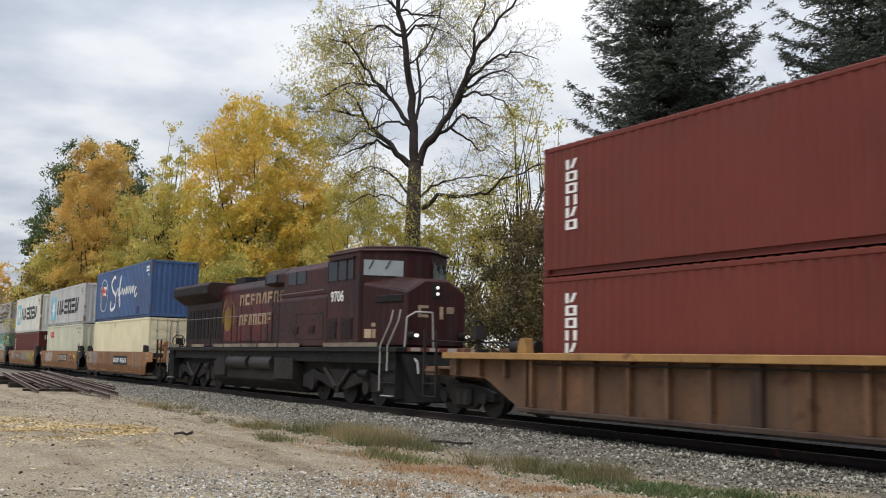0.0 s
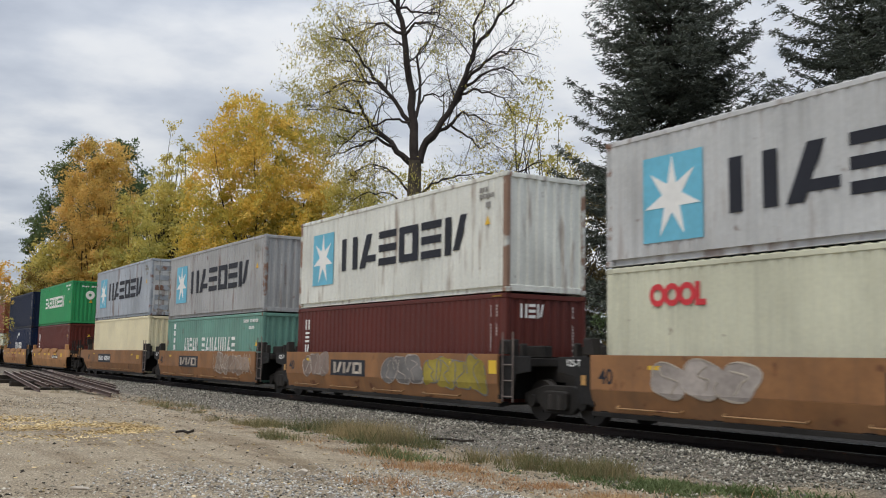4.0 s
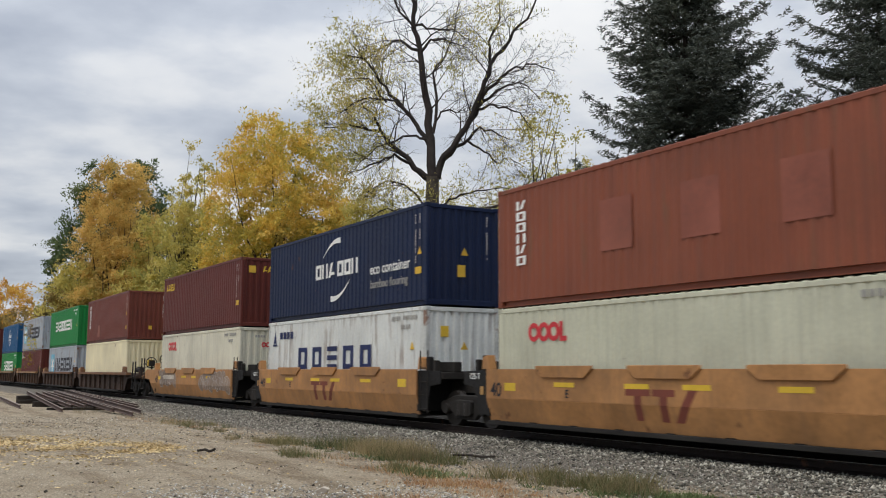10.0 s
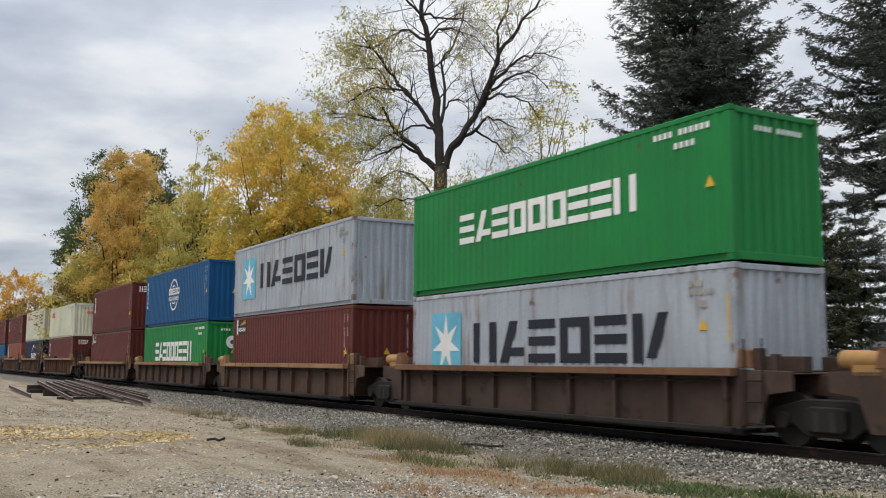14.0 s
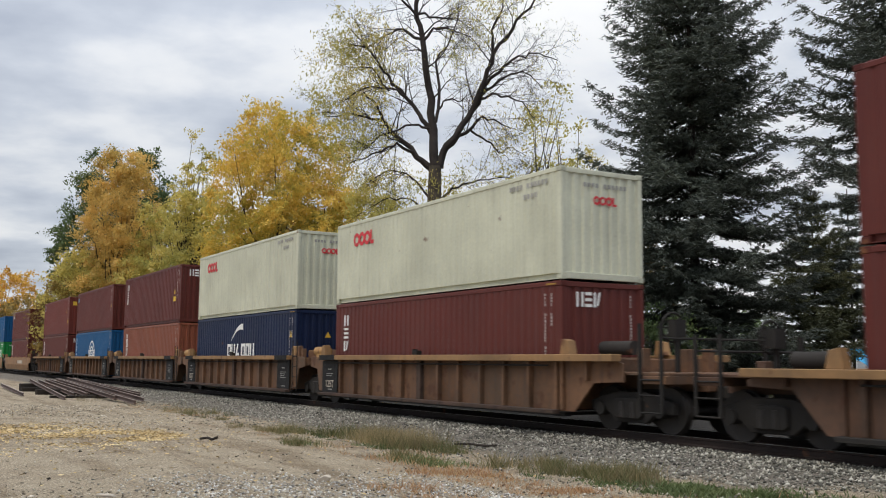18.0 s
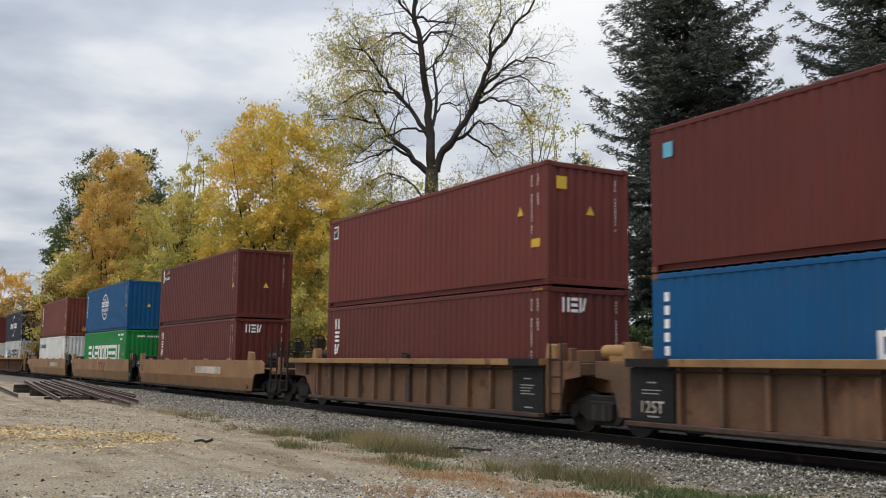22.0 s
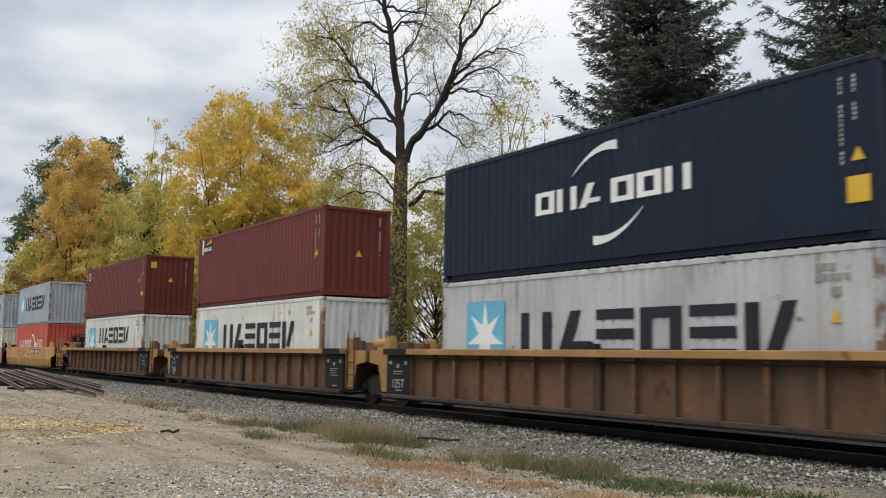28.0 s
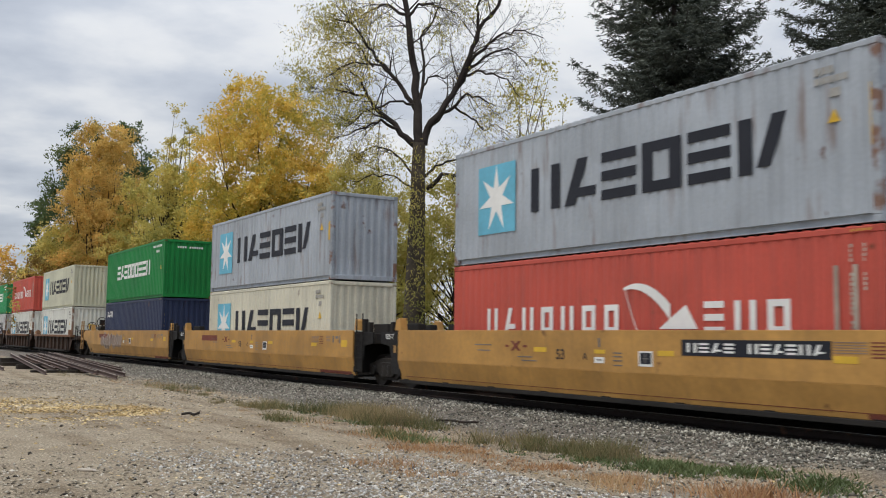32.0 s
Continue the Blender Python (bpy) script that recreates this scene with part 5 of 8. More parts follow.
def _floor(a, z0):
    g = Geo()
    for i in range(9):
        x = -a + 0.3 + i * (2 * a - 0.6) / 8
        g.box(x - 0.12, x + 0.12, -SY + 0.1, SY - 0.1, z0 - 0.05, z0 + 0.02)
    return g.box(-a, a, -SY + 0.14, -SY + 0.34, z0 - 0.06, z0 + 0.03).box(-a, a, SY - 0.34, SY - 0.14, z0 - 0.06, z0 + 0.03)


def _end_beam(sx, a, reach, z1, end):
    xs = sorted((sx * a, sx * (a + reach)))
    g = Geo().box(xs[0], xs[1], -0.45, 0.45, 0.85, 1.22)
    xs = sorted((sx * (a + 0.05), sx * (a + min(reach, 0.9))))
    g.box(xs[0], xs[1], -1.25, 1.25, 1.22, z1 - 0.08)
    if end == "joint":
        for y in (-0.75, 0.75):
            g.box(xs[0], xs[1], y - 0.12, y + 0.12, z1 - 0.08, z1 + 0.2)
        g.box(*sorted((sx * (a + 0.25), sx * (a + 0.42))), -1.38, -1.22, z1 - 0.08, z1 + 0.34)
        g.box(*sorted((sx * (a + 0.62), sx * (a + 0.75))), -1.38, -1.22, z1 - 0.08, z1 + 0.24)
    return g


def _joint_panel(sx, sy, a, z0, z1):
    p = [(sx * a, z0 + 0.12), (sx * a, z1 - 0.03), (sx * (a + 1.15), z1 - 0.05), (sx * (a + 1.15), z1 - 0.38), (sx * (a + 0.62), z1 - 0.45), (sx * (a + 0.42), z0 + 0.12)]
    return Geo().prism(p, sy * (SY - 0.08), sy * (SY - 0.13))


def _ladder(x, z0, z1):
    g = Geo()
    for dx in (0.02, 0.42):
        g.rod((x + dx, -SY + 0.03, z0), (x + dx, -SY + 0.03, z1), 0.018, 6)
    z = z0 + 0.12
    while z < z1 - 0.4:
        g.rod((x + 0.02, -SY + 0.02, z), (x + 0.42, -SY + 0.02, z), 0.016, 6)
        z += 0.36
    return g


def _platform(sx, a, z1):
    xs = sorted((sx * (a + 0.9), sx * (a + 3.2)))
    g = Geo().box(xs[0], xs[1], -1.35, 1.35, 1.16, 1.22)
    xs = sorted((sx * (a + 2.55), sx * (a + 3.2)))
    g.box(xs[0], xs[1], -1.45, 1.45, 1.0, 1.16)
    for y in (-0.9, 0.3, 0.9):
        x = sx * (a + 2.0)
        g.box(x - 0.1, x + 0.1, y - 0.1, y + 0.1, 1.22, z1 + 0.12)
    return g


def _end_ladder(sx, a, z1):
    g, x0, x1 = Geo(), sx * (a + 2.5), sx * (a + 3.1)
    for x in (x0, x1):
        g.box(x - 0.028, x + 0.028, -1.49, -1.43, 0.45, z1 + 0.60)
    for z in (0.45, 0.78, 1.08):
        g.rod((x0, -1.47, z), (x1, -1.47, z), 0.02, 6)
    return g.rod((x1, -1.4, z1 + 0.3), (x1, 1.4, z1 + 0.3), 0.025, 6).box(x1 - 0.04, x1 + 0.04, 1.36, 1.44, 0.6, z1 + 0.6)


def _wheel(sx, a, z1):
    g, x, z = Geo(), sx * (a + 2.3), z1 + 0.55
    pts = [(x + 0.02, -0.4 + 0.30 * math.cos(i * math.tau / 14), z + 0.30 * math.sin(i * math.tau / 14)) for i in range(15)]
    g.pipe(pts, 0.025, 6)
    for i in range(4):
        q = i * math.tau / 8
        g.rod((x + 0.02, -0.4 + 0.29 * math.cos(q), z + 0.29 * math.sin(q)), (x + 0.02, -0.4 - 0.29 * math.cos(q), z - 0.29 * math.sin(q)), 0.015, 5)
    return g.box(x + 0.03, x + 0.25, -0.55, -0.25, z - 0.2, z + 0.15).box(x + 0.1, x + 0.18, -0.44, -0.36, 1.2, z)


SETS = ((0,), (2, 3, 4, 5, 6), (7, 8, 9, 10, 11), (12, 13, 14, 15, 16), (17, 18, 19, 20, 21), (22, 23, 24), (25, 26, 27), (28, 29, 30), (31, 32, 33))
for units in SETS:
    for i, u in enumerate(units):
        place, kind = RIDES[u][0], RIDES[u][1]
        a = KIND[kind][0]
        gl = (place - RIDES[units[i + 1]][0] - 2 * a) if i + 1 < len(units) else 3.0
        gr = (RIDES[units[i - 1]][0] - place - 2 * a) if i else 3.0
        last_joint = i + 1 < len(units) or u == 33
        ob = well_car(u, kind, "joint" if last_joint else "coupler", "joint" if i else "coupler", gl, gr)
        ob.matrix_basis = pose(place + HL, TRACK_Y, 0)
        MOVING.append((ob, place + HL, 0))

# ---- the mid-train locomotive ----
def locomotive():
    """A six-axle diesel, x forward, its middle at the origin."""
    lo = thing("locomotive", "grimy dark red diesel locomotive with lit headlights", "locomotive")
    plan = [(4.9, -1.52), (7.10, -1.52), (7.98, -0.40), (7.98, 0.40), (7.10, 1.52), (4.9, 1.52)]

    def upright(pts, z0, z1, g=None):
        g = g or Geo()
        n = len(pts)
        return g.add([(x, y, z0) for x, y in pts] + [(x, y, z1) for x, y in pts], [tuple(range(n - 1, -1, -1)), tuple(range(n, 2 * n))] + [(i, (i + 1) % n, (i + 1) % n + n, i + n) for i in range(n)])

    part("underframe", Geo().box(-12.1, 9.2, -1.05, 1.05, 0.75, 1.60).box(-12.2, 9.45, -1.55, 1.55, 1.58, 1.72).box(-12.0, 9.1, -1.40, 1.40, 1.25, 1.60), BLACK, lo, bevel=0.015)
    for x0, x1 in ((-11.9, -10.4), (-8.57, -6.91), (-5.73, -4.53), (-4.42, -2.60), (-2.48, -0.95), (-0.82, 0.95), (1.1, 2.9), (4.76, 8.34)):
        part("sill_stripe", Geo().box(x0, x1, -1.562, -1.545, 1.725, 1.85), SILL, lo, "dirty cream sill stripe")
    cab = part("cab", upright(plan, 1.74, 4.56), LOCO_RED, lo, bevel=0.04)
    part("cab_roof", upright([(4.8, -1.30), (7.0, -1.30), (7.85, -0.4), (7.85, 0.4), (7.0, 1.30), (4.8, 1.30)], 4.60, 4.74, upright([(4.8, -1.55), (7.16, -1.55), (8.08, -0.42), (8.08, 0.42), (7.16, 1.55), (4.8, 1.55)], 4.52, 4.62)), LOCO_ROOF, cab, bevel=0.04)
    for sy in (-1, 1):
        for x0, x1 in ((4.96, 5.60), (5.68, 6.20), (6.34, 6.68)):
            part("side_window", Geo().box(x0, x1, sy * 1.525 - 0.01, sy * 1.525 + 0.01, 3.76, 4.34), GLASS_DARK, cab)
        for x0 in (4.92, 5.61, 6.23, 6.70):
            part("window_post", Geo().box(x0 - 0.022, x0 + 0.022, sy * 1.53 - 0.014, sy * 1.53 + 0.014, 3.72, 4.37), LOCO_DARK, cab)
        a, b = Vector((7.17, sy * 1.43, 0)), Vector((7.90, sy * 0.50, 0))
        out = Vector((0.79, sy * 0.62, 0)) * 0.02
        p, q = a + out, b + out
        pane = Geo().add([(p.x, p.y, 3.84), (q.x, q.y, 3.80), (q.x, q.y, 4.26), (p.x, p.y, 4.30), (a.x, a.y, 3.84), (b.x, b.y, 3.80), (b.x, b.y, 4.26), (a.x, a.y, 4.30)],
                         [(0, 1, 2, 3), (7, 6, 5, 4), (0, 4, 5, 1), (1, 5, 6, 2), (2, 6, 7, 3), (3, 7, 4, 0)])
        # near pane is painted pale to stand in for the sky's reflection
        w = part("windshield", pane, GLASS_SKY if sy < 0 else GLASS_DARK, cab, "pale sky-reflecting windshield" if sy < 0 else "dark windshield")
        for f in (0.25, 0.68):
            c = p.lerp(q, f) + out
            e = p.lerp(q, f - 0.12) + out
            part("wiper", Geo().rod((c.x, c.y, 4.28), (e.x, e.y, 4.02), 0.014, 5), BLACK, w)
        part("cab_awning", Geo().box(5.15, 6.8, sy * 1.55 - 0.06, sy * 1.55 + 0.06, 4.38, 4.42), LOCO_DARK, cab)
    # low nose: widest at the cab, sloping down and in
    f0, f1 = 7.2, 9.0
    part("nose", Geo().add([(f0, -1.48, 1.74), (f0, 1.48, 1.74), (f0, 1.48, 3.60), (f0, -1.48, 3.60), (f0, -0.7, 3.88), (f0, 0.7, 3.88), (f1, -0.98, 1.74), (f1, 0.98, 1.74), (f1, 0.98, 3.30), (f1, -0.98, 3.30), (f1, -0.40, 3.66), (f1, 0.40, 3.66)],
         [(0, 3, 4, 5, 2, 1), (6, 7, 8, 11, 10, 9), (0, 6, 9, 3), (3, 9, 10, 4), (4, 10, 11, 5), (5, 11, 8, 2), (2, 8, 7, 1), (0, 1, 7, 6)]), LOCO_RED, lo, bevel=0.05)
    for z in (3.44, 3.26):
        part("headlight", Geo().rod((8.98, 0.0, z), (9.06, 0.0, z), 0.045, 14), LAMP, lo, "lit round headlight")
    part("headlight_housing", Geo().box(8.97, 9.04, -0.14, 0.14, 3.14, 3.56), BLACK, lo, bevel=0.02)
    for y in (-0.85, 0.85):
        part("ditch_light", Geo().rod((9.29, y, 2.05), (9.37, y, 2.05), 0.05, 14), LAMP, lo, "lit round ditch light")
        part("ditch_light_housing", Geo().rod((8.98, y, 2.05), (9.31, y, 2.05), 0.11, 14), BLACK, lo)
    for pts in ([(-0.62, 2.46), (-0.28, 2.46), (-0.28, 2.54), (-0.52, 2.54), (-0.52, 2.72), (-0.28, 2.72), (-0.28, 2.80), (-0.62, 2.80)], [(0.10, 2.42), (0.22, 2.42), (0.22, 2.78), (0.10, 2.78)], [(0.34, 2.58), (0.58, 2.60), (0.58, 2.78), (0.34, 2.78)]):
        g = Geo()
        n = len(pts)
        g.add([(9.002, y, z + 0.12) for y, z in pts] + [(9.01, y, z + 0.12) for y, z in pts], [tuple(range(n - 1, -1, -1)), tuple(range(n, 2 * n))] + [(i, (i + 1) % n, (i + 1) % n + n, i + n) for i in range(n)])
        part("nose_emblem", g, FADED, lo, "worn pale emblem")
    part("number_board", Geo().add([(7.8, -1.36, 3.0), (8.85, -1.07, 3.0), (8.85, -1.07, 3.22), (7.8, -1.36, 3.22), (7.8, -1.28, 3.0), (8.85, -0.99, 3.0), (8.85, -0.99, 3.22), (7.8, -1.28, 3.22)], [(0, 1, 2, 3), (7, 6, 5, 4), (0, 4, 5, 1), (1, 5, 6, 2), (2, 6, 7, 3), (3, 7, 4, 0)]), BLACK, lo, bevel=0.02)
    part("nose_stripe", Geo().box(9.40, 9.48, -1.2, 1.2, 1.60, 1.72), INK["darkred"], lo, "red and white pilot stripe")
    for i in range(4):
        part("nose_stripe", Geo().box(9.48, 9.487, -1.1 + 0.6 * i, -0.8 + 0.6 * i, 1.61, 1.71), INK["dullwhite"], lo)
    # equipment cabinet behind the cab, then the long hood and the radiator house
    part("equipment_cabinet", Geo().cross([(-1.50, 1.74), (-1.50, 3.30), (-1.20, 3.52), (1.20, 3.52), (1.50, 3.30), (1.50, 1.74)], 0.95, 4.85), LOCO_RED, lo, bevel=0.03)
    part("blower_cabinet", Geo().cross([(-1.36, 3.40), (-1.36, 4.26), (-1.12, 4.50), (1.12, 4.50), (1.36, 4.26), (1.36, 3.40)], 0.95, 4.85), LOCO_RED, lo, bevel=0.03)
    part("intake_hood", Geo().cross([(-0.96, 3.92), (-1.34, 3.98), (-1.34, 4.30), (-1.12, 4.52), (1.12, 4.52), (1.34, 4.30), (1.34, 3.98), (0.96, 3.92)], -0.95, 0.94), LOCO_DARK, lo, "sooty dark intake hood", bevel=0.03)
    for x0, x1, z0, z1 in ((1.4, 2.05, 3.84, 4.26), (2.15, 2.85, 3.84, 4.26), (-0.64, 0.27, 4.02, 4.28)):
        part("intake_opening", Geo().box(x0, x1, -1.376, -1.34, z0, z1), GLASS_DARK, lo, "dark intake opening")
    for x0, x1, z0, z1 in ((2.45, 4.6, 2.78, 2.80), (2.45, 4.6, 1.95, 1.97), (2.43, 2.46, 1.95, 2.80), (4.58, 4.61, 1.95, 2.80), (0.95, 0.98, 1.85, 3.25)):
        part("door_seam", Geo().box(x0, x1, -1.506, -1.498, z0, z1), BLACK, lo)
    part("long_hood", Geo().cross([(-0.92, 1.74), (-0.92, 4.02), (-0.70, 4.30), (0.70, 4.30), (0.92, 4.02), (0.92, 1.74)], -11.4, 0.94), LOCO_RED, lo, bevel=0.03)
    part("radiator_house", Geo().cross([(-0.95, 3.62), (-1.50, 3.98), (-1.50, 4.34), (-1.38, 4.45), (1.38, 4.45), (1.50, 4.34), (1.50, 3.98), (0.95, 3.62)], -11.75, -6.9), LOCO_DARK, lo, bevel=0.03)
    part("radiator_grille", Geo().box(-11.75, -6.9, -1.512, -1.50, 4.02, 4.30), BLACK, lo)
    part("exhaust_stack", Geo().box(-6.4, -5.2, -0.5, 0.5, 4.30, 4.62), BLACK, lo, bevel=0.03)
    part("roof_fan", Geo().rod((-3.6, 0, 4.30), (-3.6, 0, 4.5), 0.55, 18), BLACK, lo)
    part("dark_panel", Geo().box(-11.4, -6.6, -0.935, -0.92, 1.9, 3.7), LOCO_DARK, lo, "sooty hood doors")
    for i in range(9):
        part("vent", Geo().box(-11.1 + i * 0.5, -10.78 + i * 0.5, -0.955, -0.935, 2.1, 3.35), BLACK, lo)
    for i in range(5):
        part("hood_door", Geo().box(-6.4 + i * 1.08, -5.42 + i * 1.08, -0.937, -0.92, 1.95, 3.85), LOCO_RUBBED, lo, bevel=0.006)
    for x0, x1, z0, z1 in ((2.13, 2.65, 2.14, 2.40), (3.50, 3.94, 2.16, 2.40), (4.88, 5.62, 1.96, 2.60), (5.94, 6.70, 1.96, 2.60)):
        y = -1.525 if x0 > 4.8 else -1.505
        v = part("louvre_panel", Geo().box(x0, x1, y - 0.012, y, z0, z1), LOCO_DARK, lo)
        for i in range(int((z1 - z0) / 0.075)):
            part("louvre", Geo().box(x0 + 0.04, x1 - 0.04, y - 0.03, y - 0.012, z0 + 0.03 + i * 0.075, z0 + 0.065 + i * 0.075), LOCO_DARK, v)
    # painted marks on the hood
    forms = ["arch", "hook", "flag", "arch", "wedge", "flag", "arch", "hook", "arch", "flag", "wedge", "arch", "hook", "arch", "flag"]
    upper_row = [rect(x, x + 0.44, 3.37, 3.79) for x in (-4.50, -3.92, -3.32, -2.74, -2.16, -1.56, -0.98, -0.40)]
    for p in upper_row + [rect(x, x + 0.38, 2.59, 3.01) for x in (-4.51, -4.0, -3.50, -3.02, -2.52, -2.06, -1.56)]:
        x0, x1, z0, z1 = p[0][0], p[1][0], p[0][1], p[2][1]
        form = forms.pop(0)
        bars = {"arch": [rect(x0, x0 + 0.12, z0, z1), rect(x1 - 0.12, x1, z0, z1), rect(x0 + 0.12, x1 - 0.12, z1 - 0.1, z1)],
                "hook": [rect(x0, x0 + 0.13, z0, z1), rect(x0 + 0.13, x1, z1 - 0.1, z1), rect(x0 + 0.13, x1, z0, z0 + 0.1)],
                "wedge": [[(x0 + 0.11, z0), (x1 - 0.13, z1), (x0 + 0.13, z1), (x0, z0)], rect(x1 - 0.13, x1, z0, z1)],
                "post": [rect(x0 + 0.1, x0 + 0.26, z0, z1)],
                "flag": [rect(x0, x0 + 0.13, z0, z1), rect(x0 + 0.13, x1, z1 - 0.1, z1), rect(x0 + 0.13, x1 - 0.06, z0 + 0.15, z0 + 0.25)]}[form]
        g = Geo()
        for bar in bars:
            g.prism(bar, -0.946, -0.940)
        part("letter_block", g, FADED, lo)
    part("crest", Geo().prism([(-5.85 + 0.44 * math.cos(i * math.tau / 20), 2.86 + 0.50 * math.sin(i * math.tau / 20)) for i in range(20)], -0.946, -0.940), FADED_GOLD, lo, "faded golden crest")
    part("crest_rim", Geo().prism(ring(-5.82, 3.02, 0.72, 0.09, 20, -0.6, 1.1)[0], -0.944, -0.939).prism(ring(-5.82, 3.02, 0.72, 0.09, 20, 2.0, 3.7)[0], -0.944, -0.939), FADED_GOLD, lo, "worn golden crest rim")
    part("road_number", letters("9706", 0.46), INK["white"], lo, at=pose(5.62, -1.532, 3.25))
    for x0, x1, z0, z1 in ((7.34, 7.62, 1.98, 2.24), (7.66, 7.80, 1.98, 2.24), (7.62, 7.78, 2.31, 2.42)):
        ya, yb = -1.488 + 0.278 * (x0 - 7.2), -1.488 + 0.278 * (x1 - 7.2)
        part("notice", Geo().add([(x0, ya, z0), (x1, yb, z0), (x1, yb, z1), (x0, ya, z1), (x0, ya + 0.02, z0), (x1, yb + 0.02, z0), (x1, yb + 0.02, z1), (x0, ya + 0.02, z1)], [(0, 1, 2, 3), (7, 6, 5, 4), (0, 4, 5, 1), (1, 5, 6, 2), (2, 6, 7, 3), (3, 7, 4, 0)]), FADED, lo, "small pale notice")
    # tank, air reservoirs, trucks
    part("fuel_tank", Geo().cross([(-1.35, 0.55), (-1.35, 1.22), (1.35, 1.22), (1.35, 0.55), (0.9, 0.20), (-0.9, 0.20)], -6.2, 2.2), GRIME, lo, bevel=0.04)
    for x0, x1 in ((-4.2, -2.05), (-1.68, 0.32)):
        part("air_reservoir", Geo().rod((x0, -1.30, 1.16), (x1, -1.30, 1.16), 0.27, 20), RESERVOIR, lo, smooth=True)
    for x0, x1 in ((0.55, 2.2), (-5.5, -4.5)):
        part("battery_box", Geo().box(x0, x1, -1.48, -1.2, 0.62, 1.35), GRIME, lo, bevel=0.03)
    for cx in (5.25, -9.0):
        tr = part("truck", Geo().box(-2.5, 2.5, -0.8, 0.8, 0.62, 0.95), LOCO_TRUCK, lo, at=pose(cx, 0, 0), bevel=0.03)
        for sy in (-1, 1):
            part("side_frame", Geo().prism([(-2.75, 0.42), (-2.75, 0.82), (-2.0, 1.02), (-1.2, 0.86), (-0.6, 1.06), (0.6, 1.06), (1.2, 0.86), (2.0, 1.02), (2.75, 0.82), (2.75, 0.42), (2.2, 0.38), (1.5, 0.66), (0.5, 0.42), (-0.5, 0.42), (-1.5, 0.66), (-2.2, 0.38)], sy * 1.12 - 0.09, sy * 1.12 + 0.09), LOCO_TRUCK, tr, bevel=0.03)
            part("brake_strut", Geo().rod((-0.9, sy * 1.26, 1.05), (-0.1, sy * 1.26, 0.5), 0.07, 8).rod((0.9, sy * 1.26, 1.05), (0.1, sy * 1.26, 0.5), 0.07, 8), WHEEL, tr)
            part("brake_cylinder", Geo().rod((1.55, sy * 1.26, 0.95), (2.1, sy * 1.26, 0.95), 0.12, 12), LOCO_TRUCK, tr, smooth=True)
            for dx in (-1.92, 0, 1.92):
                part("bearing", Geo().rod((dx, sy * 1.1, 0.53), (dx, sy * 1.28, 0.53), 0.2, 14), LOCO_TRUCK, tr, smooth=True)
        for dx in (-1.92, 0, 1.92):
            wheel = part("wheelset", kept("loco_wheelset", lambda: wheelset_shape(0.53), 0, True), WHEEL, tr, at=pose(dx, 0, 0.53))
            WHEELS.append((wheel, dx, 0.53))
    # pilot, steps, couplers, handrails
    part("pilot", Geo().add([(8.95, -1.3, 0.2), (8.95, 1.3, 0.2), (9.68, 0.9, 0.2), (9.68, -0.9, 0.2), (8.95, -1.35, 1.55), (8.95, 1.35, 1.55), (9.42, 1.35, 1.55), (9.42, -1.35, 1.55)], [(3, 2, 1, 0), (4, 5, 6, 7), (0, 1, 5, 4), (2, 3, 7, 6), (1, 2, 6, 5), (3, 0, 4, 7)]), BLACK, lo, bevel=0.03)
    part("front_coupler", Geo().box(9.3, 9.90, -0.16, 0.16, 0.72, 1.0), GRIME, lo, bevel=0.04)
    part("rear_coupler", Geo().box(-13.0, -12.0, -0.16, 0.16, 0.72, 1.0), GRIME, lo, bevel=0.04)
    for x0, sx in ((8.55, 1), (-11.4, -1)):
        part("step_well", Geo().box(min(x0, x0 + 0.7 * sx), max(x0, x0 + 0.7 * sx), -1.45, -1.0, 0.30, 1.58), BLACK, lo)
        for i in range(4):
            z = 0.36 + 0.36 * i
            part("step", Geo().box(min(x0 + 0.02, x0 + 0.66 * sx), max(x0 + 0.02, x0 + 0.66 * sx), -1.54, -1.40, z, z + 0.025), RAILING if i == 0 else GRIME, lo)
    rail = [(-11.9, -1.5, 1.72), (-11.9, -1.5, 2.84), (-11.8, -1.5, 2.90), (0.15, -1.5, 2.90), (0.27, -1.5, 2.93), (0.74, -1.53, 3.47), (0.86, -1.54, 3.51), (4.7, -1.54, 3.53)]
    part("handrail", Geo().pipe(rail, 0.016, 6), DULLRAIL, lo, "thin pale handrail", smooth=True)
    for i in range(8):
        x = -11.0 + i * 1.56
        part("stanchion", Geo().rod((x, -1.5, 1.72), (x, -1.5, 2.90), 0.016, 6), LOCO_DARK, lo)
    for off in (0.0, 0.62):
        part("handrail", Geo().pipe([(8.5 + 0.7 * off, -1.54, 0.5 + 0.9 * off), (8.52 + 0.7 * off, -1.54, 1.75), (8.95 + 0.7 * off, -1.45, 2.45), (9.0 + 0.7 * off, -1.42, 2.75)], 0.022, 8), RAILING, lo, "white bent handrail", smooth=True)
    part("handrail", Geo().pipe([(9.3, -1.2, 1.72), (9.32, -1.15, 2.55), (9.36, -0.9, 2.70), (9.36, -0.35, 2.70), (9.36, -0.30, 1.72)], 0.025, 8), RAILING, lo, smooth=True)
    for pts in ([(-11.95, -1.5, 2.78), (-12.0, -1.53, 2.2), (-12.05, -1.54, 0.6)], [(-12.0, -1.53, 2.2), (-12.5, -1.45, 1.6), (-12.55, -1.44, 0.9)]):
        part("handrail", Geo().pipe(pts, 0.022, 8), RAILING, lo, "white bent handrail", smooth=True)
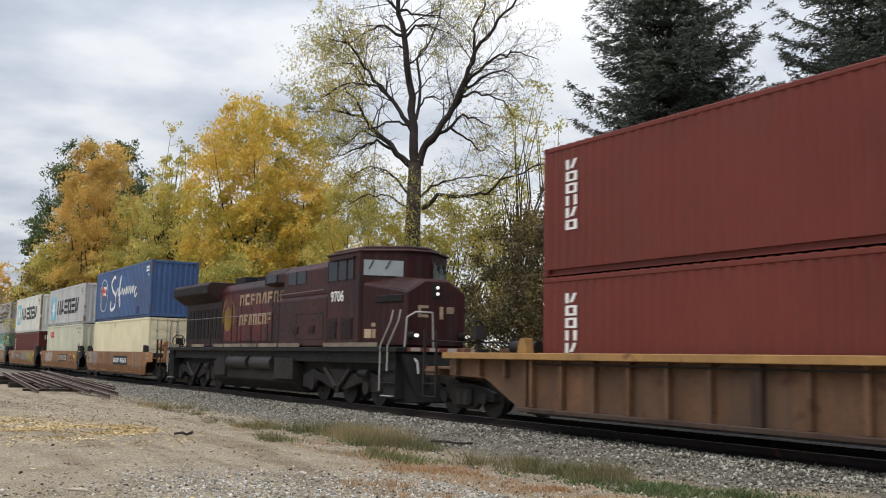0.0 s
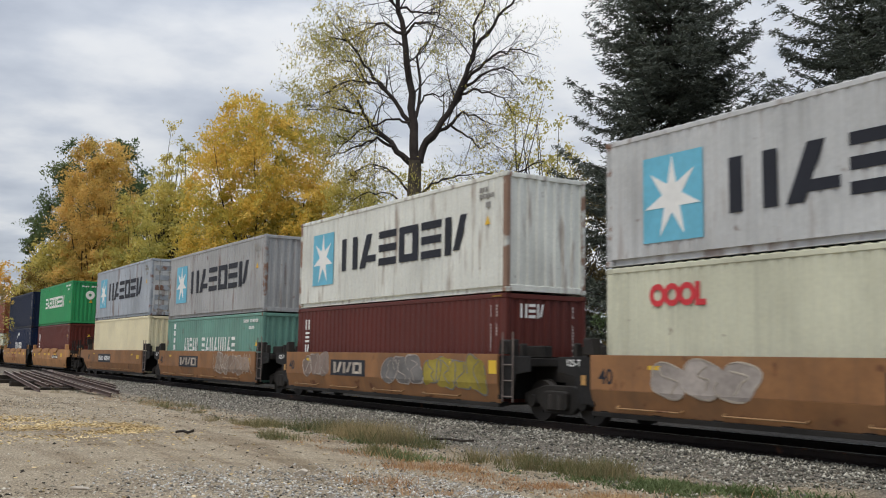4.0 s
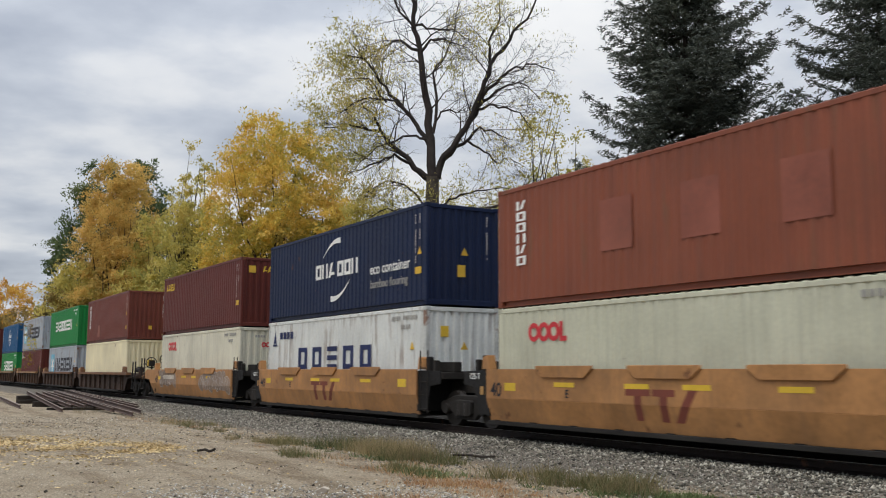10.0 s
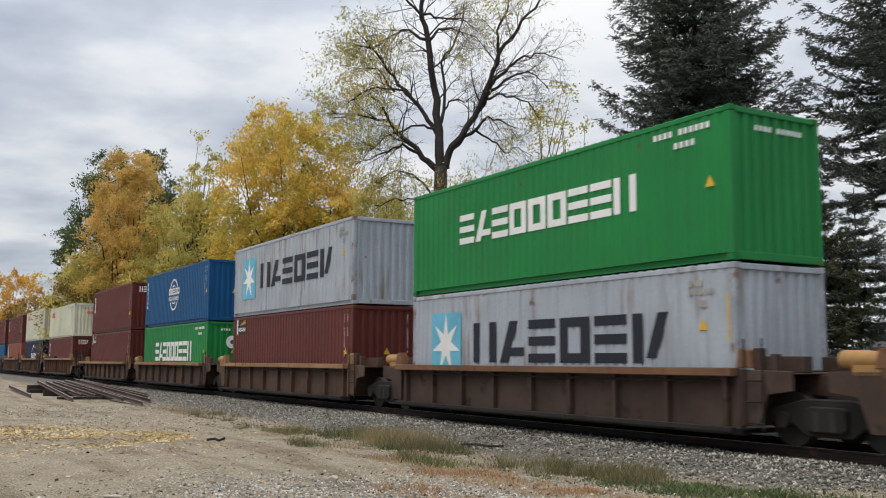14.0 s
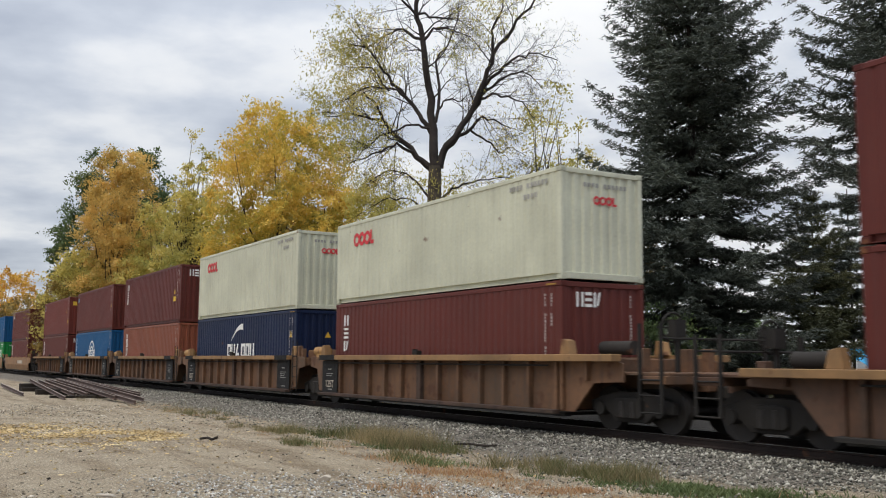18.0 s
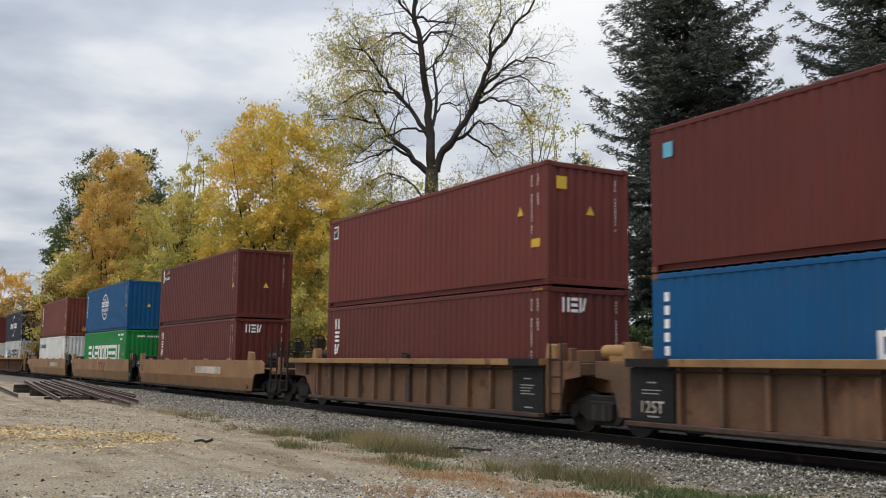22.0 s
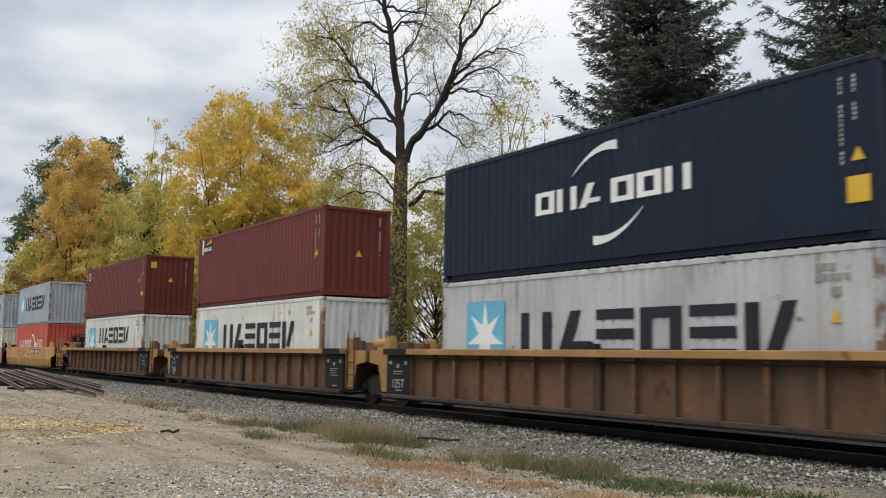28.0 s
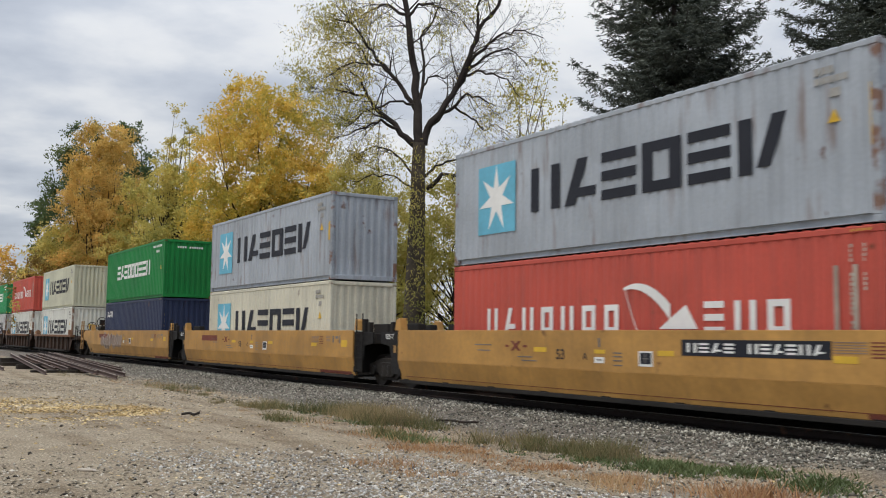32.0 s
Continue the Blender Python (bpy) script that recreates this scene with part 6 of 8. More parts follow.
    part("mu_hose", Geo().pipe([(9.45, -0.7, 1.35), (9.75, -0.72, 1.2), (9.80, -0.7, 0.9), (9.65, -0.65, 0.65)], 0.035, 8), BLACK, lo, smooth=True)
    part("mu_hose", Geo().pipe([(9.45, -0.95, 1.40), (9.65, -0.98, 1.3), (9.70, -0.97, 1.0)], 0.035, 8), RAILING, lo, smooth=True)
    return lo


loco = locomotive()
loco.matrix_basis = pose(-33.0, TRACK_Y, 0)
MOVING.append((loco, -33.0, 0))

# ---- ground and track ----
def smoothstep(a, b, x):
    t = np.clip((x - a) / (b - a), 0, 1)
    return t * t * (3 - 2 * t)


def waves(x, y, seed):
    """Soft unevenness, from a few crossed waves."""
    r = np.random.RandomState(seed)
    z = np.zeros_like(np.asarray(x, float))
    for k in range(9):
        a, w, p = r.uniform(0, math.tau), r.uniform(0.15, 2.2), r.uniform(0, math.tau)
        z = z + np.sin((np.cos(a) * x + np.sin(a) * y) * w + p) / (1 + 1.4 * w)
    return z / 4


def ground_height(x, y):
    x, y = np.asarray(x, float), np.asarray(y, float)
    z = -0.26 - 0.20 * smoothstep(2, 10.5, y) - 0.05 * smoothstep(16, 24, y)
    bed = smoothstep(10.9, 12.75, y) * (1 - smoothstep(20.0, 22.4, y)) * (1 + 0.5 * smoothstep(16.8, 18.4, y))
    lumps = waves(x, y, 3) * 0.05 * (1 - bed)
    return z + lumps + bed * 0.28


def soil_material():
    """Packed sandy dirt, grey gravel and ballast grit, mixed by ragged borders."""
    m = bpy.data.materials.new("lot_soil")
    m.use_nodes = True
    t = m.node_tree
    bsdf = t.nodes["Principled BSDF"]
    bsdf.inputs["Roughness"].default_value = 0.95
    co = t.nodes.new("ShaderNodeTexCoord")
    pos = t.nodes.new("ShaderNodeSeparateXYZ")
    t.links.new(co.outputs["Object"], pos.inputs[0])

    def fuzz(scale, detail, rough=0.55):
        n = t.nodes.new("ShaderNodeTexNoise")
        n.inputs["Scale"].default_value, n.inputs["Detail"].default_value, n.inputs["Roughness"].default_value = scale, detail, rough
        t.links.new(co.outputs["Object"], n.inputs["Vector"])
        return n.outputs[0]

    def over(base, top, factor):
        x = node(t, "ShaderNodeMix", data_type="RGBA")
        t.links.new(factor, x.inputs[0])
        t.links.new(base, x.inputs[6])
        t.links.new(top, x.inputs[7])
        return x.outputs[2]

    grit = fuzz(26, 8, 0.72)
    big = fuzz(0.55, 5)
    dirt = over(ramp(t, fuzz(2.2, 9, 0.65), [(0.3, (0.150, 0.112, 0.070)), (0.48, (0.305, 0.243, 0.160)), (0.7, (0.47, 0.387, 0.27))]), ramp(t, grit, [(0.38, (0.040, 0.031, 0.020)), (0.5, (0.28, 0.226, 0.148)), (0.60, (0.74, 0.64, 0.47))]), ramp(t, fuzz(9, 5), [(0.35, (0.25, 0.25, 0.25)), (0.7, (0.85, 0.85, 0.85))]))
    gravel = ramp(t, fuzz(22, 8, 0.75), [(0.33, (0.06, 0.056, 0.05)), (0.5, (0.29, 0.272, 0.245)), (0.65, (0.68, 0.65, 0.60))])
    # gravel towards the road on the right, and along the ballast
    nearer = math_node(t, "ADD", math_node(t, "MULTIPLY", pos.outputs[0], 0.11), math_node(t, "MULTIPLY", big, 2.6))
    patch = ramp(t, math_node(t, "SUBTRACT", nearer, math_node(t, "MULTIPLY", math_node(t, "ABSOLUTE", math_node(t, "SUBTRACT", pos.outputs[1], 5.5)), 0.09)), [(0.15, (0, 0, 0)), (0.5, (0.8, 0.8, 0.8))])
    inward = t.nodes.new("ShaderNodeMapRange")
    t.links.new(pos.outputs[0], inward.inputs[0])
    for k, v in enumerate((-13.5, -9.0, 10.3, 11.3)):
        inward.inputs[k + 1].default_value = v
    toe = ramp(t, math_node(t, "ADD", math_node(t, "MULTIPLY", math_node(t, "SUBTRACT", pos.outputs[1], inward.outputs[0]), 0.6), math_node(t, "MULTIPLY", math_node(t, "SUBTRACT", big, 0.5), 1.6)), [(0.1, (0, 0, 0)), (0.6, (1, 1, 1))])
    ash = ramp(t, fuzz(26, 8, 0.75), [(0.32, (0.036, 0.031, 0.025)), (0.5, (0.135, 0.118, 0.094)), (0.70, (0.38, 0.335, 0.27))])
    # dark damp patches and old wheel ruts in the dirt
    rut = t.nodes.new("ShaderNodeMapping")
    rut.inputs["Scale"].default_value = (0.12, 1.0, 1.0)
    t.links.new(co.outputs["Object"], rut.inputs[0])
    lane = t.nodes.new("ShaderNodeTexNoise")
    lane.inputs["Scale"].default_value, lane.inputs["Detail"].default_value = 1.6, 6
    t.links.new(rut.outputs[0], lane.inputs["Vector"])

    def tint(base, rgb, factor):
        x = node(t, "ShaderNodeMix", data_type="RGBA", blend_type="MULTIPLY")
        t.links.new(factor, x.inputs[0])
        t.links.new(base, x.inputs[6])
        x.inputs[7].default_value = (*rgb, 1)
        return x.outputs[2]

    dirt = tint(tint(dirt, (0.72, 0.68, 0.63), ramp(t, lane.outputs[0], [(0.48, (0, 0, 0)), (0.62, (1, 1, 1))])), (0.66, 0.62, 0.56), ramp(t, fuzz(1.1, 7, 0.6), [(0.52, (0, 0, 0)), (0.66, (1, 1, 1))]))
    col = over(over(dirt, gravel, patch), ash, toe)
    # track bed colour holds its grime and the shade under the train
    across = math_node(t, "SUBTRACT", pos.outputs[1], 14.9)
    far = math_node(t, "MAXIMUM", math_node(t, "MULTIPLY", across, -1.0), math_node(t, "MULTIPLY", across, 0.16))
    bed_grime_shade = math_node(t, "SUBTRACT", 1.0, math_node(t, "MULTIPLY", math_node(t, "SUBTRACT", math_node(t, "ADD", far, fuzz(1.7, 6)), 2.2), 2.0))
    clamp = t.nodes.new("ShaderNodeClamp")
    t.links.new(bed_grime_shade, clamp.inputs[0])
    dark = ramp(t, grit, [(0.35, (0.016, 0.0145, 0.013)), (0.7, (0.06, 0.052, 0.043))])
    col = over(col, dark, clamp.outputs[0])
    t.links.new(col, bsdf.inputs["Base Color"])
    b = t.nodes.new("ShaderNodeBump")
    b.inputs["Strength"].default_value, b.inputs["Distance"].default_value = 1.0, 0.035
    t.links.new(math_node(t, "ADD", grit, math_node(t, "MULTIPLY", fuzz(3, 6), 1.5)), b.inputs["Height"])
    t.links.new(b.outputs[0], bsdf.inputs["Normal"])
    return m


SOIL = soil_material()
xs = np.concatenate([[-3000, -1200, -600, -350, -250], np.arange(-200, -70, 5.0), np.arange(-70, 8, 0.5), [10, 15, 25, 45, 90, 200, 600, 1500, 3000]])
ys = np.concatenate([[-3000, -1000, -300, -100, -40, -15, -6], np.arange(-2, 20, 0.3), [22, 26, 34, 50, 80, 140, 300, 800, 3000]])
gx, gy = np.meshgrid(xs, ys)
gz = ground_height(gx, gy)
nx, ny = len(xs), len(ys)
me = bpy.data.meshes.new("ground")
me.from_pydata(np.stack([gx, gy, gz], -1).reshape(-1, 3).tolist(), [], [(j * nx + i, j * nx + i + 1, (j + 1) * nx + i + 1, (j + 1) * nx + i) for j in range(ny - 1) for i in range(nx - 1)])
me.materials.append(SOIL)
me.shade_smooth()
tagged(new("ground", me), "packed sandy dirt lot with grey gravel patches", "ground", kind="structure")

# rails and ties
track = thing("railway_track", "single railway track on grey stone ballast", "track", kind="structure")


def rail_section(g, x0, x1, y, z, s=1.0, tilt=None):
    pts = [(-0.07, -0.17), (0.07, -0.17), (0.07, -0.155), (0.012, -0.13), (0.012, -0.045), (0.036, -0.035), (0.036, -0.004), (-0.036, -0.004), (-0.036, -0.035), (-0.012, -0.045), (-0.012, -0.13), (-0.07, -0.155)]
    return g.cross([(y + a * s, z + b * s) for a, b in pts], x0, x1)


for y in (-0.753, 0.753):
    r = part("rail", rail_section(Geo(), -900, 600, TRACK_Y + y, 0), RAIL, track)
    part("rail_head", Geo().box(-900, 600, TRACK_Y + y - 0.033, TRACK_Y + y + 0.033, -0.004, 0.0), RAILTOP, r, "polished steel running surface")
tie = Geo().box(-0.115, 0.115, -1.3, 1.3, -0.36, -0.172).mesh("tie", 0.015)
plate = Geo().box(-0.09, 0.09, -0.92, -0.60, -0.172, -0.160).box(-0.09, 0.09, 0.60, 0.92, -0.172, -0.160).mesh("tie_plate")
for i in range(270):
    t_ = part("tie", tie, TIE, track, at=pose(5 - i * 0.52, TRACK_Y, random.uniform(-0.012, 0.0), 0, 0, random.uniform(-1.5, 1.5)))
    part("tie_plate", plate, RAIL, t_)


def stones(name, count, place, size, material, label, seed, flat=0.75):
    """Loose broken stone, each a small uneven solid."""
    r = np.random.RandomState(seed)
    x, y = place(r, count)
    n = len(x)
    base = np.array([(1, 0, 0), (-1, 0, 0), (0, 1, 0), (0, -1, 0), (0, 0, 1), (0, 0, -1)], float)
    faces = np.array([(0, 2, 4), (2, 1, 4), (1, 3, 4), (3, 0, 4), (2, 0, 5), (1, 2, 5), (3, 1, 5), (0, 3, 5)])
    s = size[0] * (size[1] / size[0]) ** (r.rand(n) ** 1.6)
    v = base[None] * (1 + 0.45 * r.uniform(-1, 1, (n, 6, 3))) * s[:, None, None] * np.array([1, 1, flat])
    v = v + 0.3 * s[:, None, None] * r.uniform(-1, 1, (n, 6, 3))
    a = r.uniform(0, math.tau, n)
    ca, sa = np.cos(a)[:, None], np.sin(a)[:, None]
    v = np.stack([v[..., 0] * ca - v[..., 1] * sa, v[..., 0] * sa + v[..., 1] * ca, v[..., 2]], -1)
    v += np.stack([x, y, ground_height(x, y) + s * 0.25], -1)[:, None, :]
    f = (faces[None] + (np.arange(n) * 6)[:, None, None]).reshape(-1, 3)
    return loose(name, v.reshape(-1, 3), f, material, label, "gravel")


def loose(name, v, f, material, label, category, parent=None):
    """A mesh of many small pieces from arrays."""
    me = bpy.data.meshes.new(name)
    k = f.shape[1]
    me.vertices.add(len(v))
    me.vertices.foreach_set("co", np.ascontiguousarray(v, dtype=np.float32).ravel())
    me.loops.add(f.size)
    me.loops.foreach_set("vertex_index", np.ascontiguousarray(f, dtype=np.int32).ravel())
    me.polygons.add(len(f))
    me.polygons.foreach_set("loop_start", np.arange(0, f.size, k, dtype=np.int32))
    me.update(calc_edges=True)
    me.validate()
    me.materials.append(material)
    ob = new(name, me)
    if parent is not None:
        ob.parent = parent
        return tagged(ob, label)
    return tagged(ob, label, category, kind="stuff")


def ballast_spread(r, n):
    x = -6 - 62 * r.rand(n) ** 1.7
    y = 10.6 + 3.9 * r.rand(n) ** 0.8
    keep = (y > 11.15 + 0.85 * smoothstep(-13.5, -9.0, x) + 0.8 * waves(x, y, 8)) & (y < 13.55 + 0.25 * waves(x * 3, y, 12))
    return x[keep], y[keep]


def toe_spread(r, n):
    x = -6 - 60 * r.rand(n) ** 1.5
    y = 8.6 + 2.9 * r.rand(n)
    keep = r.rand(n) < smoothstep(8.4, 11.6, y)
    return x[keep], y[keep]


def lot_spread(r, n):
    x = -7.5 - 34 * r.rand(n) ** 1.6
    y = 1.5 + 9 * r.rand(n)
    keep = (y < -x * 1.05) & (r.rand(n) < np.clip(0.35 + 0.9 * waves(x * 0.6, y * 0.6, 5) + 0.5 * smoothstep(-17, -11, x), 0.08, 1))
    return x[keep], y[keep]


stones("ballast", 50000, ballast_spread, (0.012, 0.044), STONE, "grey crushed stone ballast shoulder beside the track", 1)
stones("ballast", 11000, toe_spread, (0.012, 0.04), STONE, "scattered grey ballast stones on the dirt", 2)


def patch_spread(r, n):
    x = -8.5 - 7.5 * r.rand(n)
    y = 2.6 + 5.4 * r.rand(n)
    keep = r.rand(n) < np.clip(0.5 + 1.2 * waves(x * 0.8, y * 0.8, 6), 0.05, 1) * smoothstep(-15.5, -12.5, x) * smoothstep(2.6, 4.0, y)
    return x[keep], y[keep]


stones("gravel", 19000, patch_spread, (0.008, 0.030), PALE, "patch of pale crushed gravel on the dirt", 6, 0.6)
stones("gravel", 38000, lot_spread, (0.006, 0.034), PEBBLE, "loose pale gravel on the dirt lot", 4, 0.6)

# ---- trees ----
def polar(az, r):
    """A place on the ground, by its bearing from the camera and its distance."""
    a = radians(az)
    x, y = -math.sin(a) * r, math.cos(a) * r
    return x, y, float(ground_height(x, y))


class Wood:
    """Gathers tapered limbs; remembers where twigs end."""

    def __init__(self, seed):
        self.r, self.v, self.f, self.tips = random.Random(seed), [], [], []

    def tube(self, pts, radii, sides):
        k = len(self.v)
        for i, (p, q) in enumerate(zip(pts, radii)):
            d = (pts[min(i + 1, len(pts) - 1)] - pts[max(i - 1, 0)]).normalized()
            u = d.cross(Vector((0.31, 0.77, 0.55))).normalized()
            w = d.cross(u)
            for s in range(sides):
                a = s * math.tau / sides
                self.v.append(p + q * (math.cos(a) * u + math.sin(a) * w))
        for i in range(len(pts) - 1):
            for s in range(sides):
                a, b = k + i * sides + s, k + i * sides + (s + 1) % sides
                self.f.append((a, b, b + sides, a + sides))

    def limb(self, p, d, length, r, level, rise=0.12, droop=0.0, spread=0.75, kids=(0, 7, 7, 5), taper=0.25, wiggle=0.16):
        """A limb that wanders and puts out smaller ones."""
        rnd = self.r
        n = max(3, int(length / (1.1 if level < 2 else 0.45)))
        n = min(n, 12)
        pts, radii = [Vector(p)], [r]
        d = Vector(d).normalized()
        for i in range(n):
            t = (i + 1) / n
            d = (d + Vector((rnd.gauss(0, wiggle), rnd.gauss(0, wiggle), rnd.gauss(0, wiggle * 0.8) + rise - droop * t))).normalized()
            pts.append(pts[-1] + d * length / n)
            radii.append(r * (1 - (1 - taper) * t))
        self.tube(pts, radii, (8, 6, 5, 4, 3)[min(level, 4)])
        if level >= len(kids):
            self.tips += pts[1:]
            return pts
        for k in range(kids[level]):
            t = 0.25 + 0.75 * (k + rnd.random()) / kids[level]
            i = min(n - 1, int(t * n))
            q = pts[i].lerp(pts[i + 1], t * n - i if t < 1 else 1)
            ax = (pts[i + 1] - pts[i]).normalized()
            side = ax.cross(Vector((rnd.gauss(0, 1), rnd.gauss(0, 1), rnd.gauss(0, 1)))).normalized()
            dd = ax * (1 - spread * 0.5) + side * spread
            self.limb(q, dd, length * rnd.uniform(0.34, 0.56) * (1.25 - 0.6 * t), max(radii[i] * rnd.uniform(0.35, 0.55), 0.0045), level + 1, rise, droop, spread, kids, taper, wiggle)
        return pts

    def made(self, name, material, parent, label=""):
        me = bpy.data.meshes.new(name)
        me.from_pydata([tuple(p) for p in self.v], [], self.f)
        me.shade_smooth()
        self.v, self.f = [], []
        return part(name, me, material, parent, label)


def leaf_cards(centres, size, r, hang=0.0, slim=0.55):
    """Small pointed leaves, each folded to its own side."""
    n = len(centres)
    a, b = r.normal(size=(n, 3)), r.normal(size=(n, 3))
    a[:, 2] -= hang
    a /= np.linalg.norm(a, axis=1, keepdims=True)
    b -= a * (a * b).sum(1, keepdims=True)
    b /= np.linalg.norm(b, axis=1, keepdims=True)
    s = size * r.uniform(0.6, 1.4, (n, 1))
    v = np.stack([centres - a * s * 0.5, centres + b * s * 0.5 * slim, centres + a * s * 0.5, centres - b * s * 0.5 * slim], 1)
    return v.reshape(-1, 3), np.arange(n * 4).reshape(-1, 4)


def crown(parent, centres, size, material, seed, label="", hang=0.0, slim=0.55):
    v, f = leaf_cards(np.asarray(centres, float), size, np.random.RandomState(seed), hang, slim)
    ob = loose("crown", v, f, material, label, "", parent)
    ob["kind"] = "stuff"
    return ob


def puffs(r, count, shape, leaves, radius, hollow=0.45):
    """Leaf places in many uneven clumps that fill an egg-shaped crown with gaps, and how far out each leaf sits. shape: half width, half depth, foot, top."""
    hw, hd, z0, z1 = shape
    out, hearts, rim = [], [], []
    for k in range(count):
        while True:
            p = r.uniform(-1, 1, 3)
            w = 1 - 0.50 * max(0, p[2]) ** 1.6 - 0.25 * max(0, -p[2]) ** 2
            q = math.hypot(p[0], p[1])
            if q < w and (q > w * hollow or p[2] > 0.55):
                break
        c = np.array([p[0] * hw, p[1] * hd, (z0 + z1) / 2 + p[2] * (z1 - z0) / 2])
        rad = radius * r.uniform(0.75, 1.45)
        m = int(leaves / count * r.uniform(0.5, 1.5))
        # feathery sprays that fan up and outwards from the clump's heart
        fans = max(4, m // 26)
        way = r.normal(0, 0.75, (fans, 3)) + np.array([p[0] * 0.7, p[1] * 0.7, 0.55])
        way /= np.linalg.norm(way, axis=1, keepdims=True)
        which = r.randint(0, fans, m)
        u = r.uniform(0.1, 1.0, (m, 1))
        pts = c + way[which] * u * rad * r.uniform(0.7, 1.3, (fans, 1))[which] * np.array([1, 1, 0.85]) - np.array([0, 0, 0.22]) * rad * u ** 2 + r.normal(0, 0.15 * rad, (m, 3))
        out.append(pts)
        hearts.append(c)
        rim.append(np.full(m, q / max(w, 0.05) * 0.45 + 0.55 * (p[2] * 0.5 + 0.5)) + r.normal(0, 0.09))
    return np.concatenate(out), hearts, np.concatenate(rim)


def leaf_tree(label, az, dist, top, width, material, seed, leaves=26000, foot=0.12, size=0.24, clumps=90, radius=1.2, bark=BARK_DARK, name="deciduous_tree", depth=1.0, hollow=0.35, slim=0.5, heart=None, share=0.45):
    """A broad tree in leaf: top and width in metres. heart: a second, darker leaf colour for inside and low down."""
    x, y, z = polar(az, dist)
    tree = thing(name, label, "tree", "trees behind the track", pose(x, y, z, 0, 0, az))
    w = Wood(seed)
    r = np.random.RandomState(seed)
    pts, hearts, rim = puffs(r, clumps, (width / 2, width / 2 * depth, top * foot, top), leaves, radius, hollow)
    trunk = [Vector((w.r.uniform(-1, 1) * top * 0.014 * min(i, 3), w.r.uniform(-1, 1) * top * 0.012 * min(i, 3), top * 0.72 * i / 7)) for i in range(8)]
    w.tube([trunk[0] + Vector((0, 0, -0.3))] + trunk[1:], [top * 0.014 * (1 - 0.93 * i / 7) for i in range(8)], 9)
    w.made("trunk", bark, tree)
    for c in hearts[:: max(1, len(hearts) // 44)]:
        t = float(min(0.90, max(0.14, (c[2] / (top * 0.72)) * 0.50)))
        i = int(t * 7)
        a = trunk[i].lerp(trunk[i + 1], t * 7 - i)
        b = Vector(c)
        bow = (b - a).length
        mid = a.lerp(b, 0.5) + Vector((w.r.uniform(-0.1, 0.1) * bow + 0.10 * (b.x - a.x), 0.10 * (b.y - a.y), -0.07 * bow))
        q = top * 0.014 * (1 - 0.85 * t) * 0.5
        w.tube([a, a.lerp(mid, 0.5), mid, mid.lerp(b, 0.5), b], [q, q * 0.8, q * 0.6, q * 0.4, q * 0.2], 5)
        w.made("limb", bark, tree)
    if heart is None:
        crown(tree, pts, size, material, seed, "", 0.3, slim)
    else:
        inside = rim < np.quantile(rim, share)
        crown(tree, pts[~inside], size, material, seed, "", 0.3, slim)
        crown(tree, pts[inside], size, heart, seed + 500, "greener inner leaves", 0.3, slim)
    return tree


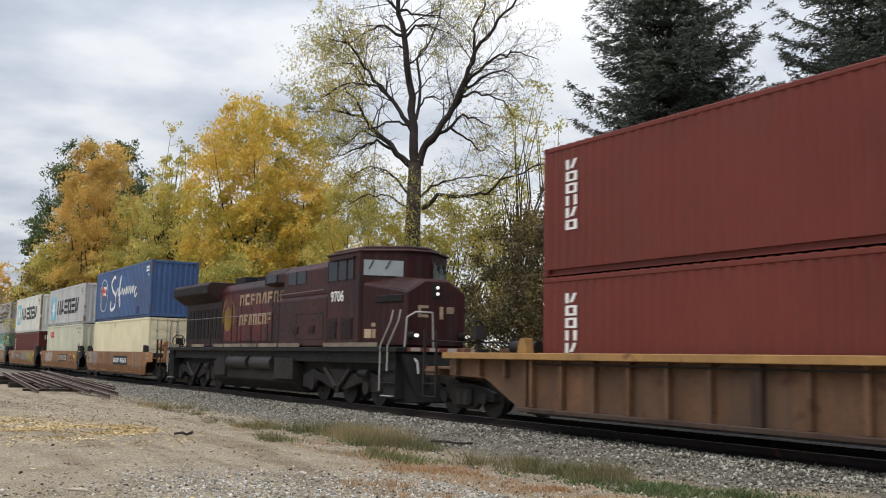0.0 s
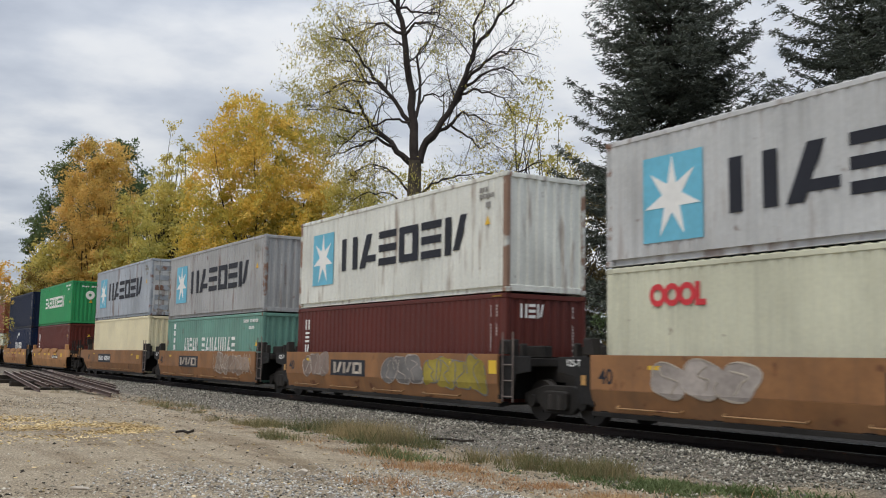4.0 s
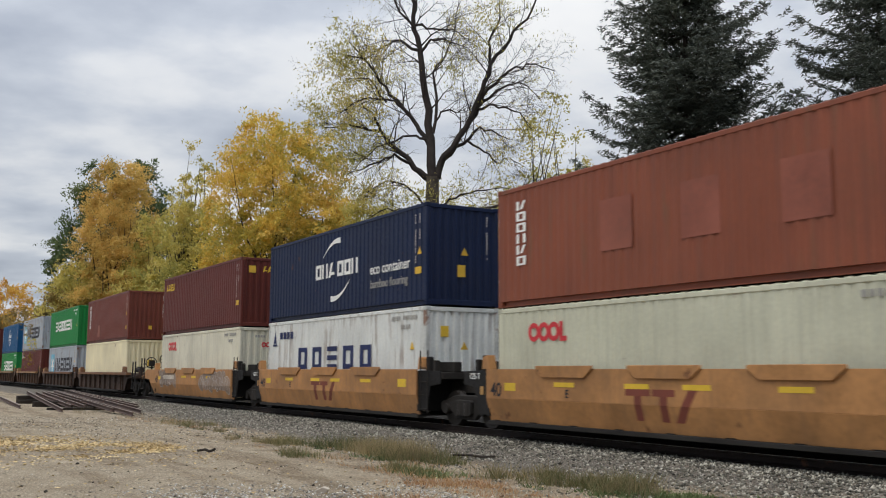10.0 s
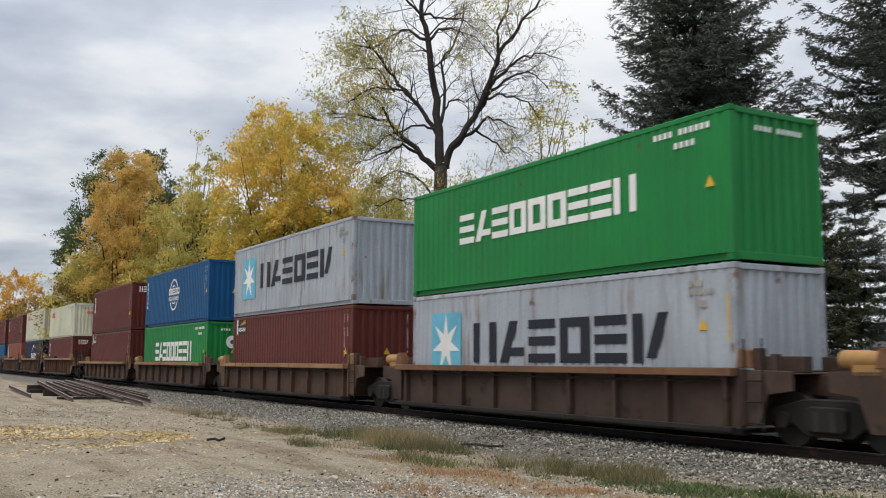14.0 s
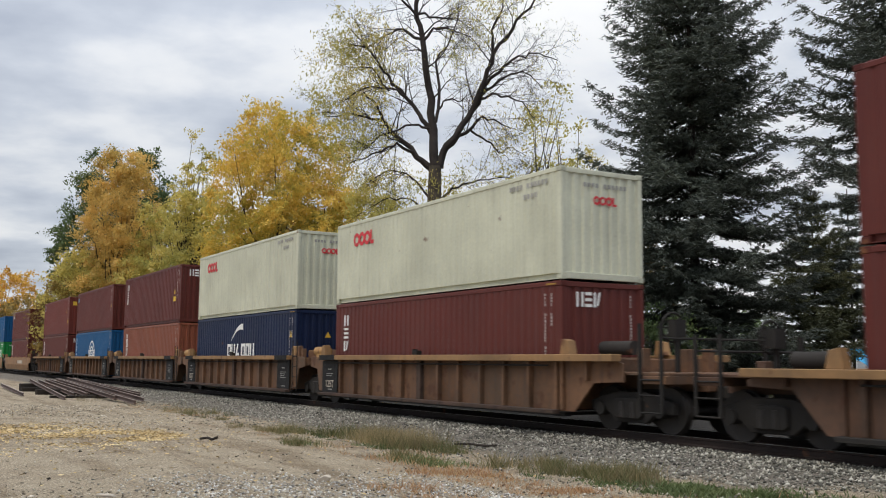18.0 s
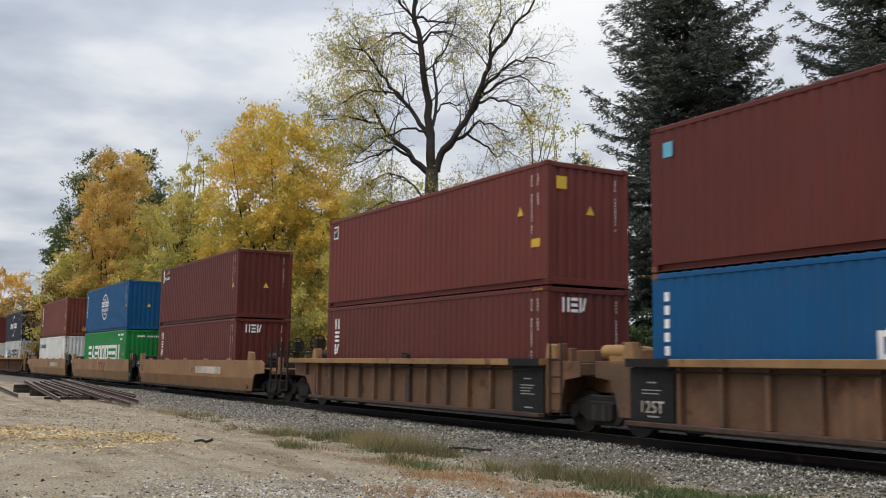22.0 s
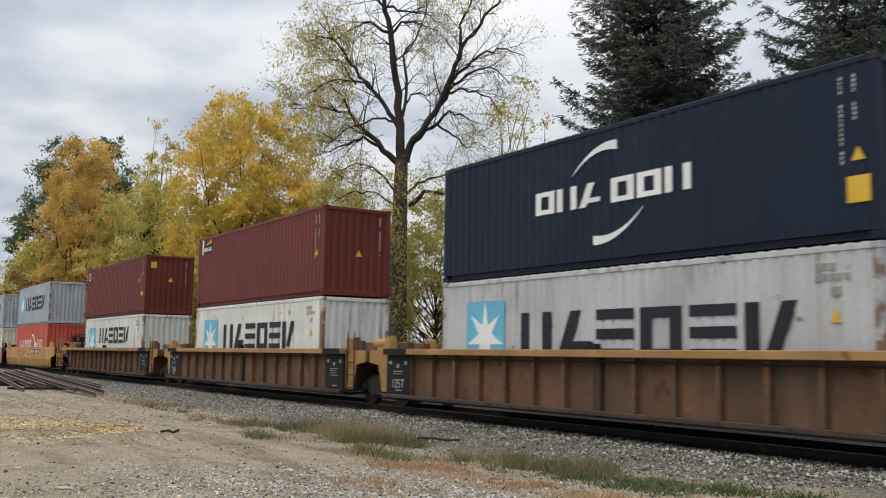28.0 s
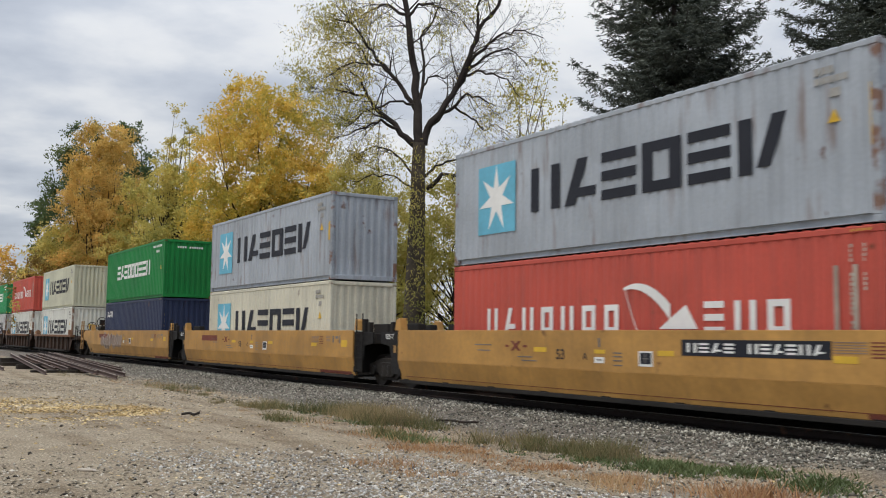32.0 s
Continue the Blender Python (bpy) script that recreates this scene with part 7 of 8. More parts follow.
def old_maple():
    """The tall, nearly bare tree with a forked trunk."""
    az, dist = 60.1, 46.0
    x, y, z = polar(az, dist)
    tree = thing("bare_tree", "tall half-bare maple with thin yellow-green leaves", "tree", "trees behind the track", pose(x, y, z, 0, 0, az))
    w = Wood(11)
    w.tube([Vector((-0.15, 0, -0.3)), Vector((-0.1, 0, 1.0)), Vector((-0.05, 0, 4.0)), Vector((0.0, 0, 7.5)), Vector((0.03, 0, 10.0)), Vector((0.05, 0, 11.2))], [0.78, 0.58, 0.49, 0.39, 0.33, 0.30], 12)
    w.made("trunk", BARK, tree, "furrowed brown-grey trunk")
    rnd = w.r

    def bough(r0, r1, count, *ways):
        """One limb along its way-points: thickness at foot and tip, number of branches."""
        ways = [Vector(p) for p in ways]
        pts = []
        for i in range(len(ways) - 1):
            for k in range(3):
                pts.append(ways[i].lerp(ways[i + 1], k / 3) + (Vector((rnd.gauss(0, 0.05), rnd.gauss(0, 0.05), rnd.gauss(0, 0.05))) if i + k else Vector()))
        pts.append(ways[-1])
        n = len(pts) - 1
        rad = [0.9 * (r0 + (r1 - r0) * (i / n) ** 0.8) for i in range(n + 1)]
        w.tube(pts, rad, 8)
        for k in range(int(count * 2.0)):
            t = 0.25 + 0.75 * (k + rnd.random()) / int(count * 2.0)
            i = min(n - 1, int(t * n))
            ax = (pts[i + 1] - pts[i]).normalized()
            side = ax.cross(Vector((rnd.gauss(0, 1), rnd.gauss(0, 1), rnd.gauss(0, 1)))).normalized()
            w.limb(pts[i], ax * 0.75 + side * 0.7, rnd.uniform(1.1, 3.0) * (1.15 - 0.35 * t), max(0.012, min(0.045, rad[i] * 0.36)), 1, 0.04, 0.10, 0.75, (0, 8, 4), 0.2, 0.2)
        # limbs in darker bark than the trunk: their backlit look put into colour
        w.made("limb", BARK_DARK, tree)

    bough(0.29, 0.060, 10, (0.08, 0.0, 11.01), (-0.06, 0.03, 13.09), (-0.29, 0.07, 15.2), (-0.64, 0.1, 17.62), (-0.95, 0.13, 19.2), (-1.22, 0.17, 21.23), (-1.4, 0.2, 23.58))
    bough(0.22, 0.040, 9, (0.25, -0.0, 11.12), (0.59, -0.11, 12.15), (1.62, -0.23, 13.59), (2.43, -0.34, 15.38), (2.81, -0.46, 16.69), (3.65, -0.57, 17.84), (4.6, -0.69, 18.93), (5.28, -0.8, 20.31))
    bough(0.13, 0.020, 7, (1.79, -0.0, 13.9), (2.49, -0.32, 15.11), (3.23, -0.64, 15.99), (4.02, -0.96, 16.37), (4.93, -1.28, 16.41), (5.77, -1.6, 15.99))
    bough(0.09, 0.020, 6, (2.15, 0.0, 14.58), (3.15, 0.23, 15.55), (4.0, 0.45, 16.11), (4.72, 0.68, 15.98), (5.35, 0.9, 15.33))
    bough(0.09, 0.020, 6, (1.9, -0.0, 14.3), (2.7, -0.45, 14.65), (3.48, -0.9, 14.39), (4.18, -1.35, 13.95), (4.66, -1.8, 13.13))
    bough(0.13, 0.020, 6, (0.54, 0.0, 12.06), (1.5, 0.25, 12.9), (2.36, 0.5, 13.76), (3.18, 0.75, 13.54), (3.76, 1.0, 13.32))
    bough(0.07, 0.015, 5, (1.77, 0.0, 12.96), (2.52, 0.35, 12.54), (3.17, 0.7, 12.06), (3.84, 1.05, 12.42), (4.62, 1.4, 12.02))
    bough(0.20, 0.040, 8, (-0.05, 0.0, 11.01), (-0.82, 0.16, 11.73), (-1.87, 0.32, 12.68), (-2.49, 0.48, 13.61), (-2.84, 0.64, 14.35), (-3.49, 0.8, 15.05))
    bough(0.10, 0.020, 6, (-1.01, -0.0, 11.89), (-1.76, -0.3, 12.15), (-2.42, -0.6, 11.91), (-3.19, -0.9, 11.41), (-3.96, -1.2, 11.07))
    bough(0.15, 0.030, 9, (-0.11, 0.0, 12.78), (-0.78, 0.24, 13.78), (-1.68, 0.48, 15.14), (-2.53, 0.72, 16.17), (-3.4, 0.96, 17.31), (-4.22, 1.2, 18.35))
    bough(0.08, 0.020, 6, (-1.33, -0.0, 14.56), (-2.06, -0.2, 14.94), (-2.87, -0.4, 14.97), (-3.79, -0.6, 14.6), (-4.63, -0.8, 14.04))
    bough(0.08, 0.020, 6, (-0.22, -0.0, 13.06), (-1.09, -0.15, 13.1), (-2.04, -0.3, 12.83), (-2.83, -0.45, 12.41), (-3.64, -0.6, 11.41))
    bough(0.10, 0.020, 6, (-0.69, 0.0, 17.5), (-1.56, 0.27, 18.1), (-2.4, 0.53, 17.84), (-3.38, 0.8, 17.34))
    bough(0.09, 0.020, 7, (-0.55, -0.0, 17.44), (-0.03, -0.23, 17.93), (0.79, -0.47, 17.91), (1.74, -0.7, 17.39))
    bough(0.08, 0.020, 6, (-0.89, 0.0, 18.75), (-0.03, 0.33, 18.79), (0.95, 0.67, 18.78), (1.94, 1.0, 18.38))
    bough(0.10, 0.020, 7, (0.05, 0.0, 13.36), (0.23, 0.26, 15.26), (0.06, 0.52, 16.62), (0.67, 0.78, 17.48), (1.15, 1.04, 18.97), (1.38, 1.3, 20.84))
    bough(0.06, 0.015, 5, (0.15, -0.0, 13.92), (0.8, -0.27, 14.41), (1.28, -0.53, 14.26), (1.76, -0.8, 14.83))
    bough(0.09, 0.020, 6, (2.84, -0.0, 16.84), (2.76, -0.37, 17.9), (3.23, -0.73, 18.91), (3.08, -1.1, 20.45))
    bough(0.09, 0.020, 7, (-0.83, -0.0, 18.58), (-1.55, -0.2, 19.36), (-2.24, -0.4, 20.42), (-2.92, -0.6, 20.9))
    bough(0.09, 0.020, 6, (-2.41, 0.0, 13.38), (-3.29, 0.17, 13.64), (-4.27, 0.33, 13.84), (-5.25, 0.5, 13.74))
    bough(0.07, 0.015, 5, (-3.33, 0.0, 17.02), (-4.09, 0.8, 17.46), (-4.86, 1.6, 17.36))
    bough(0.06, 0.015, 5, (-2.21, 0.0, 14.89), (-3.05, 0.2, 16.07), (-3.62, 0.4, 16.18))
    bough(0.14, 0.030, 6, (0.44, -0.0, 9.04), (1.21, -0.44, 9.57), (2.4, -0.88, 9.5), (3.43, -1.32, 9.64), (4.57, -1.76, 10.47), (5.95, -2.2, 10.87))
    bough(0.08, 0.020, 6, (0.33, 0.0, 9.58), (0.88, 0.35, 10.19), (1.88, 0.7, 10.54), (3.06, 1.05, 10.84), (4.34, 1.4, 10.74))
    bough(0.07, 0.020, 5, (-0.15, 0.0, 9.58), (-1.09, 0.3, 10.78), (-2.06, 0.6, 11.17), (-3.17, 0.9, 10.55))
    bough(0.06, 0.020, 5, (-0.2, -0.0, 9.03), (-1.2, -0.33, 9.57), (-2.12, -0.67, 9.46), (-3.03, -1.0, 9.13))
    r = np.random.RandomState(5)
    t = np.array([tuple(p) for p in w.tips])

    def round_about(x, z, sx, sz):
        return np.exp(-((t[:, 0] - x) / sx) ** 2 - ((t[:, 2] - z) / sz) ** 2)

    near = 0.6 * smoothstep(-0.6, -3.2, t[:, 0]) + 0.55 * round_about(1.0, 16.3, 1.1, 1.5) + 0.6 * round_about(3.6, 11.6, 1.8, 1.2) + 0.9 * round_about(-1.2, 9.3, 2.2, 1.7) + 0.7 * round_about(3.5, 8.5, 3.0, 2.2) + 0.45 * round_about(2.4, 19.0, 1.4, 1.4) + 0.05
    lump = waves(t[:, 0] * 1.7, t[:, 2] * 1.7, 23)
    pick = t[r.rand(len(t)) < np.clip(near * (0.37 + 1.5 * lump), 0, 1)]
    pts = np.repeat(pick, 2, 0) + r.normal(0, 0.12, (len(pick) * 2, 3))
    # shoots from the old trunk
    hz = r.uniform(1.0, 10.4, 70)
    hub = np.stack([r.normal(0, 0.75, 70), r.normal(-0.2, 0.7, 70), hz], -1)
    pts = np.concatenate([pts, np.repeat(hub, 60, 0) + r.normal(0, 0.34, (4200, 3))])
    crown(tree, pts[r.permutation(len(pts))[:60000]], 0.16, LEAF_SPARSE, 6, "thin yellow-green leaves", 1.1, 0.30)
    return tree


def spruce(label, az, dist, top, reach, seed, material=NEEDLE, whorls=0.55, most=3.8, foot=1.0, boughs=6, size=1.0, ragged=0.25):
    """A conifer: whorls of drooping boughs with feathered sprays of needles."""
    x, y, z = polar(az, dist)
    tree = thing("spruce_tree", label, "tree", "trees behind the track", pose(x, y, z))
    w = Wood(seed)
    w.tube([Vector((0, 0, -0.3)), Vector((0.05, 0, top * 0.3)), Vector((-0.03, 0.04, top * 0.65)), Vector((0, 0, top))], [top * 0.009, top * 0.0065, top * 0.0034, 0.02], 10)
    w.made("trunk", BARK_DARK, tree)
    r = np.random.RandomState(seed)
    up = np.array([0, 0, 1.0])
    cen, way = [], []
    h = foot
    while h < top - 0.3:
        t = h / top
        n = max(3, boughs + r.randint(-1, 2))
        a0 = r.uniform(0, math.tau)
        full = min(reach * (1 - t), most * (0.86 + 0.14 * (1 - t))) + 0.2
        for k in range(n):
            L = full * float(np.clip(r.normal(0.90, ragged * 0.8), 0.35, 1.10))
            a = a0 + k * math.tau / n + r.normal(0, 0.25)
            hh = h + r.normal(0, whorls * 0.14)
            slope = r.normal(-0.30 + 0.75 * t, 0.08)
            out = np.array([math.cos(a), math.sin(a), 0])
            side = np.array([-math.sin(a), math.cos(a), 0])

            def stem(s):
                return out * (s * L)[:, None] + up * (hh + slope * s * L - 0.12 * L * np.sin(s * 2.6) + 0.16 * L * s ** 3)[:, None]

            m = max(4, int(L / 0.17))
            s = np.linspace(0.08, 1.0, m) + r.normal(0, 0.02, m)
            for q, ss in zip(stem(s), s):
                tw = min(1.0, 0.36 * L) * (1.12 - 0.85 * ss) * r.uniform(0.6, 1.2) + 0.10
                for sg in (-1, 1):
                    u = np.arange(0.05, 1.0, 0.10 / tw if tw > 0.1 else 1)
                    fan = side * sg * r.uniform(0.6, 1.0) + out * r.uniform(0.5, 0.9)
                    bend = r.uniform(-0.08, 0.32)
                    pos = q + fan * (u * tw)[:, None] - up * (u ** 1.5 * tw * bend)[:, None]
                    cen.append(pos)
                    way.append(np.tile(fan - up * bend, (len(u), 1)))
            p3 = stem(np.linspace(0, 0.95, 7))
            w.tube([Vector(tuple(q)) for q in p3], [0.042 - 0.0058 * i for i in range(7)], 4)
        h += whorls * r.uniform(0.75, 1.25)
    w.made("bough", BARK_DARK, tree, "bare inner boughs")["kind"] = "stuff"
    c, d = np.concatenate(cen), np.concatenate(way)
    many = 5
    c, d = np.repeat(c, many, 0), np.repeat(d, many, 0)
    c = c + r.normal(0, 0.04, c.shape)
    d = d / np.linalg.norm(d, axis=1, keepdims=True) + r.normal(0, 0.38, d.shape)
    d /= np.linalg.norm(d, axis=1, keepdims=True)
    b = r.normal(size=c.shape)
    b -= d * (d * b).sum(1, keepdims=True)
    b /= np.linalg.norm(b, axis=1, keepdims=True)
    s = r.uniform(0.10, 0.21, (len(c), 1)) * size
    v = np.stack([c - d * s * 0.5 - b * s * 0.13, c - d * s * 0.5 + b * s * 0.13, c + d * s * 0.5], 1).reshape(-1, 3)
    ob = loose("crown", v, np.arange(len(v)).reshape(-1, 3), material, "", "", tree)
    ob["kind"] = "stuff"
    return tree


old_maple()
spruce("tall dark blue-green spruce with drooping boughs", 45.0, 33.0, 21.4, 5.6, 21, whorls=0.70, most=3.95, boughs=13, ragged=0.30)
spruce("tall dark spruce with ragged gappy boughs", 33.1, 32.0, 22.5, 7.4, 22, whorls=0.98, most=4.75, foot=7.6, boughs=13, ragged=0.40)
spruce("smaller olive conifer beside the big spruces", 38.6, 44.0, 9.3, 3.9, 23, NEEDLE_OLD, 0.40, 1.8, 0.5, 10)
spruce("thin young spruce before the house", 36.75, 46.0, 9.6, 4.4, 24, NEEDLE, 0.46, 1.9, 3.3, 9, ragged=0.35)
spruce("thin olive conifer beside the house", 33.9, 50.0, 9.0, 3.8, 25, NEEDLE_OLD, 0.5, 1.9, 2.2, 5, ragged=0.4)
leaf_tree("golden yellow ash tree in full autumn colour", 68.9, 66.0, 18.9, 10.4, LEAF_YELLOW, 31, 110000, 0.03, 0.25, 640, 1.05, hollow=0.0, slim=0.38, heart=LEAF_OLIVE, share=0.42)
leaf_tree("yellow tree with olive lower leaves", 65.6, 72.0, 13.5, 7.0, LEAF_OLIVE, 32, 42000, 0.02, 0.18, 220, 0.75)
leaf_tree("yellow-green tree behind the railway line", 73.8, 78.0, 15.0, 7.0, LEAF_OLIVE, 33, 44000, 0.02, 0.2, 260, 0.9, hollow=0.1)
leaf_tree("slender thinly leaved tree with bare top", 73.9, 80.0, 20.3, 4.4, LEAF_OLIVE, 34, 10000, 0.2, 0.2, 80, 0.7)
leaf_tree("tall golden orange tree in autumn colour", 77.95, 96.0, 20.8, 7.6, LEAF_GOLD, 35, 66000, 0.04, 0.24, 360, 1.1, hollow=0.0, slim=0.4)
leaf_tree("yellow-green autumn tree behind the line", 75.4, 92.0, 15.8, 8.5, LEAF_OLIVE, 36, 36000, 0.03, 0.22, 240, 0.9)
leaf_tree("dark green broad tree not yet turned", 79.0, 118.0, 25.4, 10.2, LEAF_GREEN, 37, 60000, 0.03, 0.32, 340, 1.25, hollow=0.0)
leaf_tree("dark green tall tree behind yellow ones", 76.9, 112.0, 25.2, 6.2, LEAF_GREEN, 38, 36000, 0.1, 0.30, 190, 1.2, hollow=0.1)
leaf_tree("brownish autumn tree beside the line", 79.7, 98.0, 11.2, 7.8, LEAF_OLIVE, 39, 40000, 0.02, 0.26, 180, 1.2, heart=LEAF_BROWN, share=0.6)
leaf_tree("far yellow trees along the line", 83.9, 190.0, 17.0, 16.0, LEAF_ORANGE, 40, 16000, 0.02, 0.45, 120, 2.0)
leaf_tree("far golden tree along the line", 86.8, 210.0, 19.0, 18.0, LEAF_GOLD, 41, 16000, 0.02, 0.5, 120, 2.1)
leaf_tree("far brown trees along the line", 82.2, 170.0, 11.0, 13.0, LEAF_BROWN, 42, 14000, 0.02, 0.4, 110, 1.8)
leaf_tree("sparse young tree with pale leaves", 53.2, 52.0, 17.4, 6.0, LEAF_SPARSE, 43, 9000, 0.12, 0.17, 130, 0.9)
leaf_tree("orange autumn shrub behind the tracks", 62.6, 58.0, 6.5, 6.0, LEAF_ORANGE, 44, 16000, 0.0, 0.18, 70, 0.9)
leaf_tree("pale yellow-green undergrowth tree", 57.6, 51.0, 10.8, 6.5, LEAF_SPARSE, 45, 30000, 0.0, 0.16, 150, 0.9)
leaf_tree("pale green undergrowth tree beside the maple", 62.6, 52.0, 11.4, 6.5, LEAF_SPARSE, 52, 32000, 0.0, 0.16, 150, 0.9)
leaf_tree("brown-green thicket behind the tracks", 53.4, 44.0, 8.4, 6.5, LEAF_DUSK, 46, 30000, 0.0, 0.15, 150, 0.85, hollow=0.0)
leaf_tree("dark thicket under the spruce", 50.2, 40.0, 9.4, 5.6, LEAF_DUSK, 47, 26000, 0.0, 0.15, 120, 0.85, hollow=0.0)
leaf_tree("low green shrub under the spruce", 47.4, 30.0, 3.0, 2.6, LEAF_GREEN, 48, 7000, 0.0, 0.11, 36, 0.45)
leaf_tree("olive undergrowth below the yellow tree", 70.5, 60.0, 7.0, 9.5, LEAF_OLIVE, 49, 28000, 0.0, 0.19, 100, 0.95)
leaf_tree("olive undergrowth along the line", 75.2, 96.0, 7.0, 9.0, LEAF_OLIVE, 50, 20000, 0.0, 0.22, 110, 1.1)
leaf_tree("dark hedge behind the small conifers", 43.2, 62.0, 4.5, 6.5, LEAF_GREEN, 51, 10000, 0.0, 0.22, 90, 1.0)

# ---- the small house behind the trees ----
def small_house():
    """A gabled house turned a little away, its front gable at the given bearing."""
    x, y, z = polar(35.76, 78.0)
    house = thing("house", "small pale grey house with grey shingled gable roof", "house", "", pose(x, y, z, 0, 0, -21))
    part("wall", Geo().prism([(-2.75, 0), (2.75, 0), (2.75, 3.16), (0, 4.08), (-2.75, 3.16)], 0.4, 9.6), SIDING, house)
    for s in (-1, 1):
        slope = part("roof", Geo().prism([(0, 4.10), (s * 3.15, 3.04), (s * 3.15, 3.13), (0, 4.20)], 0.0, 10.0), SHINGLE, house)
        for k in range(7):
            d = 0.2 + k * 0.43
            part("shingle_course", Geo().prism([(s * d, 4.205 - d * 0.338), (s * (d + 0.42), 4.205 - (d + 0.42) * 0.338), (s * (d + 0.42), 4.232 - (d + 0.42) * 0.338)], 0.02, 9.98), SHINGLE, slope)
        part("fascia", Geo().prism([(0, 4.05), (s * 3.17, 2.98), (s * 3.17, 3.15), (0, 4.22)], -0.05, 0.0), TRIM, house)
        part("corner_board", Geo().box(s * 2.76 - 0.06, s * 2.76 + 0.06, 0.36, 0.46, 0, 3.1), TRIM, house)
    for k in range(18):
        zc = 0.25 + k * 0.21
        w = 2.68 if zc < 3.1 else 2.7 - (zc - 3.1) * 2.95
        part("siding_board", Geo().prism([(-w, zc), (w, zc), (w, zc + 0.02), (-w, zc + 0.02)], 0.375, 0.4), SIDING, house)
    window = part("window", Geo().box(-0.55, 0.55, 0.37, 0.395, 1.3, 2.3), GLASS_DARK, house)
    for a, b, c, d in ((-0.63, 0.63, 2.3, 2.38), (-0.63, 0.63, 1.22, 1.3), (-0.63, -0.55, 1.3, 2.3), (0.55, 0.63, 1.3, 2.3), (-0.03, 0.03, 1.3, 2.3)):
        part("window_frame", Geo().box(a, b, 0.34, 0.40, c, d), TRIM, window)


def tarp_shelter():
    """A sheet hung from two poles, its near corner drawn up to a tip, with soft folds."""
    x, y, z = polar(35.8, 70.0)
    tarp = thing("tarp_shelter", "bright blue tarp hung on poles before the house", "tarp", "", pose(x, y, z, 0, 0, 35.8))
    n, m = 36, 8
    v = []
    for back in (0, 1):
        for i in range(n + 1):
            u = -2.08 + 4.9 * i / n
            top = 2.98 - 0.10 * math.sin(math.pi * i / n) - 0.02 * i / n
            low = float(np.interp(u, [-2.08, -0.2, 1.0, 2.9], [2.86, 1.74, 1.22, 1.10])) + 0.05 * math.sin(u * 7)
            for k in range(m + 1):
                q = k / m
                v.append((u, 0.02 * back + (0.03 + 0.10 * q) * math.sin(u * 4.3 + q * 1.2) - 0.35 * q * q, top + (low - top) * q))
    f = []
    w = (n + 1) * (m + 1)
    for i in range(n):
        for k in range(m):
            a, b = i * (m + 1) + k, (i + 1) * (m + 1) + k
            f += [(a, a + 1, b + 1, b), (w + a, w + b, w + b + 1, w + a + 1)]
    part("tarp", Geo().add(v, f), TARP, tarp)
    for px in (-2.12, 2.86):
        part("pole", Geo().rod((px, 0.0, 0), (px, 0.0, 3.05), 0.045, 8), TRIM, tarp)


def aerial():
    """A mast with a flat grid of rods."""
    x, y, z = polar(36.85, 72.0)
    mast = thing("aerial", "thin grey grid aerial on a tall pole", "aerial", "", pose(x, y, z, 0, 0, 36.85))
    part("pole", Geo().rod((0, 0, 0), (0, 0, 5.2), 0.035, 8), STEEL_PALE, mast)
    for k in range(5):
        part("rod", Geo().rod((-0.6, -0.05, 4.0 + k * 0.26), (0.6, -0.05, 4.0 + k * 0.26), 0.022, 6), STEEL_PALE, mast)
    for q in (-0.6, -0.2, 0.2, 0.6):
        part("upright", Geo().rod((q, -0.09, 3.98), (q, -0.09, 5.06), 0.016, 6), STEEL_PALE, mast)


small_house()
tarp_shelter()
aerial()

# ---- pile of old rails ----
rnd = random.Random(9)


def old_rail(a, b, label):
    d = b - a
    ob = tagged(part("rail_length", rail_section(Geo(), 0, d.length, 0, 0, 0.95), OLDRAIL, None), label, "rail", "pile of old rails")
    ob.matrix_basis = Matrix.Translation(a) @ d.to_track_quat("X", "Z").to_matrix().to_4x4()
    # paler top strip: wear, and the sky's sheen put into its colour
    part("rail_head", Geo().box(0, d.length, -0.03, 0.03, -0.004, 0.001), WORN_SHEEN, ob, "pale worn rail head")


for i, (ya, xb, yb) in enumerate(((8.2, -46.2, 7.75), (8.6, -49.9, 8.75), (9.0, -49.2, 9.25), (9.35, -47.9, 9.75), (9.75, -44.4, 9.55), (10.1, -41.0, 9.6), (10.5, -42.6, 10.3), (10.8, -46.5, 11.1), (11.1, -49.6, 11.8))):
    old_rail(Vector((-60.5 - 0.3 * i + rnd.uniform(-1.0, 1.0), ya, 0.27 + rnd.uniform(-0.05, 0.05))), Vector((xb, yb, -0.24 + rnd.uniform(-0.03, 0.06))), "rusty length of old rail lying in a pile")
for x, z in ((-59.6, 0.02), (-58.9, -0.20), (-53.5, -0.14), (-49.0, -0.30)):
    tagged(part("timber", Geo().box(-0.16, 0.16, -2.3, 2.3, -0.5, z), TIMBER, None, at=pose(x, 9.8, 0, 0, 0, 6), bevel=0.02), "old dark timber under the rail pile", "timber", "timbers under the pile")
old_rail(Vector((-66.0, 7.3, -0.12)), Vector((-50.0, 6.5, -0.2)), "rusty length of old rail on the dirt")

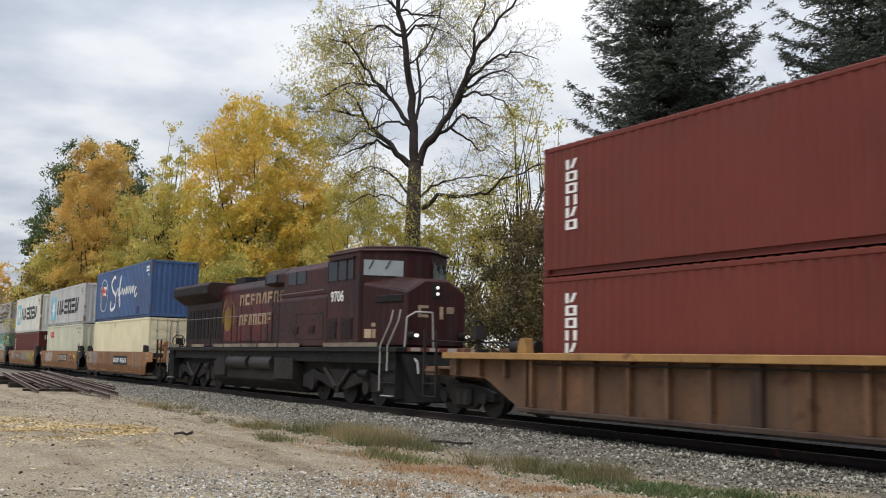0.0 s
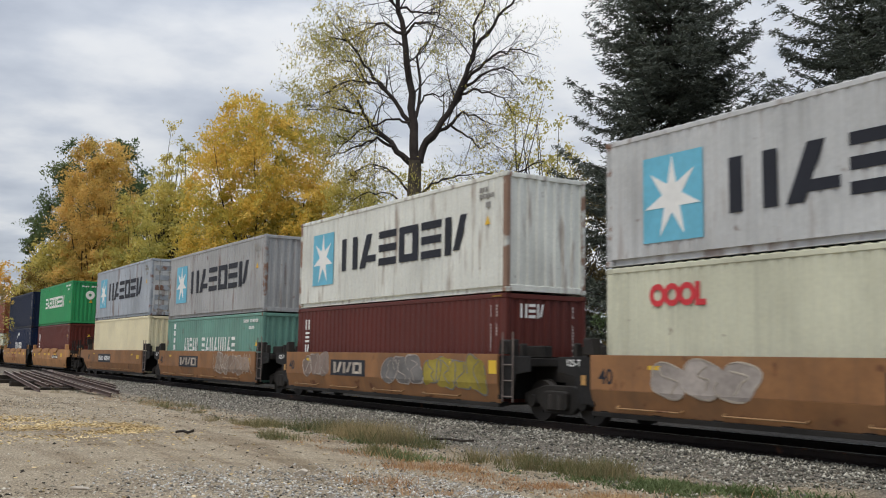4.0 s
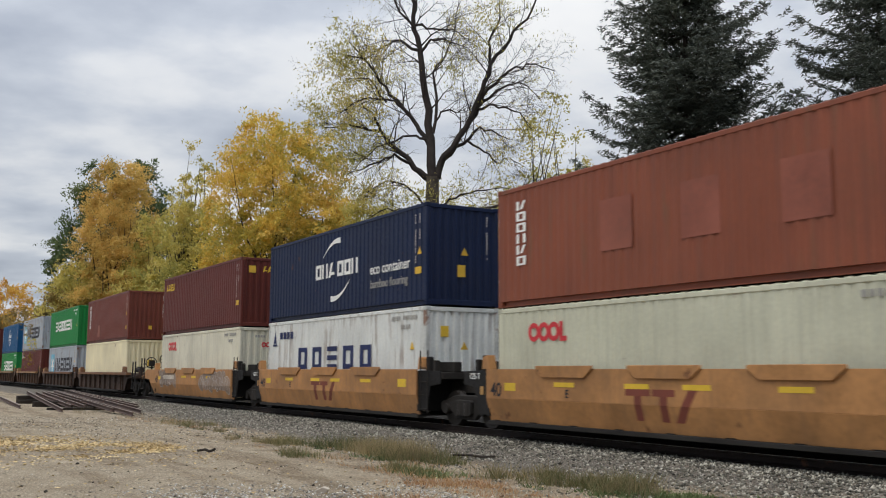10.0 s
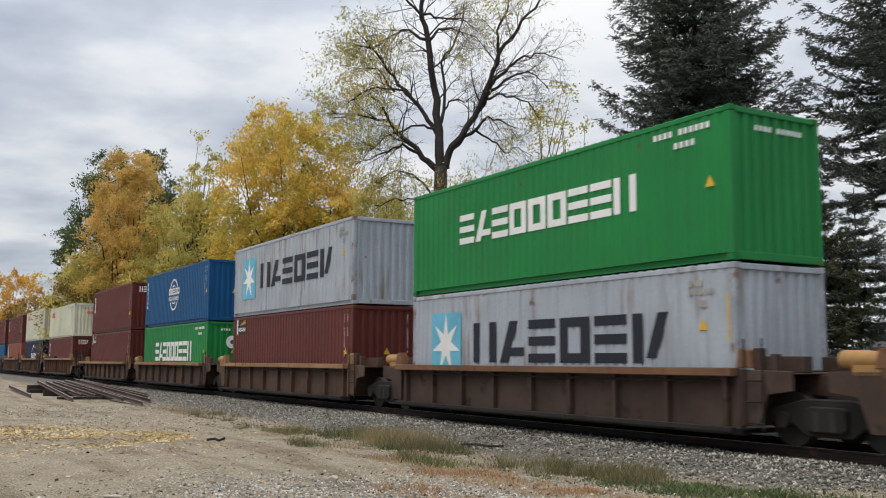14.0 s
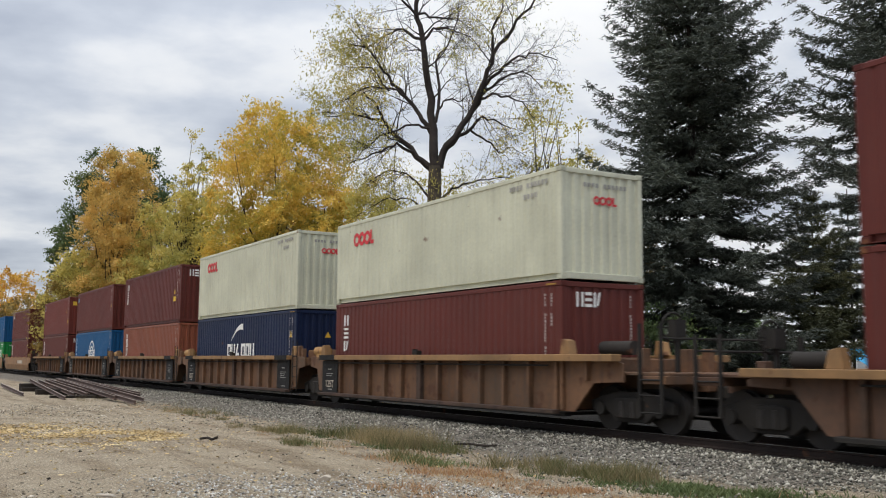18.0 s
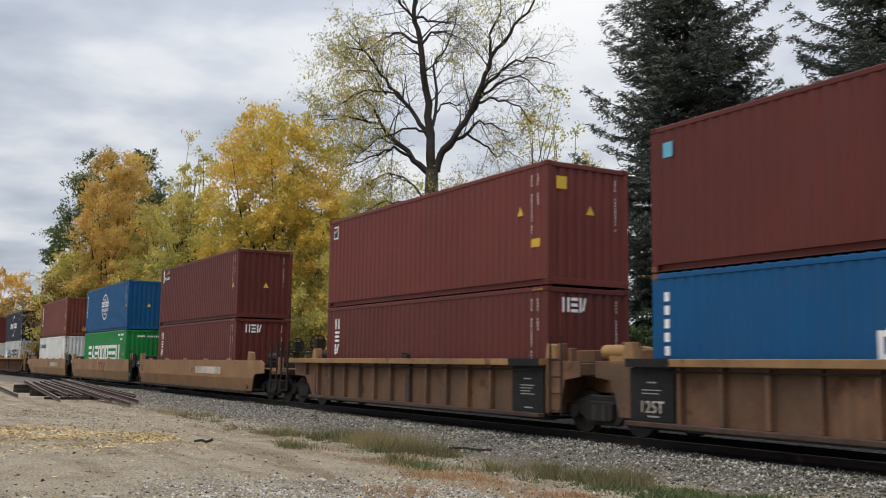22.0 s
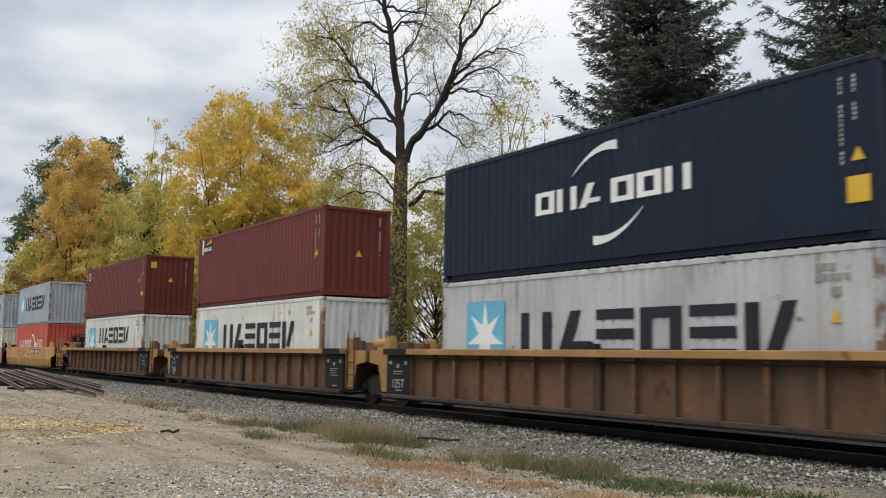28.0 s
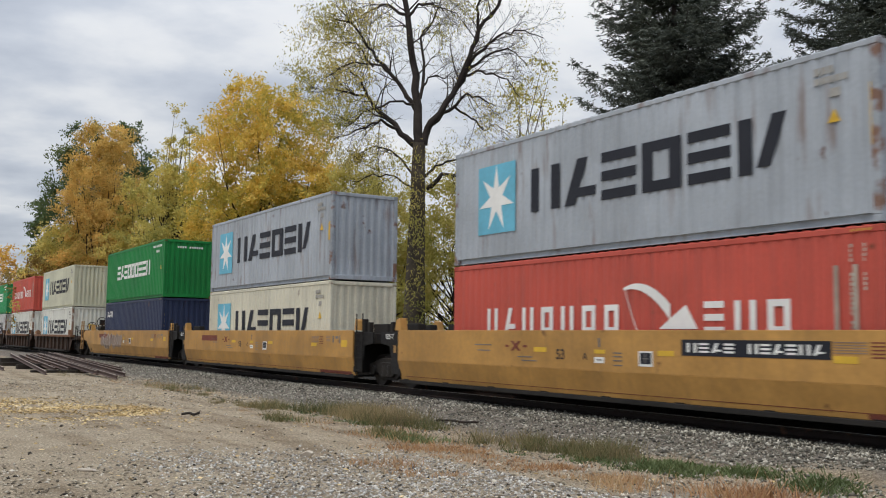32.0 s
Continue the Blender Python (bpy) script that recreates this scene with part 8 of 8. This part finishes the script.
# ---- weeds, grass and fallen leaves ----
def tufts(name, label, centres, blades, height, material, seed, lean=0.5, wide=0.012):
    r = np.random.RandomState(seed)
    c = np.repeat(np.asarray(centres, float), blades, 0)
    n = len(c)
    xy = c[:, :2] + r.normal(0, 0.16, (n, 2)) * c[:, 2:3]
    z = ground_height(xy[:, 0], xy[:, 1])
    h = height * r.uniform(0.35, 1.15, n) * c[:, 2]
    a = r.uniform(0, math.tau, n)
    tip = np.stack([np.cos(a) * lean * h * r.rand(n), np.sin(a) * lean * h * r.rand(n), h], -1)
    root = np.stack([xy[:, 0], xy[:, 1], z - 0.02], -1)
    b = r.uniform(0, math.tau, n)
    side = np.stack([np.cos(b), np.sin(b), 0 * b], -1) * wide * r.uniform(0.6, 1.6, (n, 1))
    v = np.stack([root - side, root + side, root + tip * 0.55 + side * 0.8, root + tip], 1).reshape(-1, 3)
    return loose(name, v, np.arange(len(v)).reshape(-1, 4), material, label, "weeds")


r = np.random.RandomState(77)


def strip(n, x0, x1, y0, y1, lo=0.5, hi=1.3, even=0.45):
    """Tuft places along a stretch beside the ballast, in clumps."""
    x, y = r.uniform(x0, x1, n), r.uniform(y0, y1, n)
    keep = r.rand(n) < np.clip(even + 1.5 * waves(x * 4.1, y * 4.1, 16), 0.03, 1)
    return np.stack([x, y, r.uniform(lo, hi, n) * np.clip(0.95 + 1.3 * waves(x * 1.1, y * 1.1, 31), 0.6, 1.5)], -1)[keep]


tufts("tall_grass", "clumps of tall half-dry grass along the ballast", np.concatenate([strip(36, -28.8, -25.6, 8.7, 9.5, 0.3, 0.8), strip(60, -24.9, -23.3, 9.0, 9.8, 0.6, 1.25, 0.7), strip(150, -23.3, -18.6, 9.8, 11.0, 0.5, 1.3, 0.7), strip(24, -18.6, -17.2, 10.2, 11.2, 0.3, 0.7), strip(120, -15.0, -12.0, 9.8, 10.8, 0.5, 1.15, 0.65), strip(60, -13.0, -12.0, 10.3, 11.2, 0.5, 1.2, 0.6), strip(12, -20.8, -19.5, 8.0, 8.6, 0.4, 0.8), strip(30, -36, -29, 9.4, 10.6, 0.3, 0.7), strip(14, -17.2, -16.0, 8.6, 9.4, 0.3, 0.7)]), 46, 0.34, GRASS, 81, 1.1, 0.0055)
tufts("dry_stalks", "thin dry brown stalks among the grass", np.concatenate([strip(60, -28.8, -25.8, 8.7, 9.6, 0.4, 0.8), strip(110, -23.3, -18.4, 9.8, 11.2, 0.6, 1.2), strip(100, -15.0, -10.8, 9.8, 11.0, 0.5, 1.15), strip(40, -36, -28, 9.2, 10.9, 0.4, 0.9), strip(30, -47, -43.5, 8.2, 9.4, 0.6, 1.2)]), 18, 0.42, STALK, 84, 0.5, 0.0042)
tufts("dry_weeds", "low reddish dry weeds on the gravel", np.concatenate([strip(70, -13.0, -11.2, 6.3, 7.2, 0.4, 1.1), strip(150, -14.6, -11.2, 8.1, 9.2, 0.5, 1.2, 0.55), strip(40, -11.8, -11.2, 9.0, 9.7, 0.6, 1.3, 0.6), strip(110, -10.9, -9.2, 8.3, 9.4, 0.7, 1.5, 0.6), strip(60, -8.8, -7.9, 8.8, 9.9, 0.7, 1.6, 0.6), strip(50, -17, -13, 7.6, 9.6, 0.3, 0.8), strip(80, -26, -17, 8.2, 10.6, 0.3, 0.8), strip(60, -40, -24, 9.0, 10.8, 0.3, 0.8)]), 24, 0.15, DRYWEED, 82, 1.3, 0.006)
tufts("green_weeds", "low leafy green weeds on the gravel", np.concatenate([strip(110, -12.2, -10.7, 9.8, 10.9, 0.4, 1.05, 0.6), strip(100, -11.2, -9.9, 10.1, 11.0, 0.4, 1.0, 0.6), strip(34, -10.2, -9.3, 10.9, 11.3, 0.4, 0.9, 0.7), strip(50, -8.9, -7.7, 10.5, 11.4, 0.4, 1.1, 0.6), strip(60, -13.6, -11.0, 9.6, 10.3, 0.5, 1.0), strip(16, -17, -15.2, 8.7, 9.4, 0.5, 1.0), strip(60, -24.6, -18.6, 9.4, 10.6, 0.4, 1.0), strip(14, -20.8, -19.4, 8.0, 8.7, 0.5, 1.0)]), 46, 0.12, CLOVER, 83, 1.6, 0.014)
far = np.stack([r.uniform(-125, -6, 2600), r.uniform(25.0, 29.0, 2600), r.uniform(0.7, 1.6, 2600)], -1)
tufts("far_weeds", "rough weeds on the far side of the track", far, 16, 0.8, GRASS, 85, 0.8, 0.02)


def scatter(n, places, spread):
    c = np.array(places)[r.randint(0, len(places), n)]
    return c + r.normal(0, 1, (n, 2)) * np.array(spread)


xy = np.stack([r.normal(-23.3, 1.7, 16000), r.uniform(1.5, 6.9, 16000)], -1)
xy = xy[r.rand(len(xy)) < np.clip(0.45 + 1.8 * waves(xy[:, 0] * 2, xy[:, 1] * 2, 19), 0.03, 1) * (1 - smoothstep(6.0, 6.9, xy[:, 1]))]
xy = np.concatenate([xy, np.stack([r.uniform(-36, -8, 700), r.uniform(2, 11, 700)], -1)])
c = np.stack([xy[:, 0], xy[:, 1], ground_height(xy[:, 0], xy[:, 1]) + 0.015], -1)
v, f = leaf_cards(c, 0.075, r, 0.0, 0.7)
v[:, 2] = np.repeat(c[:, 2], 4) + (v[:, 2] - np.repeat(c[:, 2], 4)) * 0.35
loose("fallen_leaves", v, f, LITTER, "scatter of pale yellow fallen leaves on dirt", "leaves")
sx, sy = -21.3, 6.55
stick = Geo().pipe([(-0.18, 0, 0.02), (0.0, 0.03, 0.05), (0.16, -0.02, 0.02), (0.26, 0.06, 0.07)], 0.03, 6)
ob = part("stick", stick, TIMBER, None, at=pose(sx, sy, float(ground_height(sx, sy)) + 0.02, 0, 0, 35))
tagged(ob, "short broken stick lying on the dirt", "stick")
sx, sy = -12.7, 2.65
ob = part("wood_scrap", Geo().prism([(-0.12, 0), (0.14, 0), (0.11, 0.03), (-0.1, 0.035)], -0.035, 0.035), INK["dullwhite"], None, at=pose(sx, sy, float(ground_height(sx, sy)), 0, 0, 50), bevel=0.01)
tagged(ob, "pale scrap of wood lying on gravel", "scrap")

sx, sy = -13.5, 5.95
ob = part("paper_scrap", Geo().prism([(-0.10, 0), (0.06, 0), (0.11, 0.07), (0.02, 0.10), (-0.09, 0.05)], -0.04, 0.03), INK["dullwhite"], None, at=pose(sx, sy, float(ground_height(sx, sy)), 12, 0, 40), bevel=0.008)
tagged(ob, "crumpled pale paper scrap lying on gravel", "scrap")
sx, sy = -17.9, 11.3
ob = part("stick", Geo().pipe([(-0.5, 0, 0.03), (-0.1, 0.04, 0.05), (0.3, -0.02, 0.04), (0.6, 0.05, 0.06)], 0.025, 6), TIMBER, None, at=pose(sx, sy, float(ground_height(sx, sy)) + 0.03, 0, 0, 20))
tagged(ob, "thin dark branch lying on the ballast", "stick")

# ---- the train's way ----
ROLL = ((0, 0.20), (1, 15.54), (2, 31.02), (3, 46.62), (5.5, 85.62), (6, 93.37), (7, 108.88), (7.5, 116.62), (8, 124.35), (10, 155.26), (10.5, 163.02), (11, 170.77), (12, 186.31), (13, 201.93), (16, 249.09), (17, 265.03), (18, 280.69), (19, 295.79), (20.5, 319.13), (21.5, 334.74), (22.5, 350.28), (23, 358.05), (24, 373.55), (25, 389.12), (28, 436.29), (30, 467.59), (32, 498.83))


def turning(wheel, x, r):
    """A wheelset that rolls without slipping, keyed in even steps."""
    step = math.degrees(15.59 / r) / FPS
    walk(wheel, [(k / FPS, pose(x, 0, r, 0, step * k % 360, 0)) for k in range(32 * FPS + 1)])


def motions():
    """The whole train rolls past at about 15.6 metres a second, and its wheels turn."""
    for ob, x, z in MOVING:
        walk(ob, [(t, pose(x + d, TRACK_Y, z)) for t, d in ROLL])
    first = {}
    for wheel, x, r in WHEELS:
        key = (x, r)
        if key not in first:
            turning(wheel, x, r)
            first[key] = wheel
        else:  # alike wheelsets share their keys
            wheel.rotation_mode = "QUATERNION"
            keys = wheel.animation_data_create()
            keys.action = first[key].animation_data.action
            keys.action_slot = first[key].animation_data.action_slot


motions()
